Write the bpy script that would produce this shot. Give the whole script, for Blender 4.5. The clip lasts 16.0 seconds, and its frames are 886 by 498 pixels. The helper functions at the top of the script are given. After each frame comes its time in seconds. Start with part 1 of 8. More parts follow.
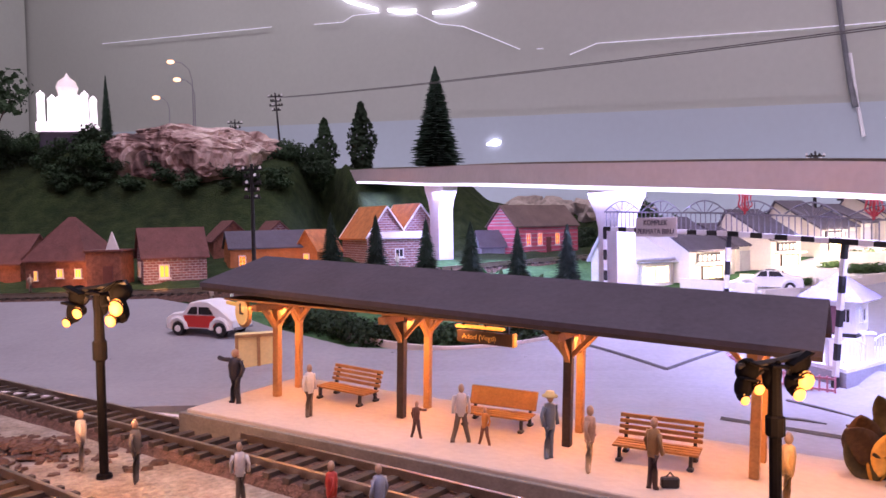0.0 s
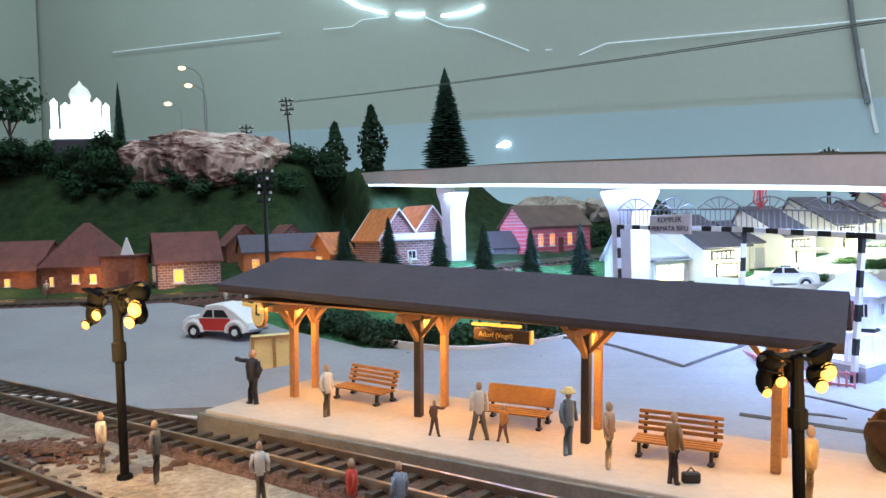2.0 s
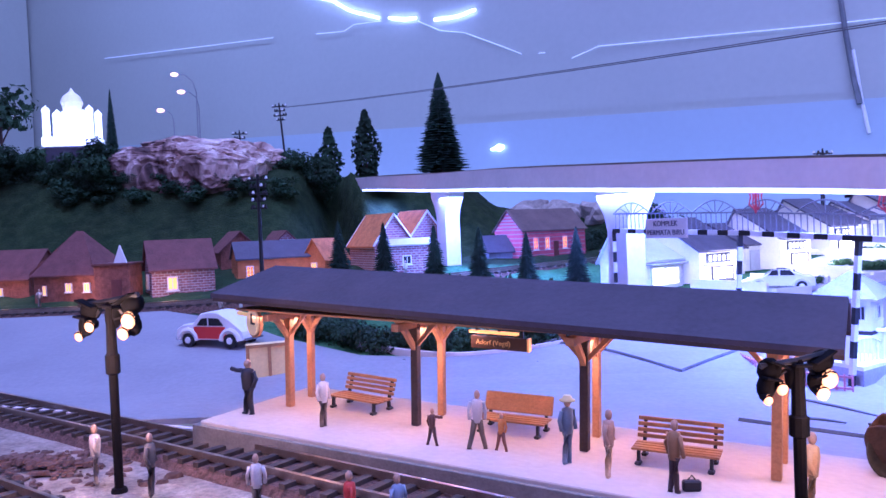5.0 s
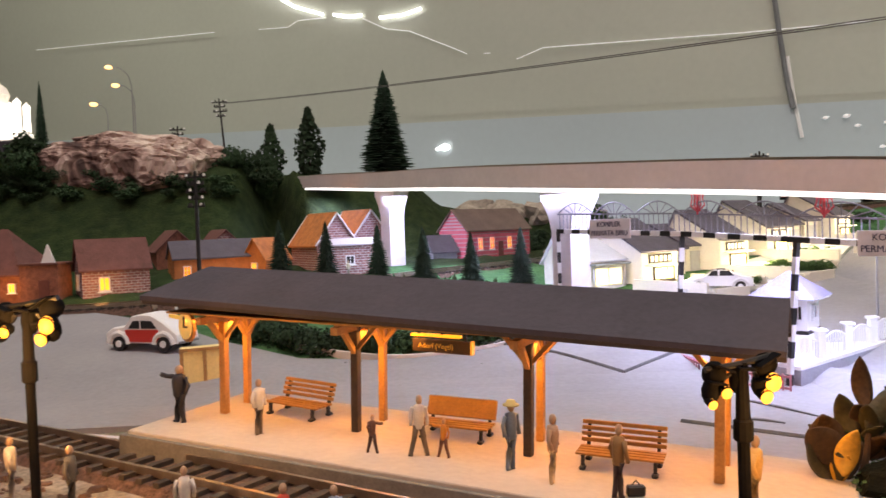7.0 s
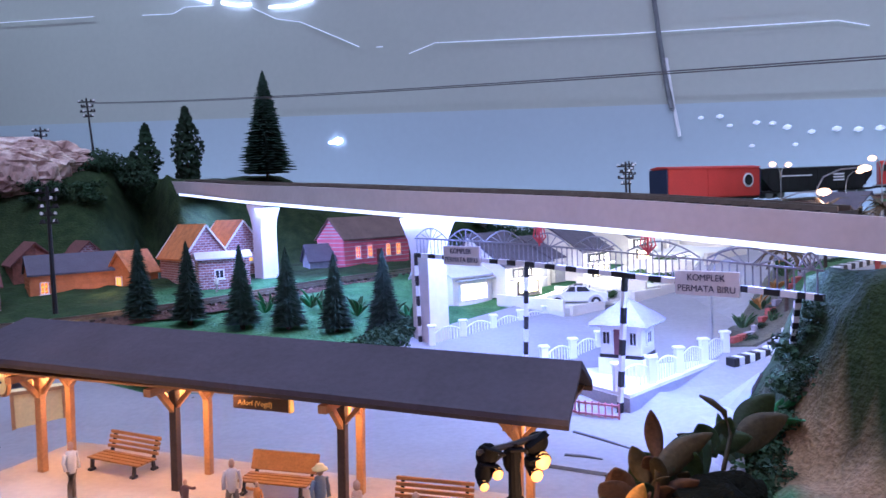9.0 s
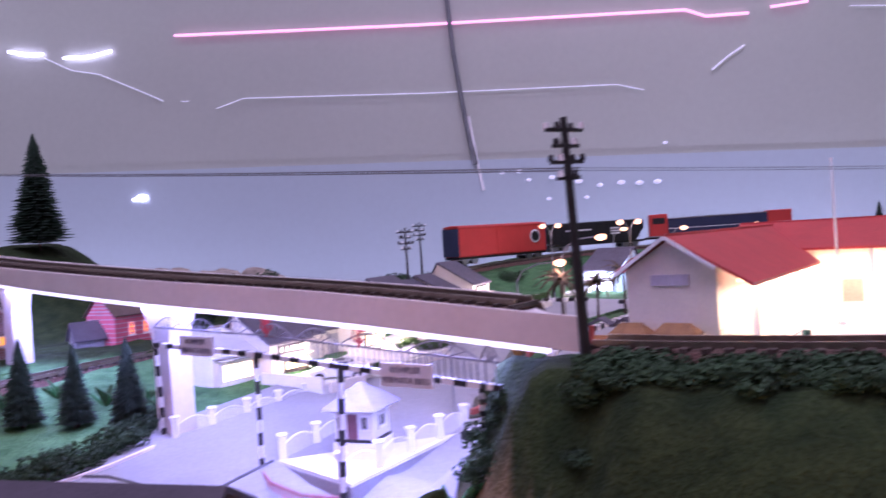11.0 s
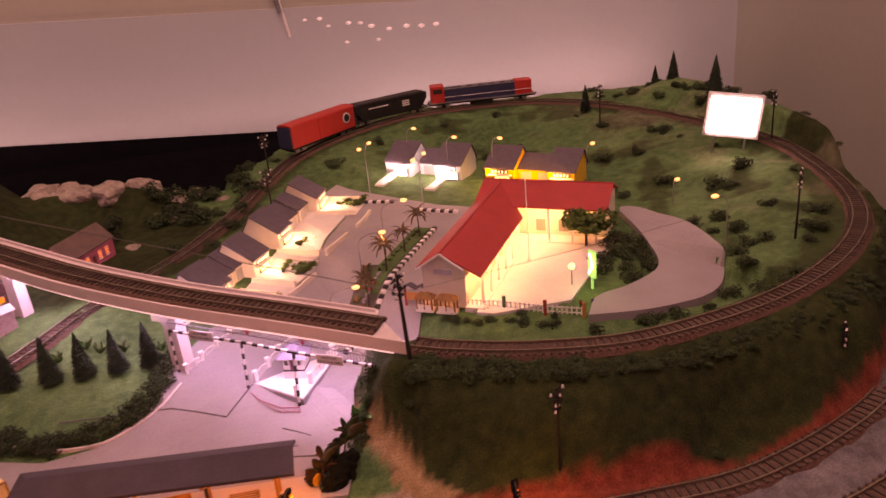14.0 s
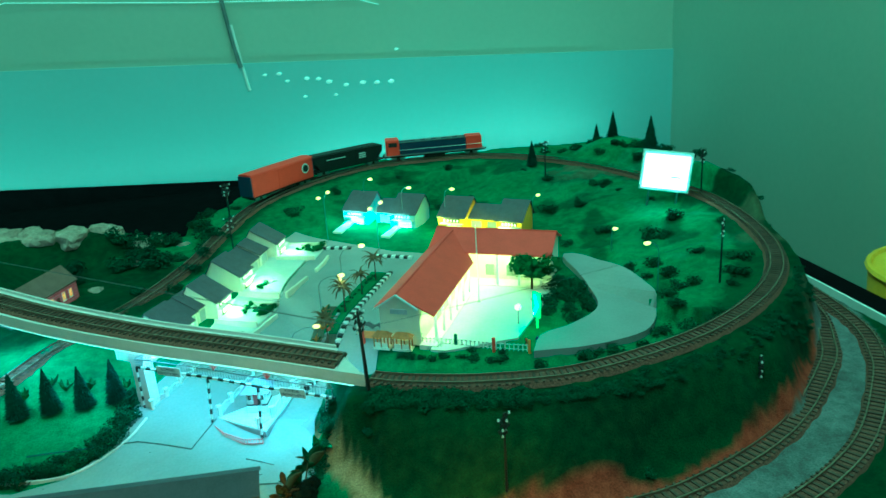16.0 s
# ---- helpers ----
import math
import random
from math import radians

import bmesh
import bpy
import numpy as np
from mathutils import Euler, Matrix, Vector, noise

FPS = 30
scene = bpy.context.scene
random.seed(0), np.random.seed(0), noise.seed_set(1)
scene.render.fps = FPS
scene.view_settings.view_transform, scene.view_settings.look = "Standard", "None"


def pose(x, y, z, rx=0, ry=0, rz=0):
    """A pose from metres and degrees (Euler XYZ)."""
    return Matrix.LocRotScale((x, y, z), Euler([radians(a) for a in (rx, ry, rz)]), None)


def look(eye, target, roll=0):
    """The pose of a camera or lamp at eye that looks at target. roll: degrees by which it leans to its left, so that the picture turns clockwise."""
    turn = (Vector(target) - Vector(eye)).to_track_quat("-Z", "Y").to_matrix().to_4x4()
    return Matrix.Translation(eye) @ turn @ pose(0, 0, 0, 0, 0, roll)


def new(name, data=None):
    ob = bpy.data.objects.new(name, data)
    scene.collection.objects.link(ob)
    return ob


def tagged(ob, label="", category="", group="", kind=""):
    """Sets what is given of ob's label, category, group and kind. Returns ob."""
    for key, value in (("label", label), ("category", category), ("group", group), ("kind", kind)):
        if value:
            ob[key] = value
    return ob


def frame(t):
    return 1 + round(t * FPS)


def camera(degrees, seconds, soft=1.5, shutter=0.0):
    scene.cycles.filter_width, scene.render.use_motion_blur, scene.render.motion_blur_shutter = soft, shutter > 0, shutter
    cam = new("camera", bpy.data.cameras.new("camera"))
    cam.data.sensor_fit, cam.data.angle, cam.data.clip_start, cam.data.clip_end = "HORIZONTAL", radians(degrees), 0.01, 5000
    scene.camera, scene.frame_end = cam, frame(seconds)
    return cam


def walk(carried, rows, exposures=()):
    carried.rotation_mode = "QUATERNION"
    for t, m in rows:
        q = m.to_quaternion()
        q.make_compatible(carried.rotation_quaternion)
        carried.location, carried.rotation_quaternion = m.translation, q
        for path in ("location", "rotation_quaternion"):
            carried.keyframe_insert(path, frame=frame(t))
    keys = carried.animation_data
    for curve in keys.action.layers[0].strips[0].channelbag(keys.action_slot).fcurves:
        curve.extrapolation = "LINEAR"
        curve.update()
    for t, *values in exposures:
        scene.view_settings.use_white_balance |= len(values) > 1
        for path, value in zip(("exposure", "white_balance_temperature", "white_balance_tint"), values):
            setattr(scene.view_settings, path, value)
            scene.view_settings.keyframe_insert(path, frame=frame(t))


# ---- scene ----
cam = camera(60.1, 16.0, soft=1.5, shutter=0.4)
PATH = [
    (0, (0.09589, 0.07397, 0.06501), (0.01234, 1.06981, 0.02883), -1.11),
    (0.5, (0.09494, 0.07269, 0.06245), (-0.00610, 1.06678, 0.02287), -1.61),
    (1, (0.09428, 0.07266, 0.06338), (-0.00845, 1.06675, 0.02845), -1.93),
    (1.5, (0.09492, 0.07349, 0.06382), (-0.00780, 1.06775, 0.03385), -1.90),
    (2, (0.09438, 0.07368, 0.06355), (-0.00284, 1.06844, 0.03192), -1.86),
    (2.5, (0.09478, 0.07336, 0.06474), (-0.00391, 1.06799, 0.03349), -2.23),
    (3, (0.09530, 0.07362, 0.06533), (-0.00536, 1.06815, 0.03747), -2.44),
    (5.5, (0.09324, 0.07651, 0.06469), (0.01334, 1.07292, 0.03668), -2.31),
    (6, (0.09292, 0.07825, 0.06474), (0.03671, 1.07615, 0.03266), -2.18),
    (6.5, (0.09382, 0.07971, 0.06457), (0.05304, 1.07842, 0.03432), -2.21),
    (7, (0.09446, 0.08179, 0.06484), (0.07529, 1.08112, 0.03390), -2.14),
    (7.5, (0.09956, 0.08767, 0.06579), (0.13817, 1.08636, 0.03208), -2.31),
    (7.8, (0.10276, 0.08084, 0.07149), (0.15141, 1.07881, 0.03032), -2.03),
    (8, (0.11003, 0.08494, 0.07700), (0.14250, 1.08280, 0.01950), -3.80),
    (8.2, (0.11446, 0.08255, 0.08165), (0.16094, 1.07984, 0.02458), -3.18),
    (10.3, (0.14233, 0.07771, 0.08750), (0.32833, 1.05892, 0.03620), -4.44),
    (10.5, (0.15072, 0.07402, 0.09161), (0.36566, 1.05020, 0.06201), -4.25),
    (10.6, (0.15002, 0.07081, 0.09398), (0.39080, 1.04101, 0.06705), -4.09),
    (11, (0.17023, 0.06562, 0.10199), (0.47570, 1.01777, 0.09164), -3.89),
    (11.5, (0.19436, 0.05164, 0.10934), (0.59564, 0.96756, 0.10212), -4.84),
    (12, (0.20547, 0.03151, 0.12300), (0.69335, 0.90435, 0.11160), -6.24),
    (12.5, (0.22350, 0.01623, 0.24430), (0.78514, 0.81576, 0.03145), -5.88),
    (13, (0.21007, -0.06541, 0.33873), (0.68882, 0.72325, -0.04701), -5.01),
    (13.5, (0.12579, -0.13781, 0.36245), (0.63810, 0.63031, -0.02165), -5.49),
    (14, (0.03708, -0.18519, 0.37505), (0.52134, 0.59968, -0.01155), -5.64),
    (14.5, (0.00848, -0.21216, 0.38399), (0.53294, 0.56267, 0.03102), -4.83),
    (15, (0.00261, -0.22320, 0.38700), (0.57660, 0.52549, 0.05534), -3.71),
    (15.5, (0.00413, -0.22862, 0.38895), (0.58105, 0.52219, 0.06731), -4.17),
    (16, (0.00270, -0.22902, 0.38736), (0.55668, 0.53592, 0.05878), -3.83),
]
EXPOSE = [(0, 0.27, 6450, 55), (0.5, 0.07, 9090, 85), (1, 0.08, 8330, 45), (1.5, 0.41, 6060, 10), (2, 0.42, 5560, 0), (2.5, 0.23, 4760, -20), (3, 0.10, 3640, -55), (5.5, 0.35, 4760, 75), (6, 0.39, 5560, 60),
          (6.5, 0.25, 6250, 30), (7, 0.21, 8000, 20), (7.5, 0.14, 6250, 25), (8, 0.14, 5130, 35), (10.5, 0.26, 4880, 30), (11, 0.12, 5710, 65), (11.5, -0.30, 5710, 105), (12, -0.04, 5130, 70),
          (12.5, 0.37, 4880, 30), (13, 0.00, 5560, 45), (13.5, -0.16, 8000, 110), (14, -0.42, 14290, 100), (14.5, 0.14, 5880, -10), (15, 0.60, 5260, -20), (15.5, 0.39, 4760, -60), (16, 0.18, 4080, -110)]
walk(cam, [(t, look(e, g, r)) for t, e, g, r in PATH], EXPOSE)

# ---- light ----
world = bpy.data.worlds.new("room_dark")
world.use_nodes = True
world.node_tree.nodes["Background"].inputs[0].default_value = (0.30, 0.33, 0.36, 1)
world.node_tree.nodes["Background"].inputs[1].default_value = 0.05
scene.world = world


def lamp(name, kind, m, power, color, size=0.1, size_y=None, spread=180):
    d = bpy.data.lights.new(name, kind)
    d.energy, d.color = power, color
    if kind == "AREA":
        d.shape, d.size, d.size_y = "RECTANGLE", size, size_y or size
        d.spread = radians(spread)
    else:
        d.shadow_soft_size = size
    ob = new(name, d)
    ob.matrix_world = m
    return ob


# wall fills added under the ceiling, whose LED strips light the whole room
for u_, w_, p_ in ((-1.30, 0.9, 4.3), (0.85, 0.6, 2.6)):
    c_ = Vector((0.906, -0.423, 0)) * u_ + Vector((0.423, 0.906, 0)) * 0.95
    lamp("wall_fill", "AREA", look(c_ + Vector((0, 0, 1.78)), c_ + Vector((0.423, 0.906, 0)) * 0.6 + Vector((0, 0, 0.35))), p_, (0.84, 0.95, 0.92), w_, 0.12, 110)
lamp("room_led", "AREA", look((0.35, -0.1, 1.75), (0.4, 0.6, 0)), 16, (0.80, 0.93, 1.0), 2.2, 0.25)
lamp("room_led", "AREA", look((-0.3, 0.2, 1.75), (0.1, 0.6, 0)), 6, (1.0, 0.88, 0.9), 0.25, 1.6)
# added pink front fill, standing in for LED light before the table
lamp("room_led", "AREA", look((-0.1, -1.2, 1.30), (0.1, 0.6, 0.05)), 5.0, (1.0, 0.56, 0.76), 1.8, 0.25)
# one more unseen fill, added to brighten the side wall
c_ = Vector((0.906, -0.423, 0)) * 0.10 + Vector((0.423, 0.906, 0)) * 0.45
lamp("wall_fill", "AREA", look(c_ + Vector((0, 0, 1.78)), c_ + Vector((0.906, -0.423, 0)) * 0.95 + Vector((0, 0, 0.35))), 2.6, (0.90, 0.95, 0.84), 0.12, 1.6, 110)
# a colour-changing LED strip along the back edge of the table washes the wall
for u_, p_ in ((-0.9, 0.36), (-0.2, 0.24), (0.5, 0.42)):
    c_ = Vector((0.906, -0.423, 0)) * u_ + Vector((0.423, 0.906, 0)) * 1.42
    lamp("wall_wash_led", "AREA", look((c_.x, c_.y, 0.005), (c_.x + 0.423 * 0.13, c_.y + 0.906 * 0.13, 0.16)), p_, (0.80, 0.92, 1.0), 0.70, 0.02)

# ---- materials ----
MATS = {}


def mat(name, color, rough=0.8, metal=0.0, var=0.25, scale=60.0, bump=0.15, glow=0.0, fine=8.0, spec=0.5, per_object=0.0):
    """A procedural surface: two scales of noise vary the colour, and a third makes the relief."""
    if name in MATS:
        return MATS[name]
    m = bpy.data.materials.new(name)
    m.use_nodes = True
    n, l = m.node_tree.nodes, m.node_tree.links
    b = n["Principled BSDF"]
    b.inputs["Roughness"].default_value, b.inputs["Metallic"].default_value = rough, metal
    b.inputs["Specular IOR Level"].default_value = spec
    co = n.new("ShaderNodeTexCoord")
    big, small = n.new("ShaderNodeTexNoise"), n.new("ShaderNodeTexNoise")
    big.inputs["Scale"].default_value, big.inputs["Detail"].default_value = scale, 4
    small.inputs["Scale"].default_value, small.inputs["Detail"].default_value = scale * fine, 3
    l.new(co.outputs["Object"], big.inputs["Vector"]), l.new(co.outputs["Object"], small.inputs["Vector"])
    mix = n.new("ShaderNodeMix")
    mix.data_type, mix.inputs[0].default_value = "FLOAT", 0.4
    l.new(big.outputs[0], mix.inputs[2]), l.new(small.outputs[0], mix.inputs[3])
    ramp = n.new("ShaderNodeValToRGB")
    lo, hi = [max(0.0, c * (1 - var)) for c in color], [min(1.0, c * (1 + var)) for c in color]
    ramp.color_ramp.elements[0].position, ramp.color_ramp.elements[0].color = 0.3, (*lo, 1)
    ramp.color_ramp.elements[1].position, ramp.color_ramp.elements[1].color = 0.7, (*hi, 1)
    l.new(mix.outputs[0], ramp.inputs[0])
    out = ramp.outputs[0]
    if per_object:
        info, hsv = n.new("ShaderNodeObjectInfo"), n.new("ShaderNodeHueSaturation")
        rng = n.new("ShaderNodeMapRange")
        rng.inputs[3].default_value, rng.inputs[4].default_value = 1 - per_object, 1 + per_object
        l.new(info.outputs["Random"], rng.inputs[0]), l.new(rng.outputs[0], hsv.inputs["Value"])
        l.new(out, hsv.inputs["Color"])
        out = hsv.outputs[0]
    l.new(out, b.inputs["Base Color"])
    if bump:
        bp = n.new("ShaderNodeBump")
        bp.inputs["Strength"].default_value, bp.inputs["Distance"].default_value = bump, 0.002
        l.new(mix.outputs[0], bp.inputs["Height"]), l.new(bp.outputs[0], b.inputs["Normal"])
    if glow:
        b.inputs["Emission Color"].default_value = (*color, 1)
        b.inputs["Emission Strength"].default_value = glow
    MATS[name] = m
    return m


GRASS = mat("flocked_grass", (0.045, 0.13, 0.045), 0.95, var=0.6, scale=14, bump=0.9, fine=40)
LEAF = mat("foam_leaf", (0.022, 0.058, 0.022), 0.9, var=0.5, scale=90, bump=0.4, per_object=0.35)
NEEDLE = mat("bottle_brush_needle", (0.014, 0.040, 0.022), 0.9, var=0.5, scale=120, bump=0.3, per_object=0.3)
BARK = mat("bark", (0.06, 0.04, 0.03), 0.9, var=0.4, scale=200)
ROAD = mat("painted_road", (0.29, 0.285, 0.30), 0.75, var=0.14, scale=22, bump=0.1, fine=20)
BALLAST = mat("ballast", (0.135, 0.075, 0.055), 0.95, var=0.6, scale=500, bump=1.0, fine=3)
SLEEPER = mat("sleeper_wood", (0.07, 0.052, 0.04), 0.85, var=0.35, scale=300, per_object=0.3)
RAIL = mat("rail_steel", (0.40, 0.33, 0.27), 0.3, 0.9, var=0.2, scale=200, bump=0.05)
CONCRETE = mat("pale_concrete", (0.72, 0.66, 0.66), 0.7, var=0.08, scale=40, bump=0.08)
WHITE = mat("white_paint", (0.80, 0.80, 0.80), 0.6, var=0.05, scale=60, bump=0.05)
BLACK = mat("black_paint", (0.012, 0.012, 0.013), 0.5, var=0.3, scale=80, bump=0.05)
DARKROOF = mat("dark_felt_roof", (0.065, 0.057, 0.075), 0.85, var=0.2, scale=60, bump=0.3, fine=10)
SLATE = mat("grey_tile_roof", (0.095, 0.085, 0.11), 0.75, var=0.2, scale=120, bump=0.4)
REDROOF = mat("red_roof", (0.50, 0.055, 0.05), 0.6, var=0.12, scale=60, bump=0.15)
CREAM = mat("cream_wall", (0.74, 0.70, 0.60), 0.8, var=0.08, scale=80, bump=0.1)
def brick_material(name, lo, hi, mortar, w=0.0042, h=0.0019):
    """Small moulded bricks laid in courses, with pale mortar."""
    m = bpy.data.materials.new(name)
    m.use_nodes = True
    n, l = m.node_tree.nodes, m.node_tree.links
    b = n["Principled BSDF"]
    b.inputs["Roughness"].default_value = 0.85
    co, sep, add, com = n.new("ShaderNodeTexCoord"), n.new("ShaderNodeSeparateXYZ"), n.new("ShaderNodeMath"), n.new("ShaderNodeCombineXYZ")
    l.new(co.outputs["Object"], sep.inputs[0])
    l.new(sep.outputs[0], add.inputs[0]), l.new(sep.outputs[1], add.inputs[1])
    l.new(add.outputs[0], com.inputs[0]), l.new(sep.outputs[2], com.inputs[1])
    t = n.new("ShaderNodeTexBrick")
    l.new(com.outputs[0], t.inputs["Vector"])
    for key, v in (("Color1", (*lo, 1)), ("Color2", (*hi, 1)), ("Mortar", (*mortar, 1)), ("Scale", 1.0), ("Mortar Size", h * 0.16), ("Mortar Smooth", 0.3), ("Bias", -0.2), ("Brick Width", w), ("Row Height", h)):
        t.inputs[key].default_value = v
    no = n.new("ShaderNodeTexNoise")
    no.inputs["Scale"].default_value, no.inputs["Detail"].default_value = 320, 4
    l.new(co.outputs["Object"], no.inputs["Vector"])
    mx = n.new("ShaderNodeMix")
    mx.data_type, mx.blend_type = "RGBA", "OVERLAY"
    mx.inputs[0].default_value = 0.6
    l.new(t.outputs[0], mx.inputs[6]), l.new(no.outputs[0], mx.inputs[7])
    l.new(mx.outputs[2], b.inputs["Base Color"])
    bp = n.new("ShaderNodeBump")
    bp.inputs["Strength"].default_value, bp.inputs["Distance"].default_value = 0.6, 0.0004
    bp.invert = True
    l.new(t.outputs[1], bp.inputs["Height"])
    l.new(bp.outputs[0], b.inputs["Normal"])
    return m


BRICK = brick_material("brick_wall", (0.27, 0.12, 0.12), (0.40, 0.19, 0.16), (0.52, 0.45, 0.44))
STONE = mat("stone_wall", (0.25, 0.095, 0.06), 0.85, var=0.45, scale=300, bump=0.6, fine=3)
ORANGEWALL = mat("orange_plank_wall", (0.56, 0.21, 0.07), 0.8, var=0.25, scale=120, bump=0.2)
ORANGEROOF = mat("orange_shingle_roof", (0.55, 0.20, 0.06), 0.8, var=0.3, scale=200, bump=0.3)
PINKWALL = mat("pink_plank_wall", (0.66, 0.15, 0.20), 0.7, var=0.2, scale=120, bump=0.15)
TIMBER = mat("canopy_timber", (0.46, 0.24, 0.09), 0.7, var=0.25, scale=160, bump=0.2)
DARKSHADETIMBER = mat("dark_shade_timber", (0.05, 0.035, 0.03), 0.7, var=0.3, scale=160, bump=0.2)
BENCHWOOD = mat("bench_slat_wood", (0.30, 0.16, 0.055), 0.6, var=0.25, scale=200, bump=0.1)
ROCK = mat("carved_plaster_rock", (0.36, 0.26, 0.215), 0.9, var=0.45, scale=26, bump=1.0, fine=7)
BOXRED = mat("boxcar_red", (0.60, 0.05, 0.035), 0.5, var=0.08, scale=60, bump=0.05)
NAVY = mat("loco_navy", (0.025, 0.035, 0.08), 0.45, var=0.15, scale=60, bump=0.05)
METAL = mat("grey_metal", (0.35, 0.36, 0.38), 0.4, 0.8, var=0.1, scale=100, bump=0.05)
WARM = mat("warm_glow", (1.0, 0.42, 0.03), 0.5, var=0.0, bump=0, glow=1.25)
BROWNROOF = mat("brown_tile_roof", (0.16, 0.062, 0.052), 0.8, var=0.3, scale=160, bump=0.4)
PALMLEAF = mat("dry_palm_frond", (0.085, 0.062, 0.032), 0.8, var=0.4, scale=150, bump=0.2, per_object=0.3)
WARMPALE = mat("pale_yellow_glow", (1.0, 0.85, 0.35), 0.5, var=0.0, bump=0, glow=3.0)
AMBER = mat("amber_lamp", (1.0, 0.44, 0.06), 0.5, var=0.0, bump=0, glow=1.9)
LAMPGLOW = mat("street_lamp_glow", (1.0, 0.58, 0.25), 0.5, var=0.0, bump=0, glow=2.4)
DARKROCK = mat("dark_rock", (0.34, 0.29, 0.24), 0.9, var=0.5, scale=40, bump=1.0, fine=6)
# white serves windows, neon and, like pink and dim, painted reflections on the wall
WHITEGLOW = mat("white_glow", (0.82, 0.92, 1.0), 0.5, var=0.0, bump=0, glow=6)
PINKREFL = mat("pink_reflection", (1.0, 0.46, 0.66), 0.5, var=0.0, bump=0, glow=1.3)
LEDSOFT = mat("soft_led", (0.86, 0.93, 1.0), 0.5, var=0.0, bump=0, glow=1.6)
DIMREFL = mat("dim_reflection", (0.9, 0.95, 1.0), 0.5, var=0.0, bump=0, glow=0.22)
SCREEN = mat("lit_billboard_face", (0.93, 0.97, 1.0), 0.5, var=0.0, bump=0, glow=1.8)
GREENGLOW = mat("green_glow", (0.005, 0.75, 0.22), 0.5, var=0.0, bump=0, glow=1.0)
YELLOWWALL = mat("yellow_wall", (0.80, 0.48, 0.06), 0.8, var=0.12, scale=80, bump=0.1)
BLUEWALL = mat("pale_blue_wall", (0.55, 0.68, 0.76), 0.8, var=0.08, scale=80, bump=0.1)
WALLUP = mat("room_wall_paint", (0.455, 0.485, 0.42), 0.45, var=0.05, scale=3, bump=0.02, fine=30)
# LED light on the lower wall is put into this bluer colour
WALLLIT = mat("room_wall_led_light", (0.45, 0.54, 0.57), 0.35, var=0.04, scale=3, bump=0.02, fine=30)
CEIL = mat("ceiling_paint", (0.45, 0.45, 0.45), 0.8, var=0.06, scale=3)
YELLOW = mat("yellow_plastic", (0.75, 0.52, 0.05), 0.5, var=0.1, scale=30)



def land_material():
    """Flock, scrub, sand, red earth and bare plaster, laid by the masks that the ground carries."""
    m = bpy.data.materials.new("landscape")
    m.use_nodes = True
    n, l = m.node_tree.nodes, m.node_tree.links
    b = n["Principled BSDF"]
    b.inputs["Roughness"].default_value = 0.95
    b.inputs["Specular IOR Level"].default_value = 0.2
    co = n.new("ShaderNodeTexCoord")

    def grain(scale, detail=5.0):
        t = n.new("ShaderNodeTexNoise")
        t.inputs["Scale"].default_value, t.inputs["Detail"].default_value = scale, detail
        l.new(co.outputs["Object"], t.inputs["Vector"])
        return t.outputs[0]

    patch, flock, tiny = grain(11), grain(90), grain(620, 2.0)

    def tone(lo, hi, src, p0=0.32, p1=0.68):
        r = n.new("ShaderNodeValToRGB")
        r.color_ramp.elements[0].position, r.color_ramp.elements[0].color = p0, (*lo, 1)
        r.color_ramp.elements[1].position, r.color_ramp.elements[1].color = p1, (*hi, 1)
        l.new(src, r.inputs[0])
        return r.outputs[0]

    def blend(a, c, fac, kind="MIX"):
        x = n.new("ShaderNodeMix")
        x.data_type, x.blend_type = "RGBA", kind
        l.new(a, x.inputs[6]), l.new(c, x.inputs[7])
        if isinstance(fac, float):
            x.inputs[0].default_value = fac
        else:
            l.new(fac, x.inputs[0])
        return x.outputs[2]

    grass = blend(tone((0.026, 0.105, 0.040), (0.088, 0.25, 0.10), patch), tone((0.020, 0.075, 0.030), (0.11, 0.24, 0.095), flock), 0.45)
    scrub = blend(tone((0.009, 0.022, 0.007), (0.028, 0.062, 0.018), patch), tone((0.008, 0.015, 0.006), (0.045, 0.064, 0.021), flock), 0.5)
    sand = blend(tone((0.26, 0.20, 0.15), (0.48, 0.40, 0.32), patch), tone((0.20, 0.15, 0.11), (0.50, 0.42, 0.34), flock), 0.5)
    earth = tone((0.15, 0.030, 0.018), (0.27, 0.068, 0.04), flock)
    grey = blend(tone((0.10, 0.10, 0.10), (0.22, 0.22, 0.23), patch), tone((0.07, 0.07, 0.07), (0.24, 0.24, 0.25), flock), 0.5)
    plast = blend(tone((0.24, 0.15, 0.07), (0.44, 0.31, 0.18), patch), tone((0.22, 0.14, 0.07), (0.42, 0.30, 0.17), flock), 0.5)
    col = grass
    for nm, c in (("scrub", scrub), ("sand", sand), ("earth", earth), ("plaster", plast), ("grey", grey)):
        at_ = n.new("ShaderNodeAttribute")
        at_.attribute_name = nm
        col = blend(col, c, at_.outputs["Fac"])
    col = blend(col, tone((0.55, 0.55, 0.55), (1.25, 1.25, 1.25), tiny), 0.6, "MULTIPLY")
    l.new(col, b.inputs["Base Color"])
    bp = n.new("ShaderNodeBump")
    bp.inputs["Strength"].default_value, bp.inputs["Distance"].default_value = 0.9, 0.0025
    mx = n.new("ShaderNodeMix")
    mx.data_type, mx.inputs[0].default_value = "FLOAT", 0.5
    l.new(flock, mx.inputs[2]), l.new(tiny, mx.inputs[3])
    l.new(mx.outputs[0], bp.inputs["Height"]), l.new(bp.outputs[0], b.inputs["Normal"])
    return m


LANDMAT = land_material()


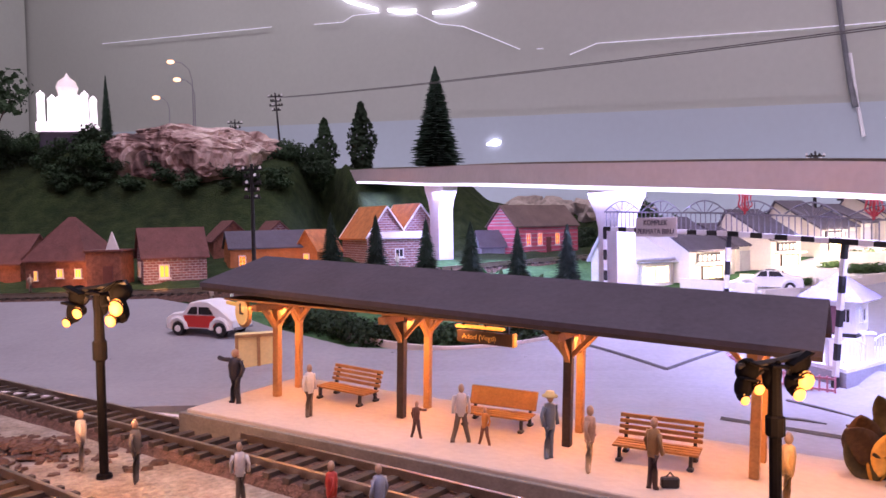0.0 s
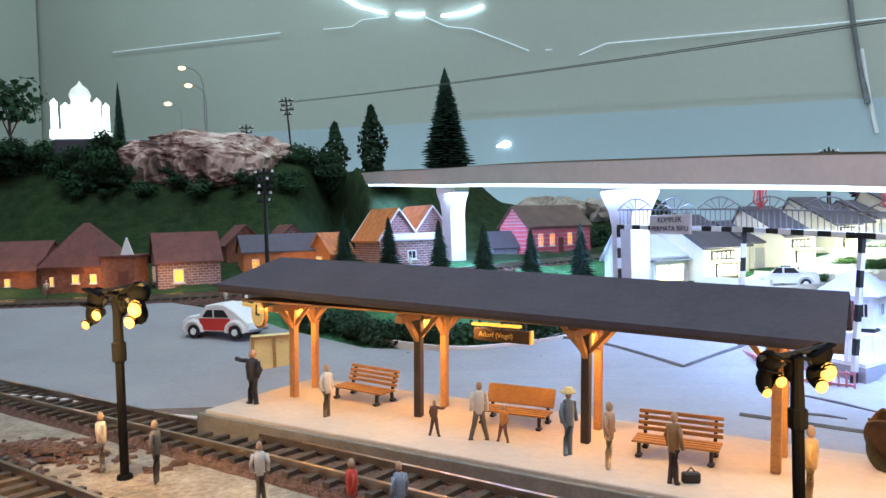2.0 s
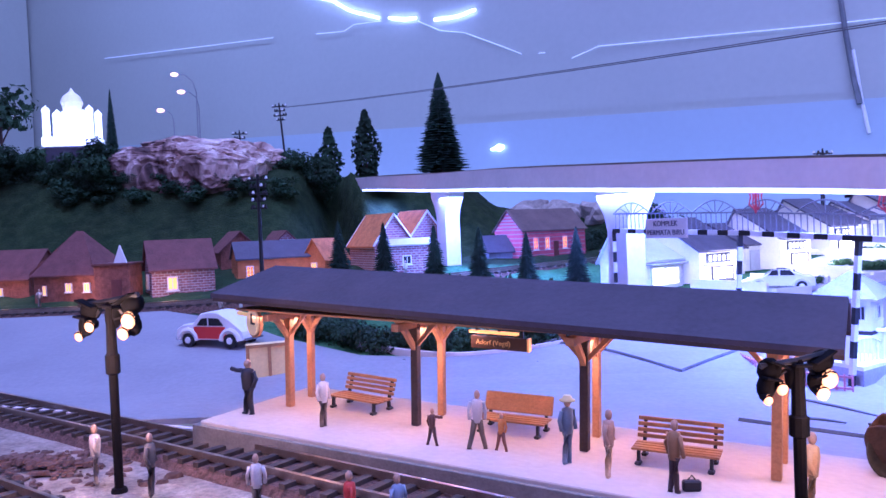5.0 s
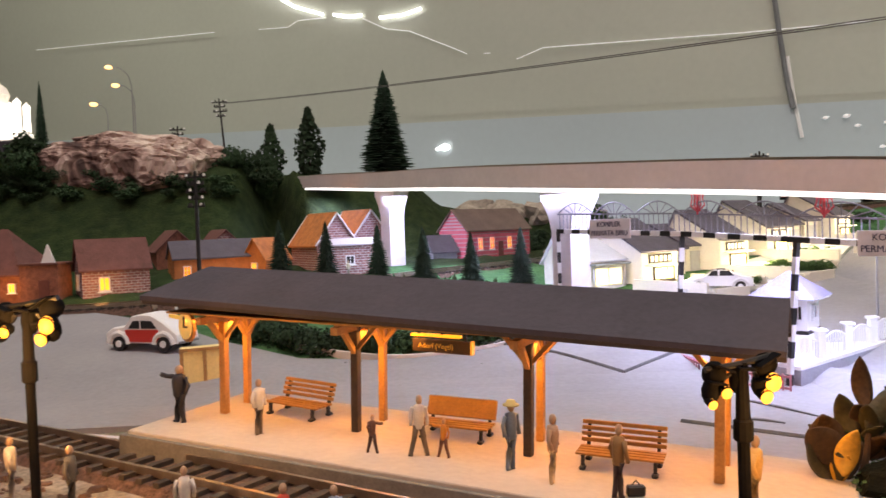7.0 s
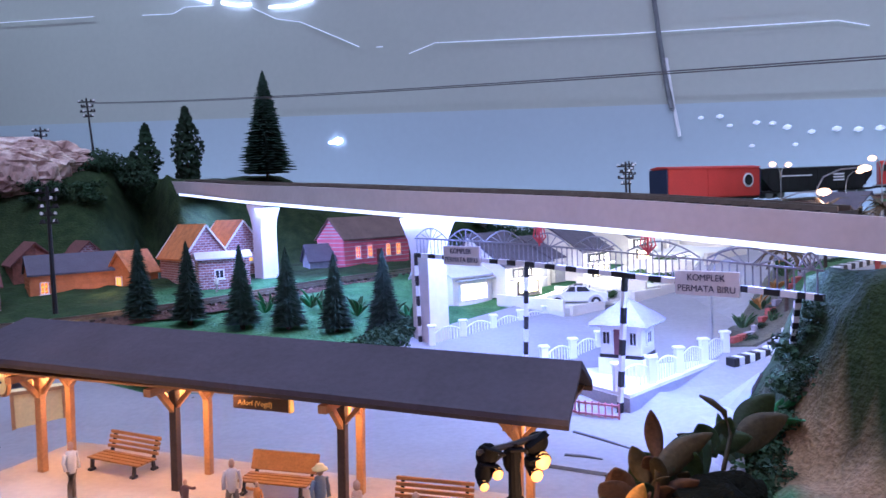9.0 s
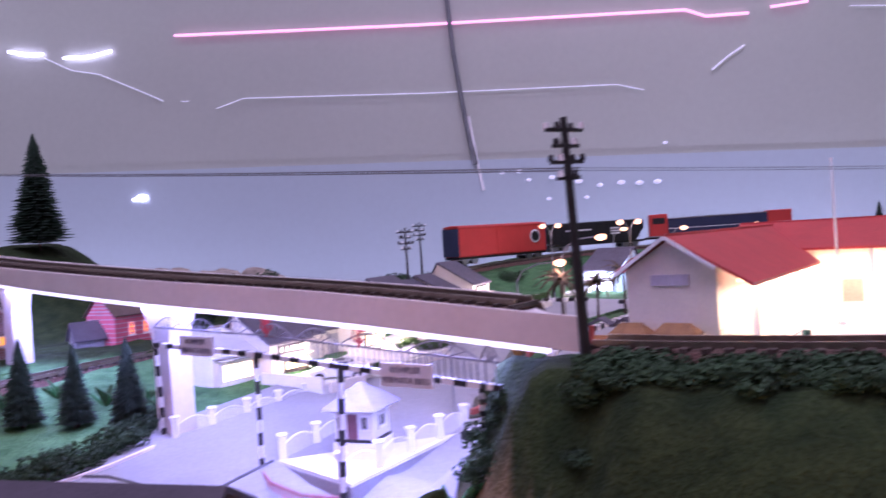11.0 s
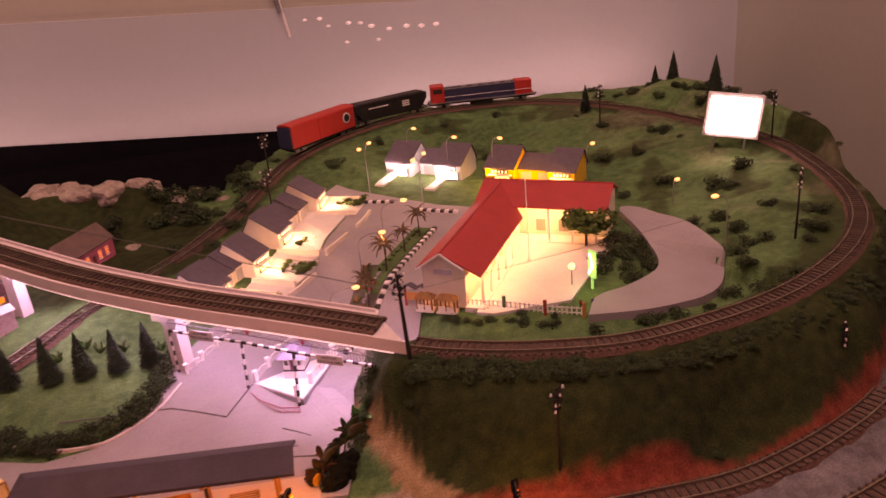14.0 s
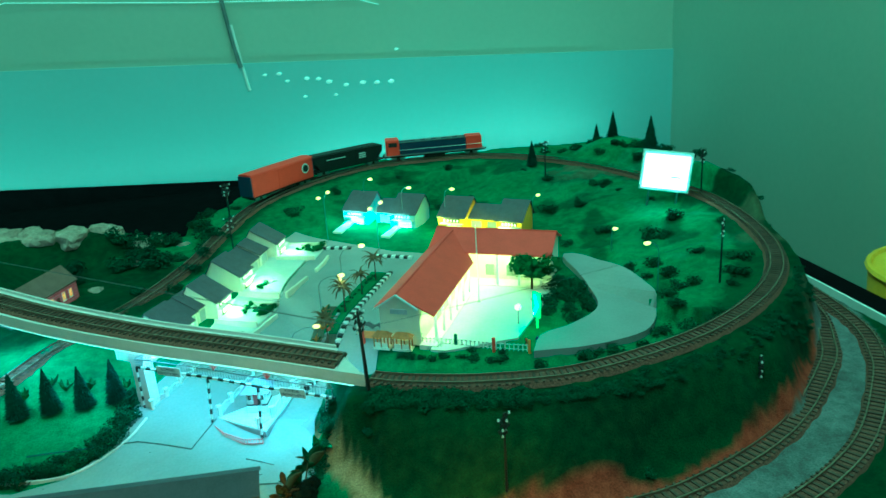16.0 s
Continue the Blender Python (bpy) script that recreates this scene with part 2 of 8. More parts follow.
# ---- mesh helpers ----
def mesh_of(name, bm, material, smooth=False):
    me = bpy.data.meshes.new(name)
    bm.to_mesh(me)
    bm.free()
    for mm in material if isinstance(material, (list, tuple)) else [material]:
        me.materials.append(mm)
    if smooth:
        for p in me.polygons:
            p.use_smooth = True
    return me


def part(name, bm, material, parent=None, label="", m=None, smooth=False):
    """Links a bmesh, or a mesh, as one object under a thing or a part."""
    me = bm if isinstance(bm, bpy.types.Mesh) else mesh_of(name, bm, material, smooth)
    ob = new(name, me)
    if m is not None:
        ob.matrix_basis = m
    if parent is not None:
        ob.parent = parent
    if label:
        ob["label"] = label
    return ob


def thing(name, m, label, category, group="", kind=""):
    ob = new(name)
    ob.empty_display_size = 0.01
    ob.matrix_basis = m
    return tagged(ob, label, category, group, kind)


def box(bm, x0, x1, y0, y1, z0, z1, bevel=0.0, m=None):
    g = bmesh.ops.create_cube(bm, size=1)
    vs = g["verts"]
    for v in vs:
        v.co = Vector(((x0 + x1) / 2 + v.co.x * (x1 - x0), (y0 + y1) / 2 + v.co.y * (y1 - y0), (z0 + z1) / 2 + v.co.z * (z1 - z0)))
    if bevel:
        es = list({e for v in vs for e in v.link_edges})
        r = bmesh.ops.bevel(bm, geom=es, offset=bevel, segments=1, affect="EDGES")
        vs = r["verts"]
    if m is not None:
        bmesh.ops.transform(bm, matrix=m, verts=list({v for v in vs if v.is_valid}))
    return bm


def boxed(*a, **k):
    return box(bmesh.new(), *a, **k)


def cyl(bm, r0, r1, z0, z1, seg=8, m=None):
    g = bmesh.ops.create_cone(bm, cap_ends=True, segments=seg, radius1=r0, radius2=max(r1, 1e-5), depth=z1 - z0)
    bmesh.ops.translate(bm, vec=(0, 0, (z0 + z1) / 2), verts=g["verts"])
    if m is not None:
        bmesh.ops.transform(bm, matrix=m, verts=g["verts"])
    return bm


def cyled(*a, **k):
    return cyl(bmesh.new(), *a, **k)


def ball(bm, r, m=None, sub=1, sx=1, sy=1, sz=1):
    g = bmesh.ops.create_icosphere(bm, subdivisions=sub, radius=r)
    for v in g["verts"]:
        v.co = Vector((v.co.x * sx, v.co.y * sy, v.co.z * sz))
    if m is not None:
        bmesh.ops.transform(bm, matrix=m, verts=g["verts"])
    return bm


def beam(bm, a, b, w, h=None):
    """A square bar from a to b."""
    a, b = Vector(a), Vector(b)
    d = b - a
    q = d.to_track_quat("Z", "Y").to_matrix().to_4x4()
    return box(bm, -w / 2, w / 2, -(h or w) / 2, (h or w) / 2, 0, d.length, m=Matrix.Translation(a) @ q)


def tube(bm, pts, r, seg=5):
    """A round rod along points."""
    rings = []
    for i, p in enumerate(pts):
        d = Vector(pts[min(i + 1, len(pts) - 1)]) - Vector(pts[max(i - 1, 0)])
        q = d.to_track_quat("Z", "Y").to_matrix()
        rr = r[i] if isinstance(r, (list, tuple)) else r
        rings.append([bm.verts.new(Vector(p) + q @ Vector((rr * math.cos(2 * math.pi * k / seg), rr * math.sin(2 * math.pi * k / seg), 0))) for k in range(seg)])
    for a, b in zip(rings, rings[1:]):
        for k in range(seg):
            bm.faces.new((a[k], a[(k + 1) % seg], b[(k + 1) % seg], b[k]))
    bm.faces.new(rings[0][::-1]), bm.faces.new(rings[-1])
    return bm


def prism(bm, pts, z0, z1):
    """A plan polygon drawn up from z0 to z1."""
    lo, hi = [bm.verts.new((x, y, z0)) for x, y in pts], [bm.verts.new((x, y, z1)) for x, y in pts]
    bm.faces.new(lo[::-1]), bm.faces.new(hi)
    for i in range(len(pts)):
        j = (i + 1) % len(pts)
        bm.faces.new((lo[i], lo[j], hi[j], hi[i]))
    bmesh.ops.recalc_face_normals(bm, faces=bm.faces[:])
    return bm


def profile(bm, pts, y0, y1):
    """An upright polygon of (x, z) drawn along y."""
    a, b = [bm.verts.new((x, y0, z)) for x, z in pts], [bm.verts.new((x, y1, z)) for x, z in pts]
    bm.faces.new(a), bm.faces.new(b[::-1])
    for i in range(len(pts)):
        j = (i + 1) % len(pts)
        bm.faces.new((b[i], b[j], a[j], a[i]))
    bmesh.ops.recalc_face_normals(bm, faces=bm.faces[:])
    return bm


def smooth_line(pts, step):
    """Catmull-Rom through points of any dimension, resampled at even steps."""
    p = np.array(pts, float)
    p = np.vstack([2 * p[0] - p[1], p, 2 * p[-1] - p[-2]])
    out = []
    for i in range(1, len(p) - 2):
        for u in np.linspace(0, 1, 24, endpoint=False):
            a, b, c, d = p[i - 1:i + 3]
            out.append(0.5 * (2 * b + (c - a) * u + (2 * a - 5 * b + 4 * c - d) * u * u + (3 * b - a - 3 * c + d) * u ** 3))
    out.append(p[-2])
    out = np.array(out)
    s = np.concatenate([[0], np.cumsum(np.linalg.norm(np.diff(out[:, :2], axis=0), axis=1))])
    t = np.linspace(0, s[-1], max(2, int(s[-1] / step) + 1))
    return np.stack([np.interp(t, s, out[:, k]) for k in range(out.shape[1])], 1)


def sideways(line):
    d = np.gradient(line[:, :2], axis=0)
    d /= np.linalg.norm(d, axis=1)[:, None]
    return np.stack([-d[:, 1], d[:, 0]], 1), d


def sweep(bm, line, section):
    """A closed section of (side, up) swept along a line of x, y, z."""
    nrm, _ = sideways(line)
    rings = [[bm.verts.new((p[0] + n[0] * s, p[1] + n[1] * s, p[2] + u)) for s, u in section] for p, n in zip(line, nrm)]
    k = len(section)
    for a, b in zip(rings, rings[1:]):
        for i in range(k):
            bm.faces.new((a[i], a[(i + 1) % k], b[(i + 1) % k], b[i]))
    bm.faces.new(rings[0]), bm.faces.new(rings[-1][::-1])
    bmesh.ops.recalc_face_normals(bm, faces=bm.faces[:])
    return bm


# ---- the lie of the land ----
UPPER = smooth_line([(0.30, 0.300, 0.0625), (0.322, 0.272, 0.0625), (0.371, 0.226, 0.0625), (0.449, 0.180, 0.0625), (0.584, 0.155, 0.0625), (0.718, 0.175, 0.063), (0.827, 0.237, 0.064),
                     (0.918, 0.353, 0.068), (0.960, 0.461, 0.071), (0.977, 0.640, 0.074), (0.950, 0.790, 0.075), (0.877, 0.900, 0.075), (0.726, 0.970, 0.075), (0.60, 0.968, 0.072),
                     (0.478, 0.926, 0.066), (0.390, 0.86, 0.056), (0.310, 0.785, 0.045), (0.225, 0.722, 0.037), (0.155, 0.685, 0.033), (0.100, 0.655, 0.031), (0.05, 0.615, 0.029),
                     (0.0, 0.585, 0.026), (-0.08, 0.562, 0.022), (-0.20, 0.55, 0.020), (-0.50, 0.54, 0.018)], 0.004)
LOOP = UPPER[(UPPER[:, 0] > 0.27)]


def smooth01(t):
    t = np.clip(t, 0, 1)
    return t * t * (3 - 2 * t)


def inside(poly, x, y):
    c = np.zeros(np.shape(x), bool)
    for (x0, y0), (x1, y1) in zip(poly, np.roll(poly, -1, 0)):
        with np.errstate(divide="ignore", invalid="ignore"):
            c ^= ((y0 > y) != (y1 > y)) & (x < (x1 - x0) * (y - y0) / (y1 - y0 + 1e-12) + x0)
    return c


LOOPPOLY = np.vstack([LOOP[::6, :2], [[0.27, 0.70], [0.16, 0.60], [0.22, 0.45]]])


def lumps(x, y, f, a):
    return a * (np.sin(f * x + 1.3 * np.sin(f * 0.7 * y)) * np.cos(f * 0.9 * y + 1.1 * np.sin(f * 0.6 * x)))


def land(x, y):
    """The ground's height; x and y may be arrays."""
    x, y = np.asarray(x, float), np.asarray(y, float)
    ramp = smooth01((x - 0.295) / 0.085)
    z = np.maximum(0.038 * ramp, np.clip(0.12 * (y - 0.40), 0, 0.036))
    z = z - 0.004 * (1 - smooth01((y - 0.37) / 0.06)) * (1 - ramp)
    flat = LOOP[::3]
    d = np.full(x.shape, 9.0)
    zt = np.zeros(x.shape)
    for p in flat:
        e = np.hypot(x - p[0], y - p[1])
        near = e < d
        d, zt = np.where(near, e, d), np.where(near, p[2], zt)
    inn = inside(LOOPPOLY, x, y)
    wide = np.where((x > 0.62), 0.20, np.where(y > 0.6, 0.13, 0.030))
    wide = np.where((x > 0.52) & (y > 0.55), 0.18, wide)
    hill_in = z + (zt - 0.004 - z) * (1 - smooth01((d - 0.015) / wide)) + lumps(x, y, 38, 0.004) * smooth01(d / 0.05) * smooth01((x - 0.60) / 0.08)
    wy = np.where(x > 0.60, smooth01((y - 0.30) / 0.14), np.where(y < 0.42, 0.0, 1.0))
    foot = -0.004 + (zt - 0.008) * wy
    reach = (0.055 - 0.022 * smooth01((x - 0.60) / 0.12)) * (1 - wy) + 0.16 * wy
    right = smooth01((x - 0.60) / 0.12)
    rim = np.where(y < 0.42, 0.034 - 0.012 * right + lumps(x, y, 55, 0.006) * (1 - right), 0.020)
    hill_out = foot + (zt - 0.004 - foot) * (1 - smooth01((d - rim) / reach))
    hill_out = hill_out + np.where(y > 0.42, 0.018 * np.exp(-((x - 1.06) ** 2 + (y - 0.66) ** 2) / 0.012) + lumps(x, y, 30, 0.006) * smooth01((d - 0.02) / 0.06), 0)
    far = smooth01((d - 0.014) / 0.022) * smooth01((x + y - 1.16) / 0.16) * (1 - 0.55 * smooth01((y - 0.45) / 0.12)) * (1 - smooth01((y - 0.68) / 0.10))
    hill_out = hill_out + np.where(x > 0.80, 0.036 * far, 0)
    out_side = (x > 0.235) & ((y < 0.42) | (x > 0.36))
    left_cut = smooth01((x - 0.246 - lumps(x, y, 90, 0.006)) / 0.034)
    z = np.where(inn, hill_in, np.where(out_side, z * 0 + hill_out * left_cut, z))
    # the hill behind the village
    back = smooth01((y - 0.70 - 0.10 * smooth01((x + 0.10) / 0.15)) / 0.17) * (1 - smooth01((x - 0.02) / 0.12))
    xd = 0.018 - 0.487 * (y - 0.664)
    back = back * (1 - smooth01((x + 0.130) / 0.05) * smooth01((xd + 0.010 - x) / 0.02))
    back = back * (1 - 0.12 * smooth01((x - xd) / 0.02))
    z = z + np.where(inn, 0, back * (0.10 + lumps(x, y, 24, 0.006)))
    z = z + 0.040 * np.exp(-((x + 0.385) ** 2 + (y - 0.87) ** 2) / 0.006)
    # the rocky crest before the gap along the wall
    uu, vv = 0.906 * x - 0.423 * y, 0.423 * x + 0.906 * y
    crest = np.exp(-((vv - 0.945) / 0.05) ** 2) * smooth01((uu + 0.36) / 0.06) * (1 - smooth01((uu + 0.20) / 0.10))
    z = z + np.where(inn, 0, crest * (0.040 + lumps(x, y, 60, 0.010)))
    return z


def land1(x, y):
    return float(land(np.array([x]), np.array([y]))[0])


def drape(name, pts, material, lift, label, category, cut=0.02, thick=0.003):
    """A plan polygon laid on the land as a sheet with an edge."""
    bm = bmesh.new()
    bm.faces.new([bm.verts.new((x, y, 0)) for x, y in pts])
    xs, ys = [p[0] for p in pts], [p[1] for p in pts]
    for k in np.arange(min(xs) + cut, max(xs), cut):
        bmesh.ops.bisect_plane(bm, geom=bm.verts[:] + bm.edges[:] + bm.faces[:], plane_co=(k, 0, 0), plane_no=(1, 0, 0))
    for k in np.arange(min(ys) + cut, max(ys), cut):
        bmesh.ops.bisect_plane(bm, geom=bm.verts[:] + bm.edges[:] + bm.faces[:], plane_co=(0, k, 0), plane_no=(0, 1, 0))
    vs = bm.verts[:]
    zz = land(np.array([v.co.x for v in vs]), np.array([v.co.y for v in vs]))
    for v, z in zip(vs, zz):
        v.co.z = z + lift
    if bm.faces[:] and sum(f.normal.z for f in bm.faces) < 0:
        bmesh.ops.reverse_faces(bm, faces=bm.faces[:])
    g = bmesh.ops.extrude_face_region(bm, geom=bm.faces[:])
    for v in g["geom"]:
        if isinstance(v, bmesh.types.BMVert):
            v.co.z += thick
    bmesh.ops.translate(bm, vec=(0, 0, -thick), verts=bm.verts[:])
    bmesh.ops.recalc_face_normals(bm, faces=bm.faces[:])
    return tagged(new(name, mesh_of(name, bm, material)), label, category, kind="structure")

# ---- setting: room, table, land ----
UD, VD = Vector((0.906, -0.423, 0)), Vector((0.423, 0.906, 0))


def uv(u, v, z=0.0):
    return UD * u + VD * v + Vector((0, 0, z))


def slab(name, pts, z0, z1, material, label, category="wall", kind="structure"):
    return tagged(new(name, mesh_of(name, prism(bmesh.new(), pts, z0, z1), material)), label, category, kind=kind)


def quad(u0, u1, v0, v1):
    return [tuple(uv(u, v)[:2]) for u, v in ((u0, v0), (u1, v0), (u1, v1), (u0, v1))]


slab("floor", quad(-2.3, 1.6, -2.0, 1.75), -0.95, -0.9, mat("floor_tile", (0.25, 0.23, 0.22), 0.5, var=0.15, scale=6), "dull grey tiled room floor", "floor")
slab("ceiling", quad(-2.3, 1.6, -2.0, 1.75), 1.85, 1.9, CEIL, "plain grey painted ceiling", "ceiling")
def light_edge(u):
    """The height of the slanting edge below which LED light colours the wall."""
    return 0.252 - 0.048 * (u + 0.06)


def sloping_slab(name, u0, u1, v0, v1, low, high, material, label, category="wall"):
    """A wall slab along u whose lower and upper edges are straight lines of u."""
    bm = bmesh.new()
    q = [bm.verts.new(uv(u, v, f(u))) for u in (u0, u1) for v in (v0, v1) for f in (low, high)]
    for f in ((0, 1, 3, 2), (4, 5, 7, 6), (0, 1, 5, 4), (2, 3, 7, 6), (0, 2, 6, 4), (1, 3, 7, 5)):
        bm.faces.new([q[i] for i in f])
    bmesh.ops.recalc_face_normals(bm, faces=bm.faces[:])
    return tagged(new(name, mesh_of(name, bm, material)), label, category, kind="structure")


BLACKFELT = mat("black_felt", (0.006, 0.006, 0.007), 1.0, var=0.3, scale=40, bump=0.1, spec=0.0)
sloping_slab("wall_north", -2.3, 1.04, 1.56, 1.61, light_edge, lambda u: 1.85, WALLUP, "grey-green painted room wall")
# no separate panel: this slab carries the painted LED light up to its edge
sloping_slab("wall_north_lower", -2.3, 1.04, 1.552, 1.61, lambda u: -0.9, light_edge, WALLLIT, "glossy lower wall with its blue LED light painted in")
# added black band; its sloping top is fitted to the camera's view
sloping_slab("baseboard", -1.0, 0.02, 1.5455, 1.5515, lambda u: -0.02, lambda u: 0.023 - 0.0686 * (u + 0.47), BLACKFELT, "black band along the foot of the wall, top sloped to the view", "baseboard")
slab("wall_east", quad(1.04, 1.09, -2.0, 1.61), -0.9, 1.85, WALLUP, "grey-green painted side wall", "wall")
slab("wall_west", quad(-2.3, -2.25, -2.0, 1.552), -0.9, 1.85, WALLUP, "grey-green painted side wall", "wall")
slab("wall_south", quad(-2.25, 1.04, -2.0, -1.95), -0.9, 1.85, WALLUP, "grey painted wall behind the viewer", "wall")
TABLE = (-1.05, 0.728, -0.06, 1.24)
slab("table", quad(-1.05, 0.80, -0.06, 1.551), -0.10, -0.02, BLACKFELT, "black-edged layout table", "table")


def build_land():
    step = 0.006
    us, vs = np.arange(TABLE[0], TABLE[1] + 1e-6, step), np.arange(TABLE[2], TABLE[3] + 1e-6, step)
    uu, vv = np.meshgrid(us, vs)
    xs, ys = UD.x * uu + VD.x * vv, UD.y * uu + VD.y * vv
    zs = land(xs, ys)
    rough = (lumps(xs, ys, 130, 0.0012) + lumps(xs + 0.3, ys, 310, 0.0006))
    bare = (ys < 0.40) & (xs < 0.24)
    zs = zs + np.where(bare, rough * 0.15, rough)
    zs[:, 0] = zs[:, -1] = zs[0, :] = -0.02
    verts = np.stack([xs.ravel(), ys.ravel(), zs.ravel()], 1)
    i = np.arange(len(verts)).reshape(xs.shape)
    faces = np.stack([i[:-1, :-1].ravel(), i[:-1, 1:].ravel(), i[1:, 1:].ravel(), i[1:, :-1].ravel()], 1)
    fu, fv = uu[:-1, :-1].ravel(), vv[:-1, :-1].ravel()
    faces = faces[fv < 0.985 + 0.26 * smooth01((fu + 0.10) / 0.20) + lumps(fu, fv, 50, 0.012)]
    me = bpy.data.meshes.new("ground")
    me.from_pydata(verts.tolist(), [], faces.tolist())
    me.materials.append(LANDMAT)
    x, y, z = verts.T
    d = np.full(len(verts), 9.0)
    for q in LOOP[::3]:
        d = np.minimum(d, np.hypot(x - q[0], y - q[1]))
    inn = inside(LOOPPOLY, x, y)
    wob = lumps(x, y, 70, 0.010) + lumps(x, y, 210, 0.004)
    scrub = np.where((~inn) & (y < 0.42) & (x > 0.24), 1.0, 0.0)
    scrub = np.maximum(scrub, np.where(inn, 0, smooth01((y - 0.66 + wob) / 0.03) * (1 - smooth01((x - 0.28) / 0.03))))
    scrub = np.maximum(scrub, np.where(inn, 0.8 * (1 - smooth01((d - np.where(y < 0.34, 0.034, 0.020) + 0.6 * wob) / 0.012)), 0.0))
    scrub = np.maximum(scrub, np.where(inn, 0, 0.9 * smooth01((-0.03 - x + wob) / 0.02) * smooth01((y - 0.53 + wob) / 0.01)))
    sand = smooth01((0.338 - (y + 0.47 * x) + 0.3 * wob) / 0.008) * (1 - smooth01((x - 0.25) / 0.01))
    d1, d2 = np.full(len(verts), 9.0), np.full(len(verts), 9.0)
    for q in L1[::3]:
        d1 = np.minimum(d1, np.hypot(x - q[0], y - q[1]))
    for q in L2[::3]:
        d2 = np.minimum(d2, np.hypot(x - q[0], y - q[1]))
    low = (~inn) & (x > 0.235) & (z < 0.02)
    grey = np.where(low, smooth01((0.072 - d1 - d2) / 0.010), 0.0)
    earth = np.where(low & (d1 < d2), smooth01((0.020 + 0.25 * wob + 0.020 * smooth01((0.46 - x) / 0.1) - d1) / 0.004), 0.0) * (1 - grey)
    plast = np.where((~inn) & (y < 0.40) & (z > -0.003), smooth01((x - 0.235) / 0.01) * (1 - smooth01((x - 0.253 - 0.3 * wob) / 0.007)) * (1 - 0.9 * smooth01((z - 0.036 - 0.5 * wob) / 0.014)), 0.0)
    plast = np.maximum(plast, np.where((~inn) & (y < 0.40) & (x > 0.235) & (x < 0.33), smooth01((d - 0.080 - 0.5 * wob - 0.45 * (x - 0.24)) / 0.008) * (1 - grey) * (1 - earth), 0.0))
    hillp = lumps(x + 0.11, y, 31, 1.0) + lumps(x, y + 0.2, 83, 0.5)
    scrub = np.maximum(scrub, np.where(inn & (x > 0.58) & (y > 0.25), 0.75 * smooth01((hillp - 0.35) / 0.4), 0.0))
    sand = np.maximum(sand, np.where((x > 0.74) & (y < 0.62), 0.15 * smooth01((-hillp - 0.35) / 0.35) * smooth01((0.14 - d) / 0.05), 0.0))
    sand = np.maximum(sand, 0.45 * np.exp(-((x - 1.05) ** 2 + (y - 0.66) ** 2) / 0.02) * smooth01(0.5 + hillp))
    for nm, val in (("scrub", scrub), ("sand", sand), ("earth", earth), ("plaster", plast), ("grey", grey)):
        me.attributes.new(nm, "FLOAT", "POINT").data.foreach_set("value", val.astype(np.float32))
    me.polygons.foreach_set("use_smooth", np.ones(len(faces), bool))
    me.update()
    return tagged(new("ground", me), "sculpted model landscape with green flocked slopes", "ground", kind="structure")


# streets
A36, B36 = Vector((0.809, 0.588, 0)), Vector((-0.588, 0.809, 0))


def ab(a, b, z=0.0):
    """Town coordinates: a along the street, b to its left, from the red house's front gable."""
    return Vector((0.381, 0.376, 0)) + A36 * a + B36 * b + Vector((0, 0, z))


drape("road", [(-0.55, 0.53), (-0.30, 0.415), (-0.06, 0.345), (0.02, 0.352), (0.20, 0.245), (0.222, 0.275), (0.240, 0.315), (0.262, 0.350), (0.280, 0.352), (0.318, 0.352), (0.345, 0.372), (0.362, 0.392),
               (0.528, 0.514), (0.545, 0.536), (0.57, 0.50), (0.60, 0.52), (0.535, 0.625), (0.475, 0.80), (0.44, 0.775), (0.465, 0.712), (0.281, 0.535), (0.225, 0.560), (0.142, 0.498),
               (0.108, 0.445), (0.06, 0.425), (0.02, 0.432), (-0.03, 0.47), (-0.07, 0.51), (-0.13, 0.545), (-0.25, 0.545), (-0.55, 0.60)], ROAD, 0.0022, "worn grey painted street", "road", 0.012)
drape("road_loop", [tuple(p) for p in smooth_line([(0.458, 0.262), (0.508, 0.232), (0.567, 0.217), (0.613, 0.238), (0.652, 0.281), (0.679, 0.339), (0.690, 0.414), (0.666, 0.428), (0.643, 0.380), (0.622, 0.345),
                    (0.581, 0.291), (0.530, 0.280), (0.490, 0.284), (0.458, 0.262)], 0.012)[:-1]], ROAD, 0.0078, "pale grey curving driveway", "road", 0.010, 0.008)
drape("courtyard", [tuple(ab(a, b)[:2]) for a, b in ((-0.01, -0.034), (0.19, -0.034), (0.19, -0.135), (0.03, -0.115), (-0.01, -0.05))], mat("courtyard_paving", (0.62, 0.62, 0.60), 0.8, var=0.1, scale=40),
      0.0034, "pale paved school courtyard", "courtyard")


drape("forecourt", [(0.224, 0.562), (0.281, 0.538), (0.372, 0.627), (0.461, 0.713), (0.440, 0.772), (0.412, 0.752), (0.342, 0.672), (0.290, 0.625)], mat("yard_paving", (0.66, 0.66, 0.62), 0.8, var=0.1, scale=60),
      0.0026, "pale paved forecourt before the terraced houses", "forecourt", 0.012)


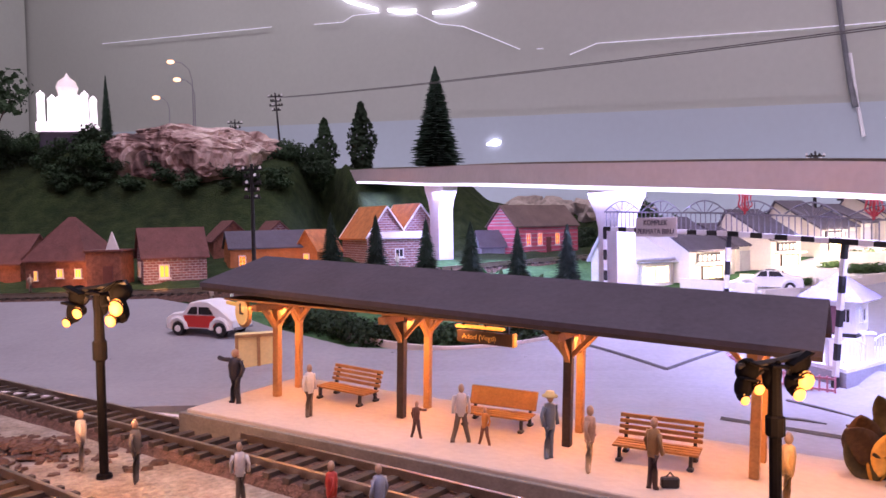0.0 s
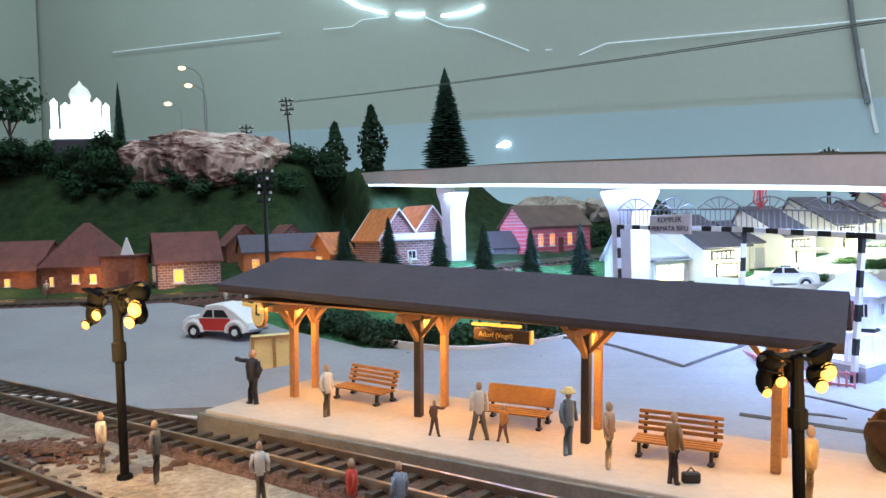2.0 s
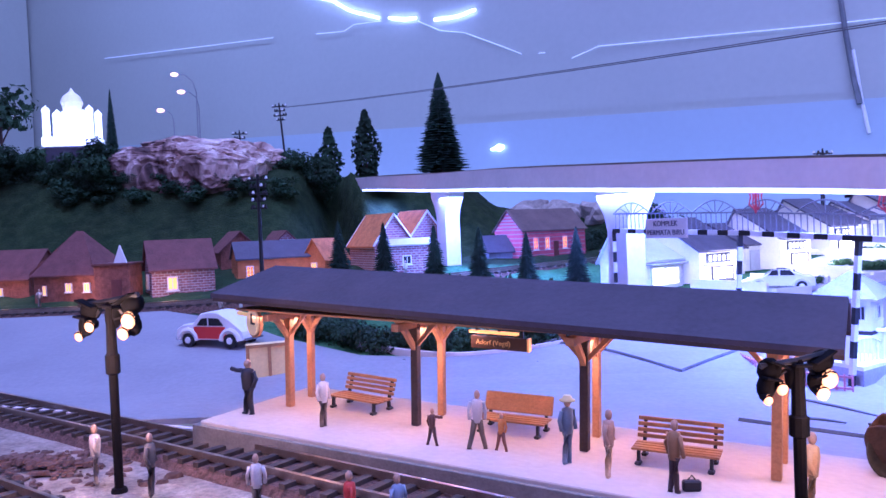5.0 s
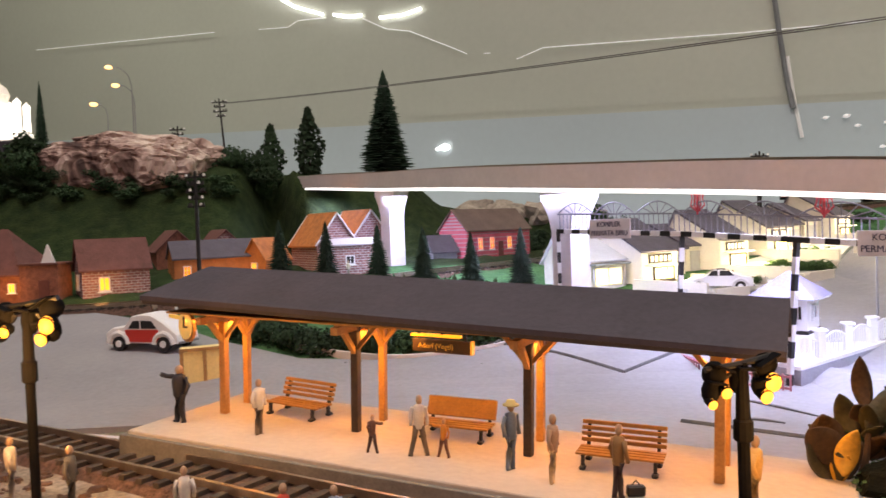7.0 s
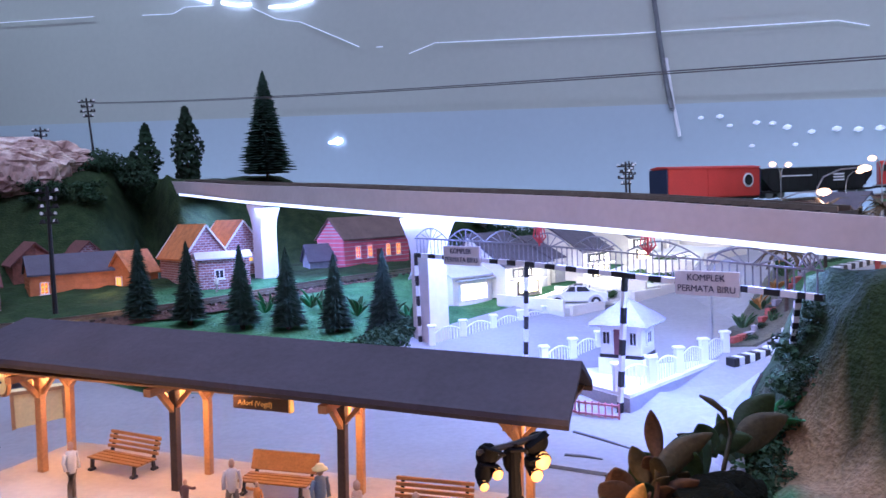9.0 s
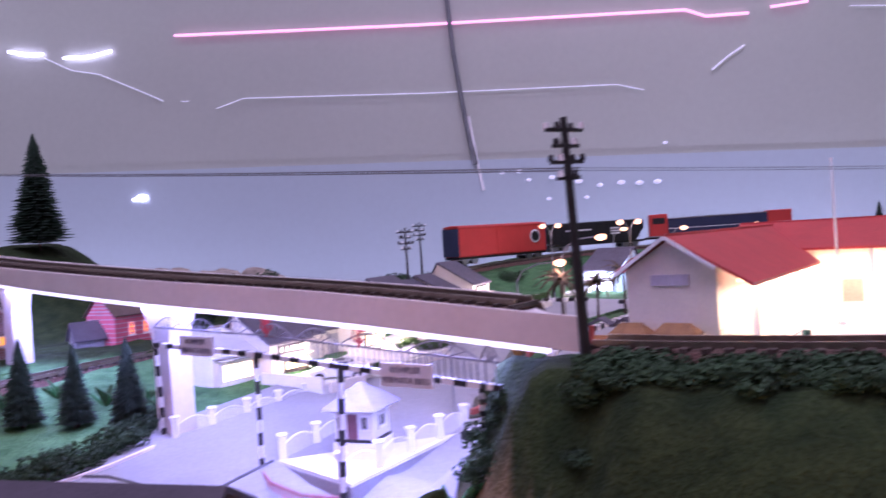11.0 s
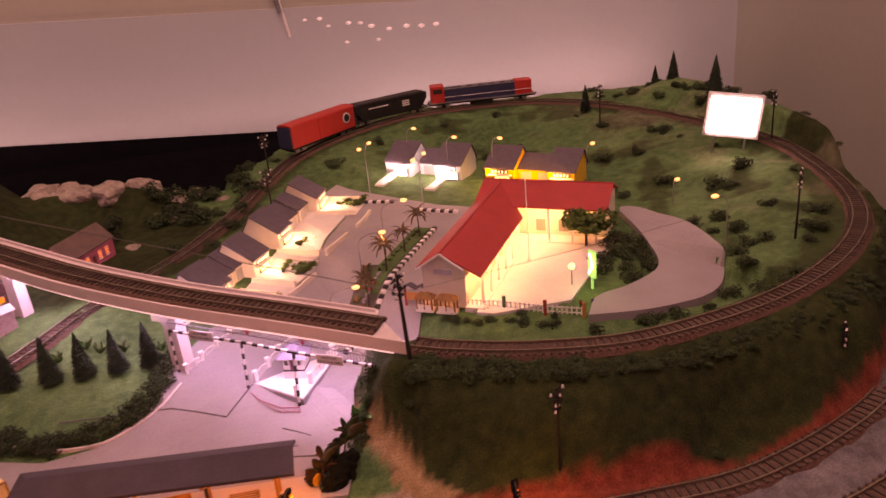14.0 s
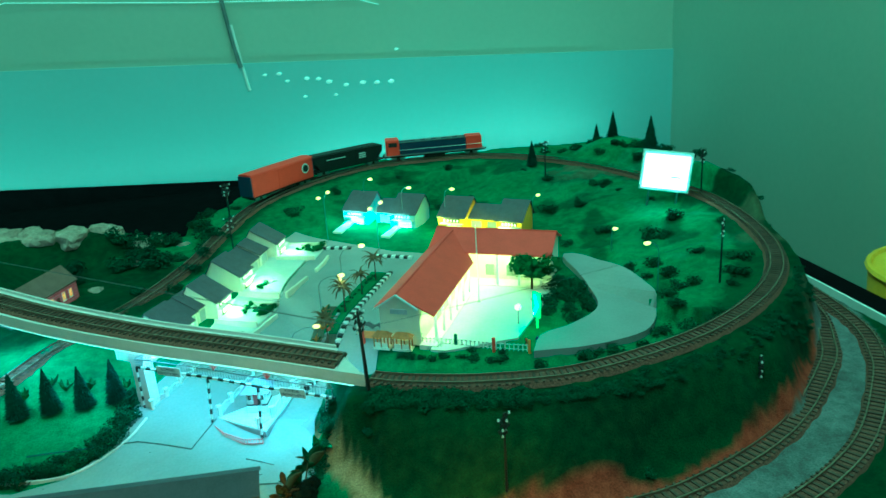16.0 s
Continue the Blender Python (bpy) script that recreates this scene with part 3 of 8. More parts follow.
# ---- railway ----
def track(name, line, label, bed=0.0135, gauge=0.0135, sleepers=True, spacing=0.0085):
    t = thing(name, Matrix(), label, "railway track")
    part("ballast", sweep(bmesh.new(), line, [(-bed, -0.004), (-bed * 0.8, 0.0), (bed * 0.8, 0.0), (bed, -0.004)]), BALLAST, t)
    for s in (-1, 1):
        c = s * gauge / 2
        part("rail", sweep(bmesh.new(), line, [(c - 0.0006, 0.0008), (c - 0.0006, 0.0030), (c + 0.0006, 0.0030), (c + 0.0006, 0.0008)]), RAIL, t)
    if sleepers:
        L = smooth_line(line[::4], spacing)
        _, d = sideways(L)
        me = mesh_of("sleeper", boxed(-0.0012, 0.0012, -0.0112, 0.0112, -0.0002, 0.0013), SLEEPER)
        for i, (p, q) in enumerate(zip(L, d)):
            m = Matrix.Translation(p[:3]) @ Matrix.Rotation(math.atan2(q[1], q[0]) + random.uniform(-0.03, 0.03), 4, "Z")
            if i < 300:
                part("sleeper", me, None, t, m=m)
    return t


PU, PV = Vector((0.857, -0.515, 0)), Vector((0.515, 0.857, 0))


def pf(u, v, z=0.0):
    """Platform coordinates."""
    return PU * u + PV * v + Vector((0, 0, z))


L1 = smooth_line([tuple(pf(-0.75, 0.262)[:2]), tuple(pf(-0.45, 0.258)[:2]), tuple(pf(-0.15, 0.258)[:2]), tuple(pf(0.03, 0.255)[:2]), (0.25, 0.155), (0.36, 0.103), (0.45, 0.072), (0.58, 0.068),
                  (0.71, 0.102), (0.765, 0.131), (0.82, 0.172), (0.87, 0.235), (0.92, 0.36), (0.96, 0.53), (1.0, 0.70)], 0.006)
L1 = np.column_stack([L1, np.full(len(L1), -0.0015)])
L2 = smooth_line([tuple(pf(-0.75, 0.205)[:2]), tuple(pf(-0.30, 0.202)[:2]), tuple(pf(-0.02, 0.20)[:2]), (0.21, 0.115), (0.33, 0.052), (0.45, 0.014), (0.59, 0.012),
                  (0.717, 0.053), (0.774, 0.085), (0.815, 0.119), (0.852, 0.169), (0.885, 0.225), (0.94, 0.34), (0.985, 0.53), (1.03, 0.69)], 0.006)
L2 = np.column_stack([L2, np.full(len(L2), -0.0015)])
build_land()
track("railway_track", L1, "brown model track beside the platform", spacing=0.0075)
track("railway_track", L2, "outer brown model track curving round the hill", spacing=0.0075)
track("railway_track", UPPER[: len(UPPER) // 2], "raised model track circling the village hill", spacing=0.0062)
track("railway_track", UPPER[len(UPPER) // 2 - 1:], "model track passing behind the village", spacing=0.0062)

# viaduct
EDGE = np.array([(0.2895, 0.284, 0.0625), (0.215, 0.375, 0.0735), (0.143, 0.468, 0.0815), (0.080, 0.565, 0.089), (0.030, 0.664, 0.095), (-0.04, 0.805, 0.105), (-0.119, 0.97, 0.115)])
DECK = smooth_line(EDGE, 0.006)[1:]
n_, _ = sideways(DECK)
DECKC = DECK.copy()
DECKC[:, :2] -= n_ * 0.0225
via = thing("viaduct", Matrix(), "pale concrete railway viaduct with white light strips under its deck", "viaduct")
DECKSEC = [(-0.0225, 0.0), (-0.0225, 0.0115), (-0.0205, 0.0115), (-0.0205, 0.0085), (0.0205, 0.0085), (0.0205, 0.0115), (0.0225, 0.0115), (0.0225, 0.0)]


def deck_mesh():
    """The deck, its foot cut slantwise where it meets the embankment."""
    bm = bmesh.new()
    rings = []
    for i in range(len(DECKC)):
        ring = []
        for s_, u_ in DECKSEC:
            j = max(i, int(round(0.042 * (0.0225 - s_) / 0.045 / 0.006)))
            ring.append(bm.verts.new((DECKC[j, 0] + n_[j, 0] * s_, DECKC[j, 1] + n_[j, 1] * s_, DECKC[j, 2] + u_ + (i < j) * 1e-5 * (j - i))))
        rings.append(ring)
    for a, b in zip(rings, rings[1:]):
        for k in range(8):
            bm.faces.new((a[k], a[(k + 1) % 8], b[(k + 1) % 8], b[k]))
    bm.faces.new(rings[0]), bm.faces.new(rings[-1][::-1])
    bmesh.ops.recalc_face_normals(bm, faces=bm.faces[:])
    return bm


part("deck", deck_mesh(), CONCRETE, via)
part("light_strip", sweep(bmesh.new(), DECKC[2:-2], [(0.0205, -0.0002), (0.0205, -0.0022), (0.0180, -0.0022), (0.0180, -0.0002)]), LEDSOFT, via, "glowing white light strip")
VT = DECKC.copy()
VT[:, 2] += 0.0100
track("railway_track", VT[5:], "single model track on the viaduct deck", bed=0.018, spacing=0.0062)


def pillar(x, y, ztop):
    zb = land1(x, y)
    h = ztop - zb
    bm = bmesh.new()
    ang = math.atan2(-0.38, 0.26)
    rows = [(0.0072, 0.0065, 0), (0.0072, 0.0065, h - 0.024), (0.0095, 0.0065, h - 0.016), (0.0150, 0.0065, h - 0.007), (0.0158, 0.0065, h)]
    rings = [[bm.verts.new((sx * a, sy * b, z)) for sx, sy in ((-1, -1), (1, -1), (1, 1), (-1, 1))] for a, b, z in rows]
    for a, b in zip(rings, rings[1:]):
        for i in range(4):
            bm.faces.new((a[i], a[(i + 1) % 4], b[(i + 1) % 4], b[i]))
    bm.faces.new(rings[0][::-1]), bm.faces.new(rings[-1])
    part("pillar", bm, CONCRETE, via, m=Matrix.Translation((x, y, zb)) @ Matrix.Rotation(ang, 4, "Z"))


for px, py in ((0.152, 0.490), (0.043, 0.688)):
    k = int(np.argmin(np.hypot(DECKC[:, 0] - px, DECKC[:, 1] - py)))
    pillar(DECKC[k, 0], DECKC[k, 1], DECKC[k, 2] + 0.001)
for k0 in np.linspace(0.08, 0.9, 5):
    i = int(k0 * (len(DECKC) - 1))
    j = min(i + 8, len(DECKC) - 1)
    c, e = Vector(DECKC[i]), Vector(DECKC[j])
    ang = math.atan2((e - c).y, (e - c).x)
    lamp("viaduct_led", "AREA", Matrix.Translation((c + e) / 2 + Vector((0, 0, -0.004))) @ Matrix.Rotation(ang, 4, "Z"), 0.25, (0.45, 0.56, 1.0), 0.12, 0.02)


# ---- trees and shrubs ----
def conifer_mesh(h, r, seed, layers=34):
    rng = random.Random(seed)
    bm = bmesh.new()
    for i in range(layers):
        f = i / layers
        z0, z1 = h * (0.06 + 0.94 * f), h * (0.06 + 0.94 * min(1.0, f + 1.7 / layers))
        rr = r * (1 - f) ** 0.85 + 0.0004
        n = 18
        top = bm.verts.new((0, 0, z1))
        ring = []
        for k in range(2 * n):
            a = math.pi * k / n + rng.uniform(-0.1, 0.1)
            q = rr * (rng.uniform(0.80, 1.15) if k % 2 else rng.uniform(0.6, 0.85))
            ring.append(bm.verts.new((q * math.cos(a), q * math.sin(a), z0 + rng.uniform(-0.25, 0.12) * h / layers)))
        for k in range(2 * n):
            bm.faces.new((ring[k], ring[(k + 1) % (2 * n)], top))
    return mesh_of("crown", bm, NEEDLE)


def leaf_clump(r, seed, n=240, sx=1.0, sz=1.0, leaf=0.16, material=None):
    rng = random.Random(seed)
    vs, fs = [], []
    lobes = [Vector((rng.uniform(-0.6, 0.6), rng.uniform(-0.6, 0.6), rng.uniform(-0.3, 0.5))) for _ in range(6)]
    for i in range(n):
        c = lobes[rng.randrange(6)]
        d = Vector((rng.gauss(0, 1), rng.gauss(0, 1), rng.gauss(0, 1))).normalized()
        p = (c + d * rng.uniform(0.35, 0.62)) * r
        p.x, p.y, p.z = p.x * sx, p.y * sx, max(p.z * sz, -0.4 * r * sz)
        t1 = d.cross(Vector((rng.gauss(0, 1), rng.gauss(0, 1), rng.gauss(0, 1)))).normalized()
        t2 = (d.cross(t1) + d * rng.uniform(-0.6, 0.6)).normalized()
        q = r * leaf * rng.uniform(0.6, 1.3)
        k = len(vs)
        vs += [p + t1 * q, p + t2 * q * 0.8, p - t1 * q * 0.9, p - t2 * q * 0.7 + d * q * 0.5]
        fs.append((k, k + 1, k + 2, k + 3))
    me = bpy.data.meshes.new("crown")
    me.from_pydata([tuple(v) for v in vs], [], fs)
    me.materials.append(material or LEAF)
    return me


TRUNK = mesh_of("trunk", cyled(0.0016, 0.0008, -0.002, 0.03, 6), BARK)
CONES = [conifer_mesh(1.0, 0.20, s) for s in range(3)]
SLIMCONES = [conifer_mesh(1.0, 0.17, 7 + s, 40) for s in range(2)]
CLUMPS = [leaf_clump(1.0, 20 + s, 460, leaf=0.115) for s in range(4)]


def conifer(x, y, z, h, wide=1.0, mesh=None, label="dark green bottle-brush fir tree", lean=0.0, group=""):
    t = thing("fir_tree", Matrix.Translation((x, y, z)) @ Matrix.Rotation(lean, 4, "Y") @ Matrix.Rotation(random.uniform(0, 6), 4, "Z"), label, "tree", group)
    part("trunk", TRUNK, None, t)
    part("crown", mesh or random.choice(CONES), None, t, m=Matrix.Diagonal((h * wide, h * wide, h, 1)))
    return t


def shrub(x, y, z, r, flat=0.75, label="dark green foam shrub on the slope", group="shrubs on the hill"):
    ob = new("shrub", random.choice(CLUMPS))
    ob.matrix_basis = Matrix.Translation((x, y, z + r * 0.3 * flat)) @ Matrix.Rotation(random.uniform(0, 6), 4, "Z") @ Matrix.Diagonal((r, r, r * flat, 1))
    return tagged(ob, label, "shrub", group)


def scrub_mat(spots, label):
    """Low scrub that nobody could count, joined into one object."""
    bm = bmesh.new()
    for x, y, z, r, flat in spots:
        me = random.choice(CLUMPS).copy()
        me.transform(Matrix.Translation((x, y, z + r * 0.3 * flat)) @ Matrix.Rotation(random.uniform(0, 6), 4, "Z") @ Matrix.Diagonal((r, r, r * flat, 1)))
        bm.from_mesh(me)
        bpy.data.meshes.remove(me)
    me = bpy.data.meshes.new("scrub")
    bm.to_mesh(me)
    bm.free()
    for mm in CLUMPS[0].materials:
        me.materials.append(mm)
    return tagged(new("scrub", me), label, "scrub", kind="stuff")


def broadleaf(x, y, z, h, r, label, tall=1.0, leaves=420, material=None):
    t = thing("tree", Matrix.Translation((x, y, z)), label, "tree")
    bm = bmesh.new()
    tube(bm, [(0, 0, -0.002), (0.0005, 0, h * 0.35), (0, 0.001, h * 0.7)], [0.002, 0.0015, 0.0008], 6)
    for a in (0.4, 2.3, 4.4):
        tube(bm, [(0, 0, h * 0.4), (r * 0.5 * math.cos(a), r * 0.5 * math.sin(a), h * 0.72)], [0.001, 0.0005], 5)
    part("trunk", bm, BARK, t)
    me = leaf_clump(1.0, int(h * 1e4) + int(abs(x) * 1e4), leaves, leaf=0.13, material=material)
    part("crown", me, None, t, m=Matrix.Translation((0, 0, h * 0.72)) @ Matrix.Diagonal((r, r, r * tall, 1)))
    return t


def column_mesh(seed, n=900):
    """A dense narrow crown of small leaves, 1 high, widest near its foot."""
    rng = random.Random(seed)
    vs, fs = [], []
    for i in range(n):
        u = rng.random() ** 1.15
        a = rng.uniform(0, 2 * math.pi)
        rr = 0.20 * (math.sin(math.pi * min(1, 0.16 + 0.84 * u)) ** 0.75) * (1 - 0.35 * u) * rng.uniform(0.55, 1.0) * (1 + 0.22 * math.sin(9 * u + 2 * a + seed))
        p = Vector((rr * math.cos(a), rr * math.sin(a), 0.03 + 0.97 * u))
        d = Vector((math.cos(a), math.sin(a), rng.uniform(-0.2, 0.9))).normalized()
        t1 = d.cross(Vector((rng.gauss(0, 1), rng.gauss(0, 1), rng.gauss(0, 1)))).normalized()
        t2 = d.cross(t1).normalized()
        q = rng.uniform(0.018, 0.040)
        k = len(vs)
        vs += [p + t1 * q, p + t2 * q, p - t1 * q, p - t2 * q + d * q]
        fs.append((k, k + 1, k + 2, k + 3))
    me = bpy.data.meshes.new("crown")
    me.from_pydata([tuple(v) for v in vs], [], fs)
    me.materials.append(LEAF)
    return me


def columnar(x, y, z, h, wide, seed, label):
    t = thing("tree", Matrix.Translation((x, y, z)), label, "tree")
    part("trunk", TRUNK, None, t)
    part("crown", column_mesh(seed), None, t, m=Matrix.Diagonal((h * wide, h * wide, h, 1)))
    return t


def stone(x, y, z, r, seed, label="pale plaster rock on the slope", group="loose rocks", material=None):
    bm = bmesh.new()
    bmesh.ops.create_icosphere(bm, subdivisions=3, radius=1)
    o = Vector((seed * 3.7, seed * 1.3, 0))
    for v in bm.verts:
        p = v.co.copy()
        f = 1 + noise.noise(p * 1.4 + o) * 0.45 + abs(noise.noise(p * 3.5 + o)) * 0.25
        v.co = Vector((p.x * r * f, p.y * r * 0.8 * f, p.z * r * 0.6 * f))
    ob = new("rock", mesh_of("rock", bm, material or ROCK))
    ob.matrix_basis = Matrix.Translation((x, y, z)) @ Matrix.Rotation(seed * 1.7, 4, "Z")
    return tagged(ob, label, "rock", group)


# pale trim along the table's near side edge
slab("table_trim", quad(0.7282, 0.7315, -0.06, 1.24), -0.02, 0.001, WHITE, "thin white trim along the table edge", "trim")


# ---- houses ----
def window(parent, m, w, h, pane=None, frame_mat=None, bars=1):
    """A window with a raised frame, a sill and a pane, in the parent's coordinates; m faces -y outward."""
    fr = bmesh.new()
    t = min(w, h) * 0.12
    for a in ((-w / 2, -w / 2 + t, 0, h), (w / 2 - t, w / 2, 0, h), (-w / 2, w / 2, 0, t), (-w / 2, w / 2, h - t, h)):
        box(fr, a[0], a[1], -0.0006, 0.0004, a[2], a[3])
    for i in range(bars):
        box(fr, -t / 3 + (i + 1) * w / (bars + 1) - w / 2, t / 3 + (i + 1) * w / (bars + 1) - w / 2, -0.0004, 0.0003, t, h - t)
    f = part("window", fr, frame_mat or WHITE, parent, m=m)
    part("pane", boxed(-w / 2 + t * 0.8, w / 2 - t * 0.8, -0.0002, 0.0002, t * 0.8, h - t * 0.8), pane or WARM, f)
    part("sill", boxed(-w / 2 - t, w / 2 + t, -0.0011, 0.0004, -t, 0.0), frame_mat or WHITE, f)
    return f


def gable_house(m, L, D, eave, ridge, wall, roof, label, wins=(), door=None, over=0.002, pane=None, frame_mat=None, ridge_at=0.5, planks=0, chimney=False, group="village houses", gwins=(), hip=0.0, barge=False):
    """A house with its ridge along x (length L), front at y = -D/2."""
    t = thing("house", m, label, "house", group)
    yr = -D / 2 + D * ridge_at
    bm = bmesh.new()
    pts = [(-D / 2, 0), (D / 2, 0), (D / 2, eave), (yr, ridge), (-D / 2, eave)]
    a, b = [bm.verts.new((-L / 2 + (hip if i == 3 else 0), y, z)) for i, (y, z) in enumerate(pts)], [bm.verts.new((L / 2 - (hip if i == 3 else 0), y, z)) for i, (y, z) in enumerate(pts)]
    bm.faces.new(a[::-1]), bm.faces.new(b)
    for i in range(5):
        bm.faces.new((a[i], a[(i + 1) % 5], b[(i + 1) % 5], b[i]))
    bmesh.ops.recalc_face_normals(bm, faces=bm.faces[:])
    w = part("wall", bm, mat("pale_plank_gap", (0.58, 0.44, 0.44), 0.8) if wall == PINKWALL else wall, t)
    if barge:
        for s in (-1, 1):
            for k in (-1, 1):
                part("barge_board", beam(bmesh.new(), (s * (L / 2 + over), k * (D / 2 + over), eave - 0.0016), (s * (L / 2 + over), yr, ridge + 0.0004), 0.0012), WHITE, t, "white barge board")
    if planks:
        for i in range(planks):
            z = eave * (i + 0.5) / planks
            for s in (-1, 1):
                part("plank", boxed(-L / 2, L / 2, s * D / 2 - 0.0006, s * D / 2 + 0.0006, z - eave * 0.39 / planks, z + eave * 0.39 / planks), wall, w)
                part("plank", boxed(s * L / 2 - 0.0006, s * L / 2 + 0.0006, -D / 2, D / 2, z - eave * 0.39 / planks, z + eave * 0.39 / planks), wall, w)
        for i in range(max(2, planks - 1)):
            f = (i + 0.5) / max(2, planks - 1)
            hw = D / 2 * (1 - f) * 0.96
            z = eave + (ridge - eave) * f
            for s in (-1, 1):
                part("plank", boxed(s * L / 2 - 0.0006, s * L / 2 + 0.0006, -hw, hw, z - 0.0007, z + 0.0007), wall, w)
    th = 0.0012
    bm = bmesh.new()
    for s in (-1, 1):
        ye = s * D / 2
        run = abs(ye - yr)
        sl = (ridge - eave) / run
        y1, z1 = ye + s * over, eave - sl * over
        q = [(yr, ridge), (y1, z1), (y1, z1 + th), (yr, ridge + th * 1.2)]
        a, b = [bm.verts.new((-L / 2 - over + (hip if i in (0, 3) else 0), y, z)) for i, (y, z) in enumerate(q)], [bm.verts.new((L / 2 + over - (hip if i in (0, 3) else 0), y, z)) for i, (y, z) in enumerate(q)]
        bm.faces.new(a), bm.faces.new(b[::-1])
        for i in range(4):
            bm.faces.new((a[i], b[i], b[(i + 1) % 4], a[(i + 1) % 4]))
    if hip:
        for s in (-1, 1):
            q = [(s * (L / 2 - hip + over), yr, ridge), (s * (L / 2 + over), -D / 2 - over, eave - 0.001), (s * (L / 2 + over), D / 2 + over, eave - 0.001)]
            lo, hi = [bm.verts.new(v) for v in q], [bm.verts.new((x, y, z + th * 1.1)) for x, y, z in q]
            bm.faces.new(lo), bm.faces.new(hi)
            for i in range(3):
                bm.faces.new((lo[i], lo[(i + 1) % 3], hi[(i + 1) % 3], hi[i]))
    bmesh.ops.recalc_face_normals(bm, faces=bm.faces[:])
    r = part("roof", bm, roof, t)
    for x, z, ww, hh in wins:
        window(t, Matrix.Translation((x, -D / 2 - 0.0004, z)), ww, hh, pane, frame_mat)
    for s, y, z, ww, hh in gwins:
        window(t, Matrix.Translation((s * (L / 2 + 0.0004), y, z)) @ Matrix.Rotation(s * math.pi / 2, 4, "Z"), ww, hh, pane, frame_mat)
    if door:
        x, ww, hh = door
        dd = part("door", boxed(x - ww / 2, x + ww / 2, -D / 2 - 0.0009, -D / 2 + 0.0003, 0, hh), mat("dark_red_door", (0.16, 0.05, 0.04), 0.6, var=0.2), t, "dark red door")
        part("door_handle", boxed(x + ww * 0.3, x + ww * 0.36, -D / 2 - 0.0014, -D / 2 - 0.0009, hh * 0.45, hh * 0.55), METAL, dd)
    if chimney:
        part("chimney", boxed(L * 0.2, L * 0.2 + 0.004, yr + 0.002, yr + 0.006, ridge - 0.006, ridge + 0.005, 0.0003), BRICK, r)
    return t


def at(x, y, deg, z=None, dz=0.0):
    return Matrix.Translation((x, y, (land1(x, y) if z is None else z) + dz)) @ Matrix.Rotation(radians(deg), 4, "Z")


# brick and stone village on the far side of the lower track
gable_house(at(-0.222, 0.612, -8, z=0.020), 0.050, 0.038, 0.024, 0.052, STONE, BROWNROOF, "dark stone cottage with a steep hipped brown roof and lit windows", [(-0.016, 0.008, 0.003, 0.007), (0.004, 0.010, 0.0055, 0.0065), (0.019, 0.010, 0.0055, 0.0065)], None, hip=0.024)
gable_house(at(-0.152, 0.622, 34, z=0.021), 0.044, 0.032, 0.023, 0.042, BRICK, BROWNROOF, "brick cottage with a brown roof and glowing yellow windows", [(-0.008, 0.007, 0.0075, 0.010)], None, gwins=[(-1, -0.004, 0.008, 0.0030, 0.011), (-1, 0.003, 0.008, 0.0030, 0.011)])
porch = thing("porch", at(-0.187, 0.598, 4, z=0.020), "flat-roofed stone cottage porch with a pointed white gable", "porch")
part("wall", boxed(-0.0125, 0.0125, -0.010, 0.012, -0.002, 0.028, 0.0003), STONE, porch)
part("roof", boxed(-0.0138, 0.0138, -0.0112, 0.013, 0.028, 0.0296, 0.0003), BROWNROOF, porch)
part("gable", profile(bmesh.new(), [(0.002, 0.0296), (0.011, 0.0296), (0.0065, 0.0420)], -0.0100, -0.0080), WHITE, porch, "pointed white gable")
part("door", boxed(0.000, 0.0068, -0.0108, -0.0098, -0.002, 0.018), mat("dark_red_door", (0.16, 0.05, 0.04), 0.6, var=0.2), porch, "dark red door")
gable_house(at(-0.290, 0.640, -6, z=0.020), 0.050, 0.040, 0.020, 0.040, STONE, BROWNROOF, "dark stone barn with a brown roof", [(0.0, 0.007, 0.005, 0.006)], None)
gable_house(at(-0.102, 0.690, 28, z=0.028), 0.062, 0.034, 0.019, 0.031, ORANGEWALL, SLATE, "orange plank house with a grey roof and a lit window", [(-0.022, 0.004, 0.006, 0.009)], None, planks=6)
gable_house(at(-0.152, 0.738, 122, z=0.030), 0.046, 0.034, 0.022, 0.038, STONE, BROWNROOF, "dark brick house with a brown gabled roof", [], None, gwins=[(-1, 0, 0.007, 0.006, 0.008)], pane=BLACK)
gable_house(at(-0.112, 0.742, 122, z=0.030), 0.044, 0.032, 0.022, 0.037, BRICK, BROWNROOF, "brick house with a brown gabled roof", [], None, gwins=[(-1, 0, 0.007, 0.006, 0.008)], pane=BLACK)
gable_house(at(-0.060, 0.698, 64, z=0.030), 0.030, 0.022, 0.014, 0.029, ORANGEWALL, ORANGEROOF, "small orange house lit from within", [], None, gwins=[(-1, 0, 0.003, 0.006, 0.008)])
gable_house(at(-0.014, 0.6985, 125, z=0.030), 0.050, 0.034, 0.024, 0.047, BRICK, ORANGEROOF, "brick cottage with an orange shingle roof", [], None, gwins=[(-1, 0.0, 0.006, 0.006, 0.007)], frame_mat=WHITE, pane=BLACK, barge=True)
gable_house(at(0.011, 0.723, 125, z=0.031), 0.046, 0.034, 0.026, 0.048, BRICK, ORANGEROOF, "brick cottage with an orange roof and a lit window", [], None, gwins=[(-1, -0.004, 0.015, 0.008, 0.008)], barge=True)
gable_house(at(0.0145, 0.664, 20, z=0.028), 0.037, 0.016, 0.025, 0.0285, BRICK, mat("pale_tin_roof", (0.50, 0.48, 0.50), 0.5, var=0.1, scale=100), "brick lean-to shed with a pale flat roof", [(-0.004, 0.010, 0.007, 0.007)], None, pane=BLACK)
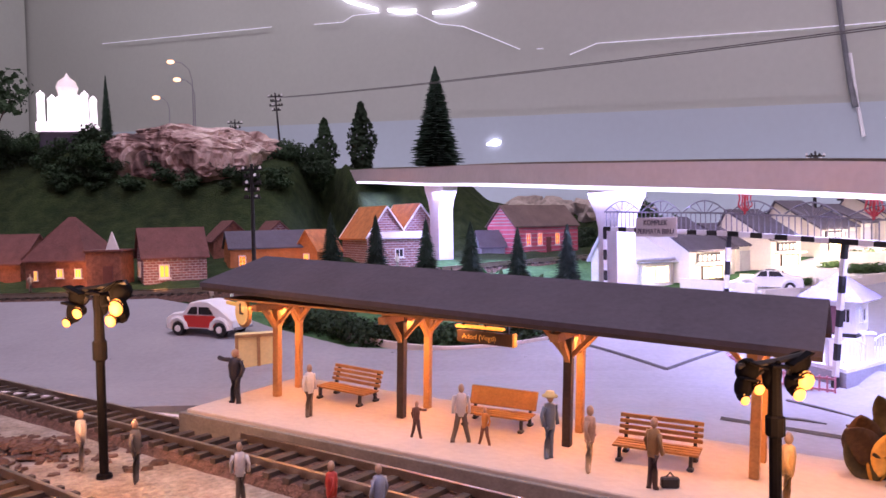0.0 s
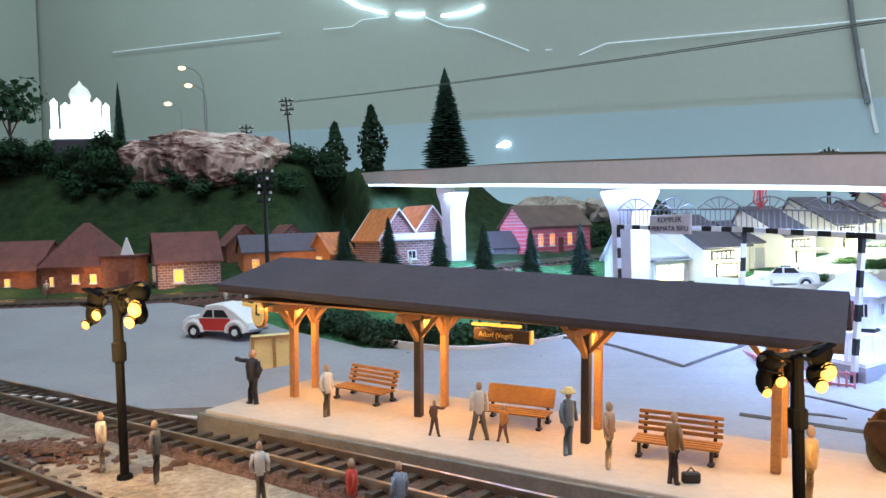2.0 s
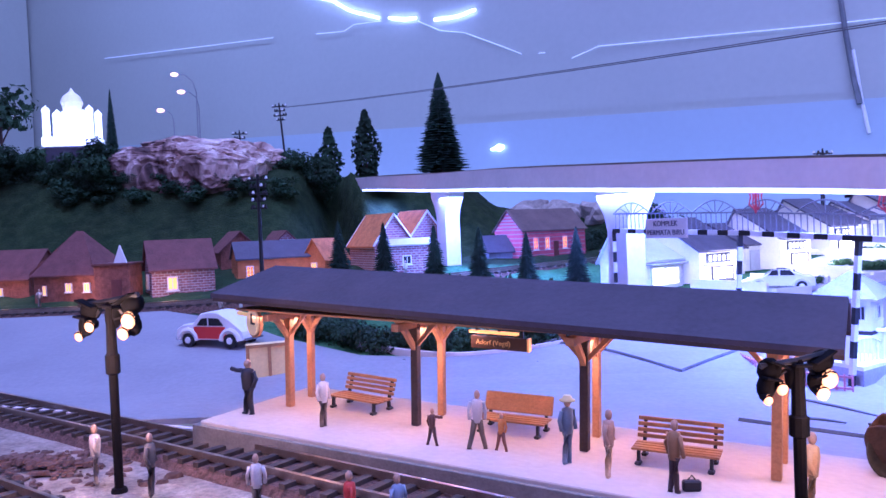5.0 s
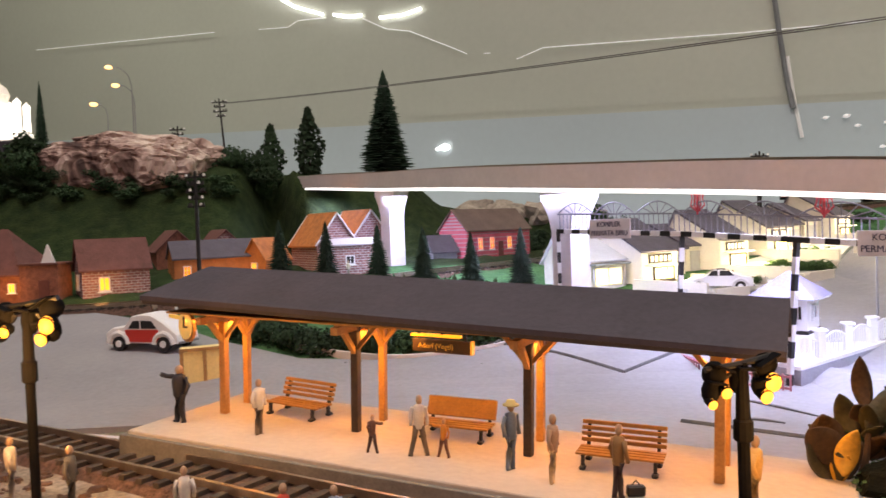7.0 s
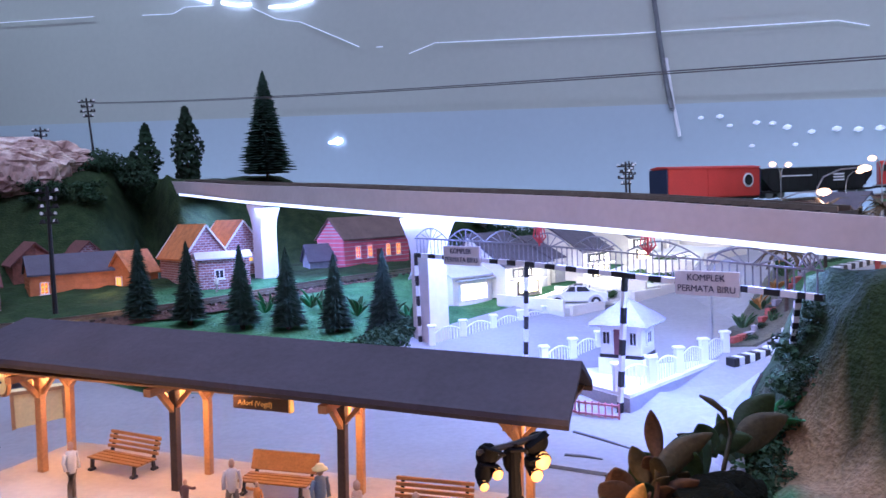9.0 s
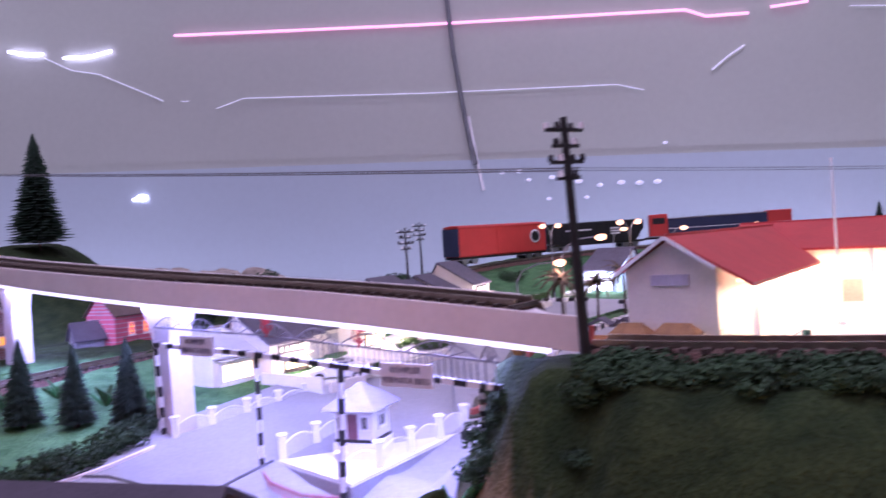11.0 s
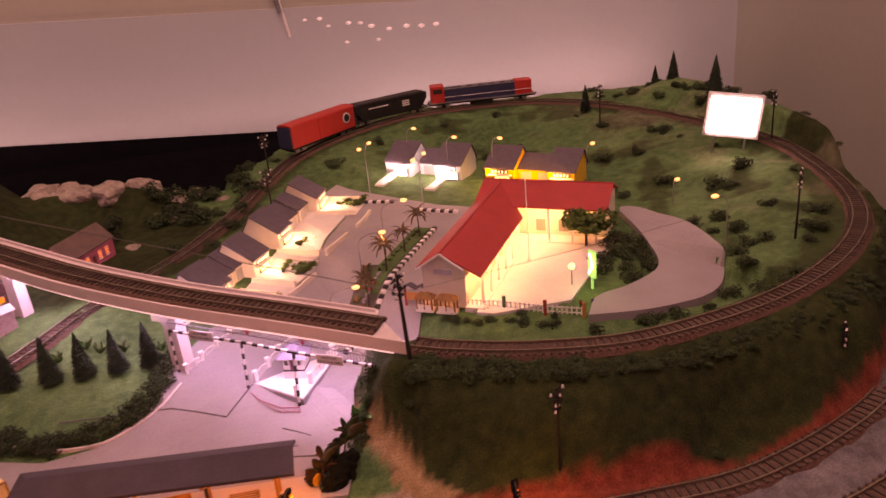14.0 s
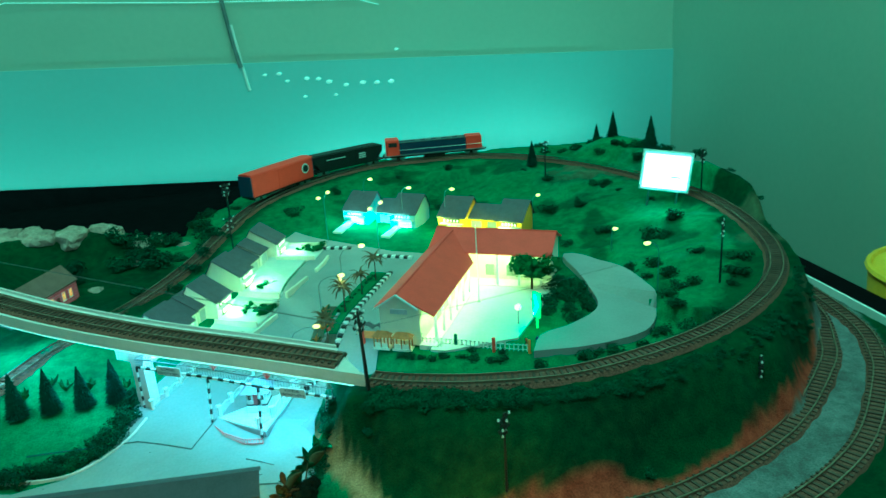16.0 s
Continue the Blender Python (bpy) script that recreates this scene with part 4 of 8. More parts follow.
gable_house(at(0.120, 0.780, 42, z=0.034), 0.078, 0.036, 0.026, 0.043, PINKWALL, mat("drab_roof", (0.15, 0.10, 0.085), 0.75, var=0.3, scale=100), "pink plank cottage with a drab brown roof and lit windows",
            [(-0.024, 0.008, 0.006, 0.011), (-0.010, 0.008, 0.006, 0.011), (0.012, 0.008, 0.006, 0.011), (0.025, 0.008, 0.006, 0.011)], (0.001, 0.006, 0.015), planks=7, gwins=[(-1, 0.0, 0.007, 0.004, 0.008)])
gable_house(at(0.080, 0.752, 22, z=0.033), 0.022, 0.020, 0.010, 0.022, mat("grey_shed_wall", (0.25, 0.25, 0.27), 0.8), SLATE, "small grey lean-to shed", [], None)


# amber fills added before the cottage fronts, brightening them like light from the windows
for x_, y_, z_ in ((-0.208, 0.578, 0.034), (-0.145, 0.585, 0.034), (-0.066, 0.655, 0.040), (-0.280, 0.600, 0.034)):
    lamp("cottage_front_fill", "POINT", Matrix.Translation((x_, y_, z_)), 0.010, (1.0, 0.50, 0.16), 0.006)


# ---- terraced houses in the lit town ----
PANEGLOW = mat("fanlight_glow", (1.0, 0.92, 0.70), 0.5, var=0.0, bump=0, glow=1.2)
DOORFRAME = mat("dark_door_frame", (0.05, 0.045, 0.04), 0.6, var=0.2, scale=200, bump=0.05)
PALEROOF = mat("pale_painted_roof", (0.62, 0.64, 0.66), 0.7, var=0.1, scale=80, bump=0.15)


def terrace(m, w, depth, eave, ridge, wall, label, glow=None, low=False, bright=False):
    """One unit: ridge along x, the long slope falling to the street at -y."""
    t = gable_house(m, w, depth, eave, ridge, wall, PALEROOF if bright else SLATE, label, [], None, ridge_at=0.74, over=0.0022, group="terraced town houses")
    gl = glow or WARMPALE
    y = -depth / 2
    if not low:
        slot = part("fanlight", boxed(-w * 0.31, w * 0.31, y - 0.0010, y + 0.0003, eave - 0.0080, eave - 0.0020), BLACK, t, "black fanlight frame")
        for i in range(5):
            part("pane", boxed(-w * 0.27 + i * w * 0.123, -w * 0.27 + i * w * 0.123 + w * 0.052, y - 0.0013, y - 0.0009, eave - 0.0068, eave - 0.0034), PANEGLOW if gl is WARMPALE else gl, slot)
        part("canopy", boxed(-w * 0.40, w * 0.46, y - 0.0060, y + 0.0003, eave - 0.0098, eave - 0.0088, 0.0002), CREAM, t)
        window(t, Matrix.Translation((w * 0.10, y - 0.0004, 0.0015)), w * 0.58, eave - 0.0118, gl, DOORFRAME, bars=2)
    elif bright:
        window(t, Matrix.Translation((0, y - 0.0004, 0.0010)), w * 0.72, eave - 0.0050, gl, WHITE, bars=1)
        part("awning", boxed(-w * 0.44, w * 0.44, y - 0.0055, y + 0.0003, eave - 0.0030, eave - 0.0020, 0.0002), mat("awning_grey", (0.40, 0.42, 0.44), 0.7, var=0.1), t, "grey awning board")
    else:
        part("door", boxed(-w * 0.3, w * 0.3, y - 0.0007, y + 0.0003, 0, eave - 0.004), mat("grey_shutter", (0.45, 0.45, 0.46), 0.5, var=0.1, scale=300), t, "grey garage door")
    return t


# main houses by the middle of their front, and the low garage units between them
HOUSES = [(0.2247, 0.579, 35, 0.034, False), (0.2870, 0.618, 37.6, 0.034, False), (0.3365, 0.664, 40, 0.034, False), (0.4190, 0.733, 45, 0.036, False),
          (0.1930, 0.566, 35, 0.036, True), (0.2455, 0.601, 36, 0.022, True), (0.2640, 0.614, 36, 0.022, True), (0.3660, 0.691, 42, 0.026, True), (0.3880, 0.709, 43, 0.026, True)]


def house_dirs(deg):
    a = radians(deg)
    return Vector((math.cos(a), math.sin(a), 0)), Vector((-math.sin(a), math.cos(a), 0))


for x_, y_, deg_, w_, low_ in HOUSES:
    da, db = house_dirs(deg_)
    dep = 0.040 if low_ else 0.047
    c = Vector((x_, y_, 0)) + db * (dep / 2 + (0.006 if low_ else 0.0))
    terrace(Matrix.Translation((c.x, c.y, land1(x_, y_) + 0.001)) @ Matrix.Rotation(radians(deg_), 4, "Z"), w_, dep, 0.018 if low_ else 0.021, 0.032 if low_ else 0.041, CREAM,
            "cream shop with a pale roof and a bright window" if x_ < 0.20 else "cream terraced house with a grey tiled roof" + (" and garage" if low_ else " and lit window"), low=low_, bright=x_ < 0.20)
BROW = [(0.061, 0.042, False, BLUEWALL, WHITEGLOW), (0.099, 0.033, True, BLUEWALL, None), (0.136, 0.042, False, BLUEWALL, WHITEGLOW), (0.217, 0.042, False, YELLOWWALL, None),
        (0.251, 0.026, True, YELLOWWALL, None), (0.276, 0.024, True, YELLOWWALL, None), (0.307, 0.038, False, YELLOWWALL, None)]
BD = Vector((0.485, -0.875, 0))
for a_, w_, low_, wl_, gl_ in BROW:
    c = Vector((0.566, 0.840, 0)) + BD * (a_ - (0.008 if a_ < 0.09 else 0)) + Vector((0.875, 0.485, 0)) * (0.010 if low_ else 0.0)
    terrace(Matrix.Translation((c.x, c.y, 0.036)) @ Matrix.Rotation(radians(-61), 4, "Z"), w_, 0.042 if low_ else 0.052, 0.020 if low_ else 0.024, 0.033 if low_ else 0.045, wl_,
            ("pale blue" if wl_ is BLUEWALL else "bright yellow") + " terraced house with a grey roof", gl_, low_)

for a_ in (0.046, 0.128):
    o_ = Vector((0.566, 0.840, 0)) + BD * a_
    f_ = Vector((-0.875, -0.485, 0))
    drape("path", [tuple((o_ + BD * i + f_ * j)[:2]) for i, j in ((-0.005, 0.026), (0.006, 0.026), (0.012, 0.078), (-0.003, 0.078))], mat("yard_paving", (0.66, 0.66, 0.62), 0.8, var=0.1, scale=60), 0.003, "pale path from the street to a house", "path", 0.012)

# front gardens: pale paving, side walls, bushes and a light by each main house
random.seed(17)
BUSH = [leaf_clump(1.0, 60 + k, 200, material=mat("garden_leaf", (0.05, 0.115, 0.028), 0.9, var=0.5, scale=90, bump=0.4, per_object=0.35)) for k in range(2)]
for x_, y_, deg_, w_, low_ in HOUSES:
    if low_:
        continue
    da, db = house_dirs(deg_)
    o = Vector((x_, y_, 0))
    zy = land1(*(o - db * 0.03)[:2])
    yd = thing("front_yard", Matrix(), "pale paved front yard of a town house", "yard", "front yards")
    q_ = [o + da * i - db * j for i, j in ((-0.026, 0.001), (0.030, 0.001), (0.030, 0.056), (-0.026, 0.056))]
    part("paving", prism(bmesh.new(), [(p.x, p.y) for p in q_], zy - 0.008, zy + 0.0030), mat("yard_paving", (0.66, 0.66, 0.62), 0.8, var=0.1, scale=60), yd)
    bm = bmesh.new()
    part("lawn", prism(bm, [tuple((o + da * i - db * j)[:2]) for i, j in ((0.010, 0.030), (0.028, 0.030), (0.028, 0.050), (0.010, 0.050))], zy + 0.003, zy + 0.0042), GRASS, yd, "small green lawn")
    for i_ in (-0.026, 0.030):
        bm = bmesh.new()
        e0, e1 = o + da * i_ - db * 0.001, o + da * i_ - db * 0.056
        beam(bm, (e0.x, e0.y, zy + 0.0045), (e1.x, e1.y, zy + 0.0045), 0.0020, 0.0070)
        part("side_wall", bm, CREAM, yd)
    lp = o + da * 0.004 - db * 0.016
    lamp("garden_light", "POINT", Matrix.Translation((lp.x, lp.y, zy + 0.016)), 0.062, (1.0, 0.91, 0.58), 0.004)
    for k in range(15):
        b_ = o + da * (random.uniform(-0.006, 0.028) if k < 10 else -0.024 + 0.006 * (k - 5)) - db * (random.uniform(0.018, 0.048) if k < 10 else 0.051)
        ob = new("garden_bush", random.choice(BUSH))
        r_ = random.uniform(0.0035, 0.0065)
        ob.matrix_basis = Matrix.Translation((b_.x, b_.y, zy + 0.004 + r_ * 0.3)) @ Matrix.Rotation(random.uniform(0, 6), 4, "Z") @ Matrix.Diagonal((r_, r_, r_ * 0.8, 1))
        tagged(ob, "bright green clipped garden bush", "bush", "garden bushes")
gw = thing("garden_wall", Matrix(), "low cream garden wall along the street", "wall")
WL = smooth_line([(0.240, 0.520), (0.300, 0.552), (0.385, 0.606), (0.449, 0.657), (0.466, 0.690)], 0.026)
for k, (p0, p1) in enumerate(zip(WL, WL[1:])):
    if k % 3 == 1:
        continue
    bm = bmesh.new()
    z0 = max(land1(*p0), land1(*p1))
    beam(bm, (p0[0], p0[1], z0 + 0.003), (p1[0], p1[1], z0 + 0.003), 0.003, 0.008)
    part("wall_panel", bm, CREAM, gw)
for a_, col in ((0.052, (0.75, 0.92, 1.0)), (0.099, (0.75, 0.92, 1.0)), (0.130, (0.75, 0.92, 1.0)), (0.205, (1.0, 0.72, 0.2)), (0.255, (1.0, 0.72, 0.2)), (0.302, (1.0, 0.72, 0.2))):
    x_, y_ = (Vector((0.566, 0.840, 0)) + BD * a_ + Vector((-0.875, -0.485, 0)) * 0.036)[:2]
    lamp("porch_light", "POINT", Matrix.Translation((x_, y_, 0.056)), 0.080, col, 0.004)

# ---- the red-roofed school ----
GZ = 0.040
school = thing("school", Matrix.Translation((0.381, 0.376, GZ)) @ Matrix.Rotation(radians(36), 4, "Z"), "cream school building with a red L-shaped roof and glowing veranda", "school")


def roof_slabs(bm, pa, pb, half, drop, th=0.0015):
    """Two slopes from the ridge line pa to pb."""
    pa, pb = Vector(pa), Vector(pb)
    d = (pb - pa).normalized()
    s = Vector((-d.y, d.x, 0))
    for k in (-1, 1):
        e0, e1 = pa + s * half * k - Vector((0, 0, drop)), pb + s * half * k - Vector((0, 0, drop))
        up_ = Vector((0, 0, th))
        q = [bm.verts.new(v) for v in (pa, pb, e1, e0, pa + up_, pb + up_, e1 + up_, e0 + up_)]
        for f in ((0, 1, 2, 3), (4, 5, 6, 7), (0, 1, 5, 4), (2, 3, 7, 6), (1, 2, 6, 5), (0, 3, 7, 4)):
            bm.faces.new([q[i] for i in f])
    bmesh.ops.recalc_face_normals(bm, faces=bm.faces[:])


RZ, EZ = 0.056, 0.033


def roof_panel(pts, th=0.0015):
    """A roof slope through plan points with heights, of even thickness."""
    bm = bmesh.new()
    lo, hi = [bm.verts.new(p) for p in pts], [bm.verts.new((x, y, z + th)) for x, y, z in pts]
    bm.faces.new(lo[::-1]), bm.faces.new(hi)
    for i in range(len(pts)):
        k = (i + 1) % len(pts)
        bm.faces.new((lo[i], lo[k], hi[k], hi[i]))
    bmesh.ops.recalc_face_normals(bm, faces=bm.faces[:])
    return bm


# long wing: a short outer slope, and an inner one that reaches out over the veranda and ends slantwise over the cross wing
part("roof", roof_panel([(-0.006, 0, RZ), (-0.006, 0.0245, 0.0405), (0.190, 0.0245, 0.0405), (0.206, 0, RZ)]), REDROOF, school, "plain red roof")
part("roof", roof_panel([(-0.006, 0, RZ), (0.206, 0, RZ), (0.152, -0.0375, EZ), (-0.002, -0.0375, EZ)]), REDROOF, school, "plain red roof")
# cross wing
part("roof", roof_panel([(0.206, 0.022, RZ + 0.0022), (0.206, -0.128, RZ + 0.0005), (0.163, -0.128, 0.0400), (0.163, 0.022, 0.0415)]), REDROOF, school, "plain red roof")
part("roof", roof_panel([(0.206, 0.022, RZ + 0.0022), (0.246, 0.022, 0.0400), (0.246, -0.128, 0.0385), (0.206, -0.128, RZ + 0.0005)]), REDROOF, school, "plain red roof")
part("ridge_cap", beam(bmesh.new(), (-0.006, 0, RZ + 0.0016), (0.204, 0, RZ + 0.0016), 0.0016), REDROOF, school)
part("ridge_cap", beam(bmesh.new(), (0.206, 0.022, RZ + 0.0036), (0.206, -0.128, RZ + 0.0020), 0.0016), REDROOF, school)
part("wall", profile(bmesh.new(), [(-0.021, 0), (0.021, 0), (0.021, 0.0415), (0, RZ - 0.0012), (-0.021, 0.0425)], -0.200, 0.0), CREAM, school, m=Matrix.Rotation(math.pi / 2, 4, "Z"))
part("wall", profile(bmesh.new(), [(0.184, 0), (0.240, 0), (0.240, 0.0405), (0.206, RZ - 0.002), (0.184, 0.0470)], -0.124, 0.018), CREAM, school)
part("gable_end", profile(bm := bmesh.new(), [(-0.0215, 0.0), (0.0215, 0.0), (0.0215, 0.0415), (0, RZ - 0.0008), (-0.0215, 0.0425)], -0.0004, 0.0012), CREAM, school, m=Matrix.Rotation(math.pi / 2, 4, "Z"))
for y_, z_ in ((-0.0225, 0.0420), (0.0250, 0.0402)):
    part("barge_board", beam(bmesh.new(), (-0.0066, y_, z_ - 0.0004), (-0.0066, 0, RZ + 0.0006), 0.0016), WHITE, school, "white barge board")
part("veranda_floor", boxed(-0.004, 0.184, -0.0385, -0.0205, -0.004, 0.0022), CONCRETE, school)
part("veranda_floor", boxed(0.1625, 0.184, -0.124, -0.0385, -0.004, 0.0022), CONCRETE, school)
part("sign_board", boxed(-0.0022, -0.0013, -0.009, 0.009, 0.034, 0.039), mat("faded_sign_lilac", (0.46, 0.44, 0.52), 0.6), school, "faded lilac name sign")
for x in np.arange(0.008, 0.15, 0.026):
    part("column", boxed(x - 0.0012, x + 0.0012, -0.0365, -0.0341, 0, EZ), WHITE, school)
    part("door", boxed(x + 0.009, x + 0.018, -0.0206, -0.0198, 0, 0.020), mat("pale_door", (0.74, 0.69, 0.55), 0.6), school)
for y in np.arange(-0.115, -0.04, 0.026):
    part("column", boxed(0.1648, 0.1672, y - 0.0012, y + 0.0012, 0, 0.0405), WHITE, school)
    part("window", boxed(0.1832, 0.1840, y + 0.008, y + 0.019, 0.007, 0.021), mat("dim_pane", (0.30, 0.30, 0.26), 0.3), school)
part("veranda_lamp", boxed(0.012, 0.145, -0.030, -0.027, EZ + 0.001, EZ + 0.0025), WARMPALE, school, "glowing veranda lamp strip")
part("veranda_lamp", boxed(0.174, 0.177, -0.118, -0.03, 0.0405, 0.0420), WARMPALE, school, "glowing veranda lamp strip")
sm_ = school.matrix_basis
lamp("veranda_led", "AREA", sm_ @ Matrix.Translation((0.08, -0.033, EZ - 0.001)), 0.085, (1.0, 0.81, 0.38), 0.17, 0.008)
lamp("veranda_led", "AREA", sm_ @ Matrix.Translation((0.172, -0.075, 0.0385)), 0.060, (1.0, 0.81, 0.38), 0.008, 0.09)
lamp("courtyard_light", "POINT", sm_ @ Matrix.Translation((0.12, -0.075, 0.028)), 0.016, (1.0, 0.88, 0.55), 0.006)

# small red notice shelter and white fence before the school
sh = thing("notice_shelter", Matrix.Translation((0.366, 0.405, 0.040)) @ Matrix.Rotation(radians(-54), 4, "Z"), "small red notice shelter with a grey double roof", "shelter")
for x in (-0.012, 0.012):
    part("post", boxed(x - 0.001, x + 0.001, -0.001, 0.001, -0.006, 0.014), mat("red_post", (0.45, 0.07, 0.04), 0.6), sh)
part("board", boxed(-0.011, 0.011, -0.0006, 0.0006, 0.001, 0.009), mat("orange_board", (0.60, 0.26, 0.08), 0.6, var=0.2), sh)
for x in (-0.0065, 0.0065):
    bm = bmesh.new()
    roof_slabs(bm, (x, -0.004, 0.0175), (x, 0.004, 0.0175), 0.0075, 0.004, 0.0008)
    part("roof", bm, SLATE, sh)


def picket_fence(pts, label, h=0.008, post_h=0.012, material=None, posts=None):
    f = thing("fence", Matrix(), label, "fence")
    me = None
    for (x0, y0), (x1, y1) in zip(pts, pts[1:]):
        n = max(2, int(math.hypot(x1 - x0, y1 - y0) / 0.004))
        za, zb = land1(x0, y0) + 0.002, land1(x1, y1) + 0.002
        for zz in (0.25, 0.85):
            bm = bmesh.new()
            beam(bm, (x0, y0, za + h * zz), (x1, y1, zb + h * zz), 0.0007)
            part("rail", bm, material or WHITE, f)
        me = me or mesh_of("picket", boxed(-0.0006, 0.0006, -0.0004, 0.0004, 0, h), material or WHITE)
        ang = math.atan2(y1 - y0, x1 - x0)
        for i in range(n):
            u = (i + 0.5) / n
            part("picket", me, None, f, m=Matrix.Translation((x0 + (x1 - x0) * u, y0 + (y1 - y0) * u, za + (zb - za) * u)) @ Matrix.Rotation(ang, 4, "Z"))
    for i, (x, y) in enumerate(pts):
        part("post", boxed(-0.0013, 0.0013, -0.0013, 0.0013, -0.003, post_h, 0.0002), (posts[i % len(posts)] if posts else WHITE), f, m=Matrix.Translation((x, y, land1(x, y) + 0.002)))
    return f


picket_fence([(0.372, 0.392), (0.395, 0.362), (0.418, 0.333), (0.440, 0.300), (0.462, 0.272)], "white picket fence with coloured posts before the school", 0.008, 0.013,
             posts=[mat("red_post", (0.45, 0.07, 0.04)), BLACK, mat("dark_green_post", (0.05, 0.14, 0.08)), mat("red_post", (0.45, 0.07, 0.04)), mat("orange_board", (0.60, 0.26, 0.08))])

# striped kerbs
STRIPE = [mesh_of("kerb_block", boxed(-0.0028, 0.0028, -0.0026, 0.0026, 0, 0.0042, 0.0003), m_) for m_ in (BLACK, WHITE)]


def striped_kerb(p0, p1, label, lift=0.0012, step=0.0058):
    k = thing("striped_kerb", Matrix(), label, "kerb", "striped kerbs")
    p0, p1 = Vector(p0), Vector(p1)
    n = int((p1 - p0).length / step)
    ang = math.atan2(p1.y - p0.y, p1.x - p0.x)
    for i in range(n):
        p = p0 + (p1 - p0) * ((i + 0.5) / n)
        part("kerb_block", STRIPE[i % 2], None, k, m=Matrix.Translation((p.x, p.y, land1(p.x, p.y) + lift)) @ Matrix.Rotation(ang, 4, "Z") @ Matrix.Diagonal((step / 0.0058, 1, 1, 1)))


striped_kerb((0.288, 0.4195), (0.328, 0.4365), "black and white striped kerb on the street ramp", 0.0018, 0.0036)
striped_kerb((0.331, 0.4380), (0.485, 0.554), "black and white striped kerb beside the palm strip")
striped_kerb((0.453, 0.724), (0.499, 0.677), "black and white striped kerb across the street")
striped_kerb((0.502, 0.629), (0.536, 0.579), "black and white striped kerb across the street")
drape("palm_strip", [(0.352, 0.462), (0.480, 0.557), (0.468, 0.573), (0.345, 0.480)], GRASS, 0.0040, "grassy strip with palms along the street", "lawn")


# ---- street furniture ----
def street_lamp(x, y, h, label="white curved street lamp with a glowing head", arms=1, deg=0, glow=None, power=0.0, reach=0.0):
    z = land1(x, y)
    w = reach or h * 0.22
    t = thing("street_lamp", Matrix.Translation((x, y, z)) @ Matrix.Rotation(radians(deg), 4, "Z"), label, "street lamp", "street lamps")
    part("pole", tube(bmesh.new(), [(0, 0, 0), (0, 0, h * 0.8)], [0.0007, 0.0005], 6), METAL, t)
    for k in range(arms):
        s = 1 if k == 0 else -1
        a = part("arm", tube(bmesh.new(), [(0, 0, h * 0.8), (s * w * 0.14, 0, h * 0.92), (s * w * 0.5, 0, h * 0.99), (s * w * 0.91, 0, h)], 0.0005, 5), METAL, t)
        part("lamp_head", ball(bmesh.new(), 0.0029, Matrix.Translation((s * w, 0, h - 0.0006)), 2, 1.4, 0.95, 0.75), glow or LAMPGLOW, a, "glowing lamp head", smooth=True)
    if power:
        lamp("street_light", "POINT", t.matrix_basis @ Matrix.Translation((w, 0, h - 0.004)), power, (1.0, 0.70, 0.42), 0.003)
    return t


for x, y, h, d, n in ((0.519, 0.634, 0.070, 30, 2), (0.494, 0.734, 0.072, 36, 2), (0.60, 0.80, 0.062, -60, 1), (0.615, 0.715, 0.062, -60, 1), (0.655, 0.66, 0.060, -60, 1),
                      (0.735, 0.555, 0.052, 0, 1), (0.645, 0.262, 0.060, 150, 1), (0.728, 0.400, 0.030, 0, 1)):
    street_lamp(x, y, h, deg=d, arms=n, power=0.016 if x < 0.53 else 0.0)
for x, y, h in ((0.294, 0.4505, 0.054), (0.3575, 0.504, 0.053), (0.408, 0.541, 0.060)):
    street_lamp(x, y, h, deg=-26.5, power=0.016, reach=0.0268)
for x, y, h in ((-0.236, 0.872, 0.097), (-0.228, 0.858, 0.078), (-0.256, 0.858, 0.058)):
    street_lamp(x, y, h, deg=200, glow=LAMPGLOW)


def palm(x, y, h, label="brownish model palm with drooping fronds"):
    h *= 0.8
    t = thing("palm", Matrix.Translation((x, y, land1(x, y) + 0.003)), label, "palm", "street palms")
    part("trunk", tube(bmesh.new(), [(0, 0, -0.003), (0.0006, 0, h * 0.5), (0, 0, h)], [0.0011, 0.0008, 0.0006], 6), BARK, t)
    frond = bmesh.new()
    L = h * 0.50
    pts = [(0, 0), (0.33, 0.06), (0.66, 0.0), (1.0, -0.30)]
    for (u0, z0), (u1, z1) in zip(pts, pts[1:]):
        w0, w1 = 0.14 * L * (1 - u0 * 0.7), 0.14 * L * (1 - u1 * 0.8)
        for s in (-1, 1):
            q = [frond.verts.new(v) for v in ((u0 * L, 0, z0 * L), (u1 * L, 0, z1 * L), (u1 * L, s * w1, z1 * L - w1 * 0.6), (u0 * L, s * w0, z0 * L - w0 * 0.6))]
            frond.faces.new(q)
    me = mesh_of("frond", frond, PALMLEAF)
    for k in range(22):
        part("frond", me, None, t, m=Matrix.Translation((0, 0, h)) @ Matrix.Rotation(k * 0.7 + random.uniform(-0.2, 0.2), 4, "Z") @ Matrix.Rotation(random.uniform(-0.8, 0.7), 4, "Y"))
    return t


for a_ in (0.02, 0.07, 0.12, 0.165):
    p = Vector((0.322, 0.446, 0)) + A36 * a_
    palm(p.x, p.y, random.uniform(0.034, 0.042))
for a_ in np.arange(0.0, 0.185, 0.012):
    p = Vector((0.316, 0.452, 0)) + A36 * a_
    shrub(p.x, p.y, land1(p.x, p.y) + 0.003, random.uniform(0.0025, 0.004), label="small orange and green flowering bush", group="flowering street bushes")


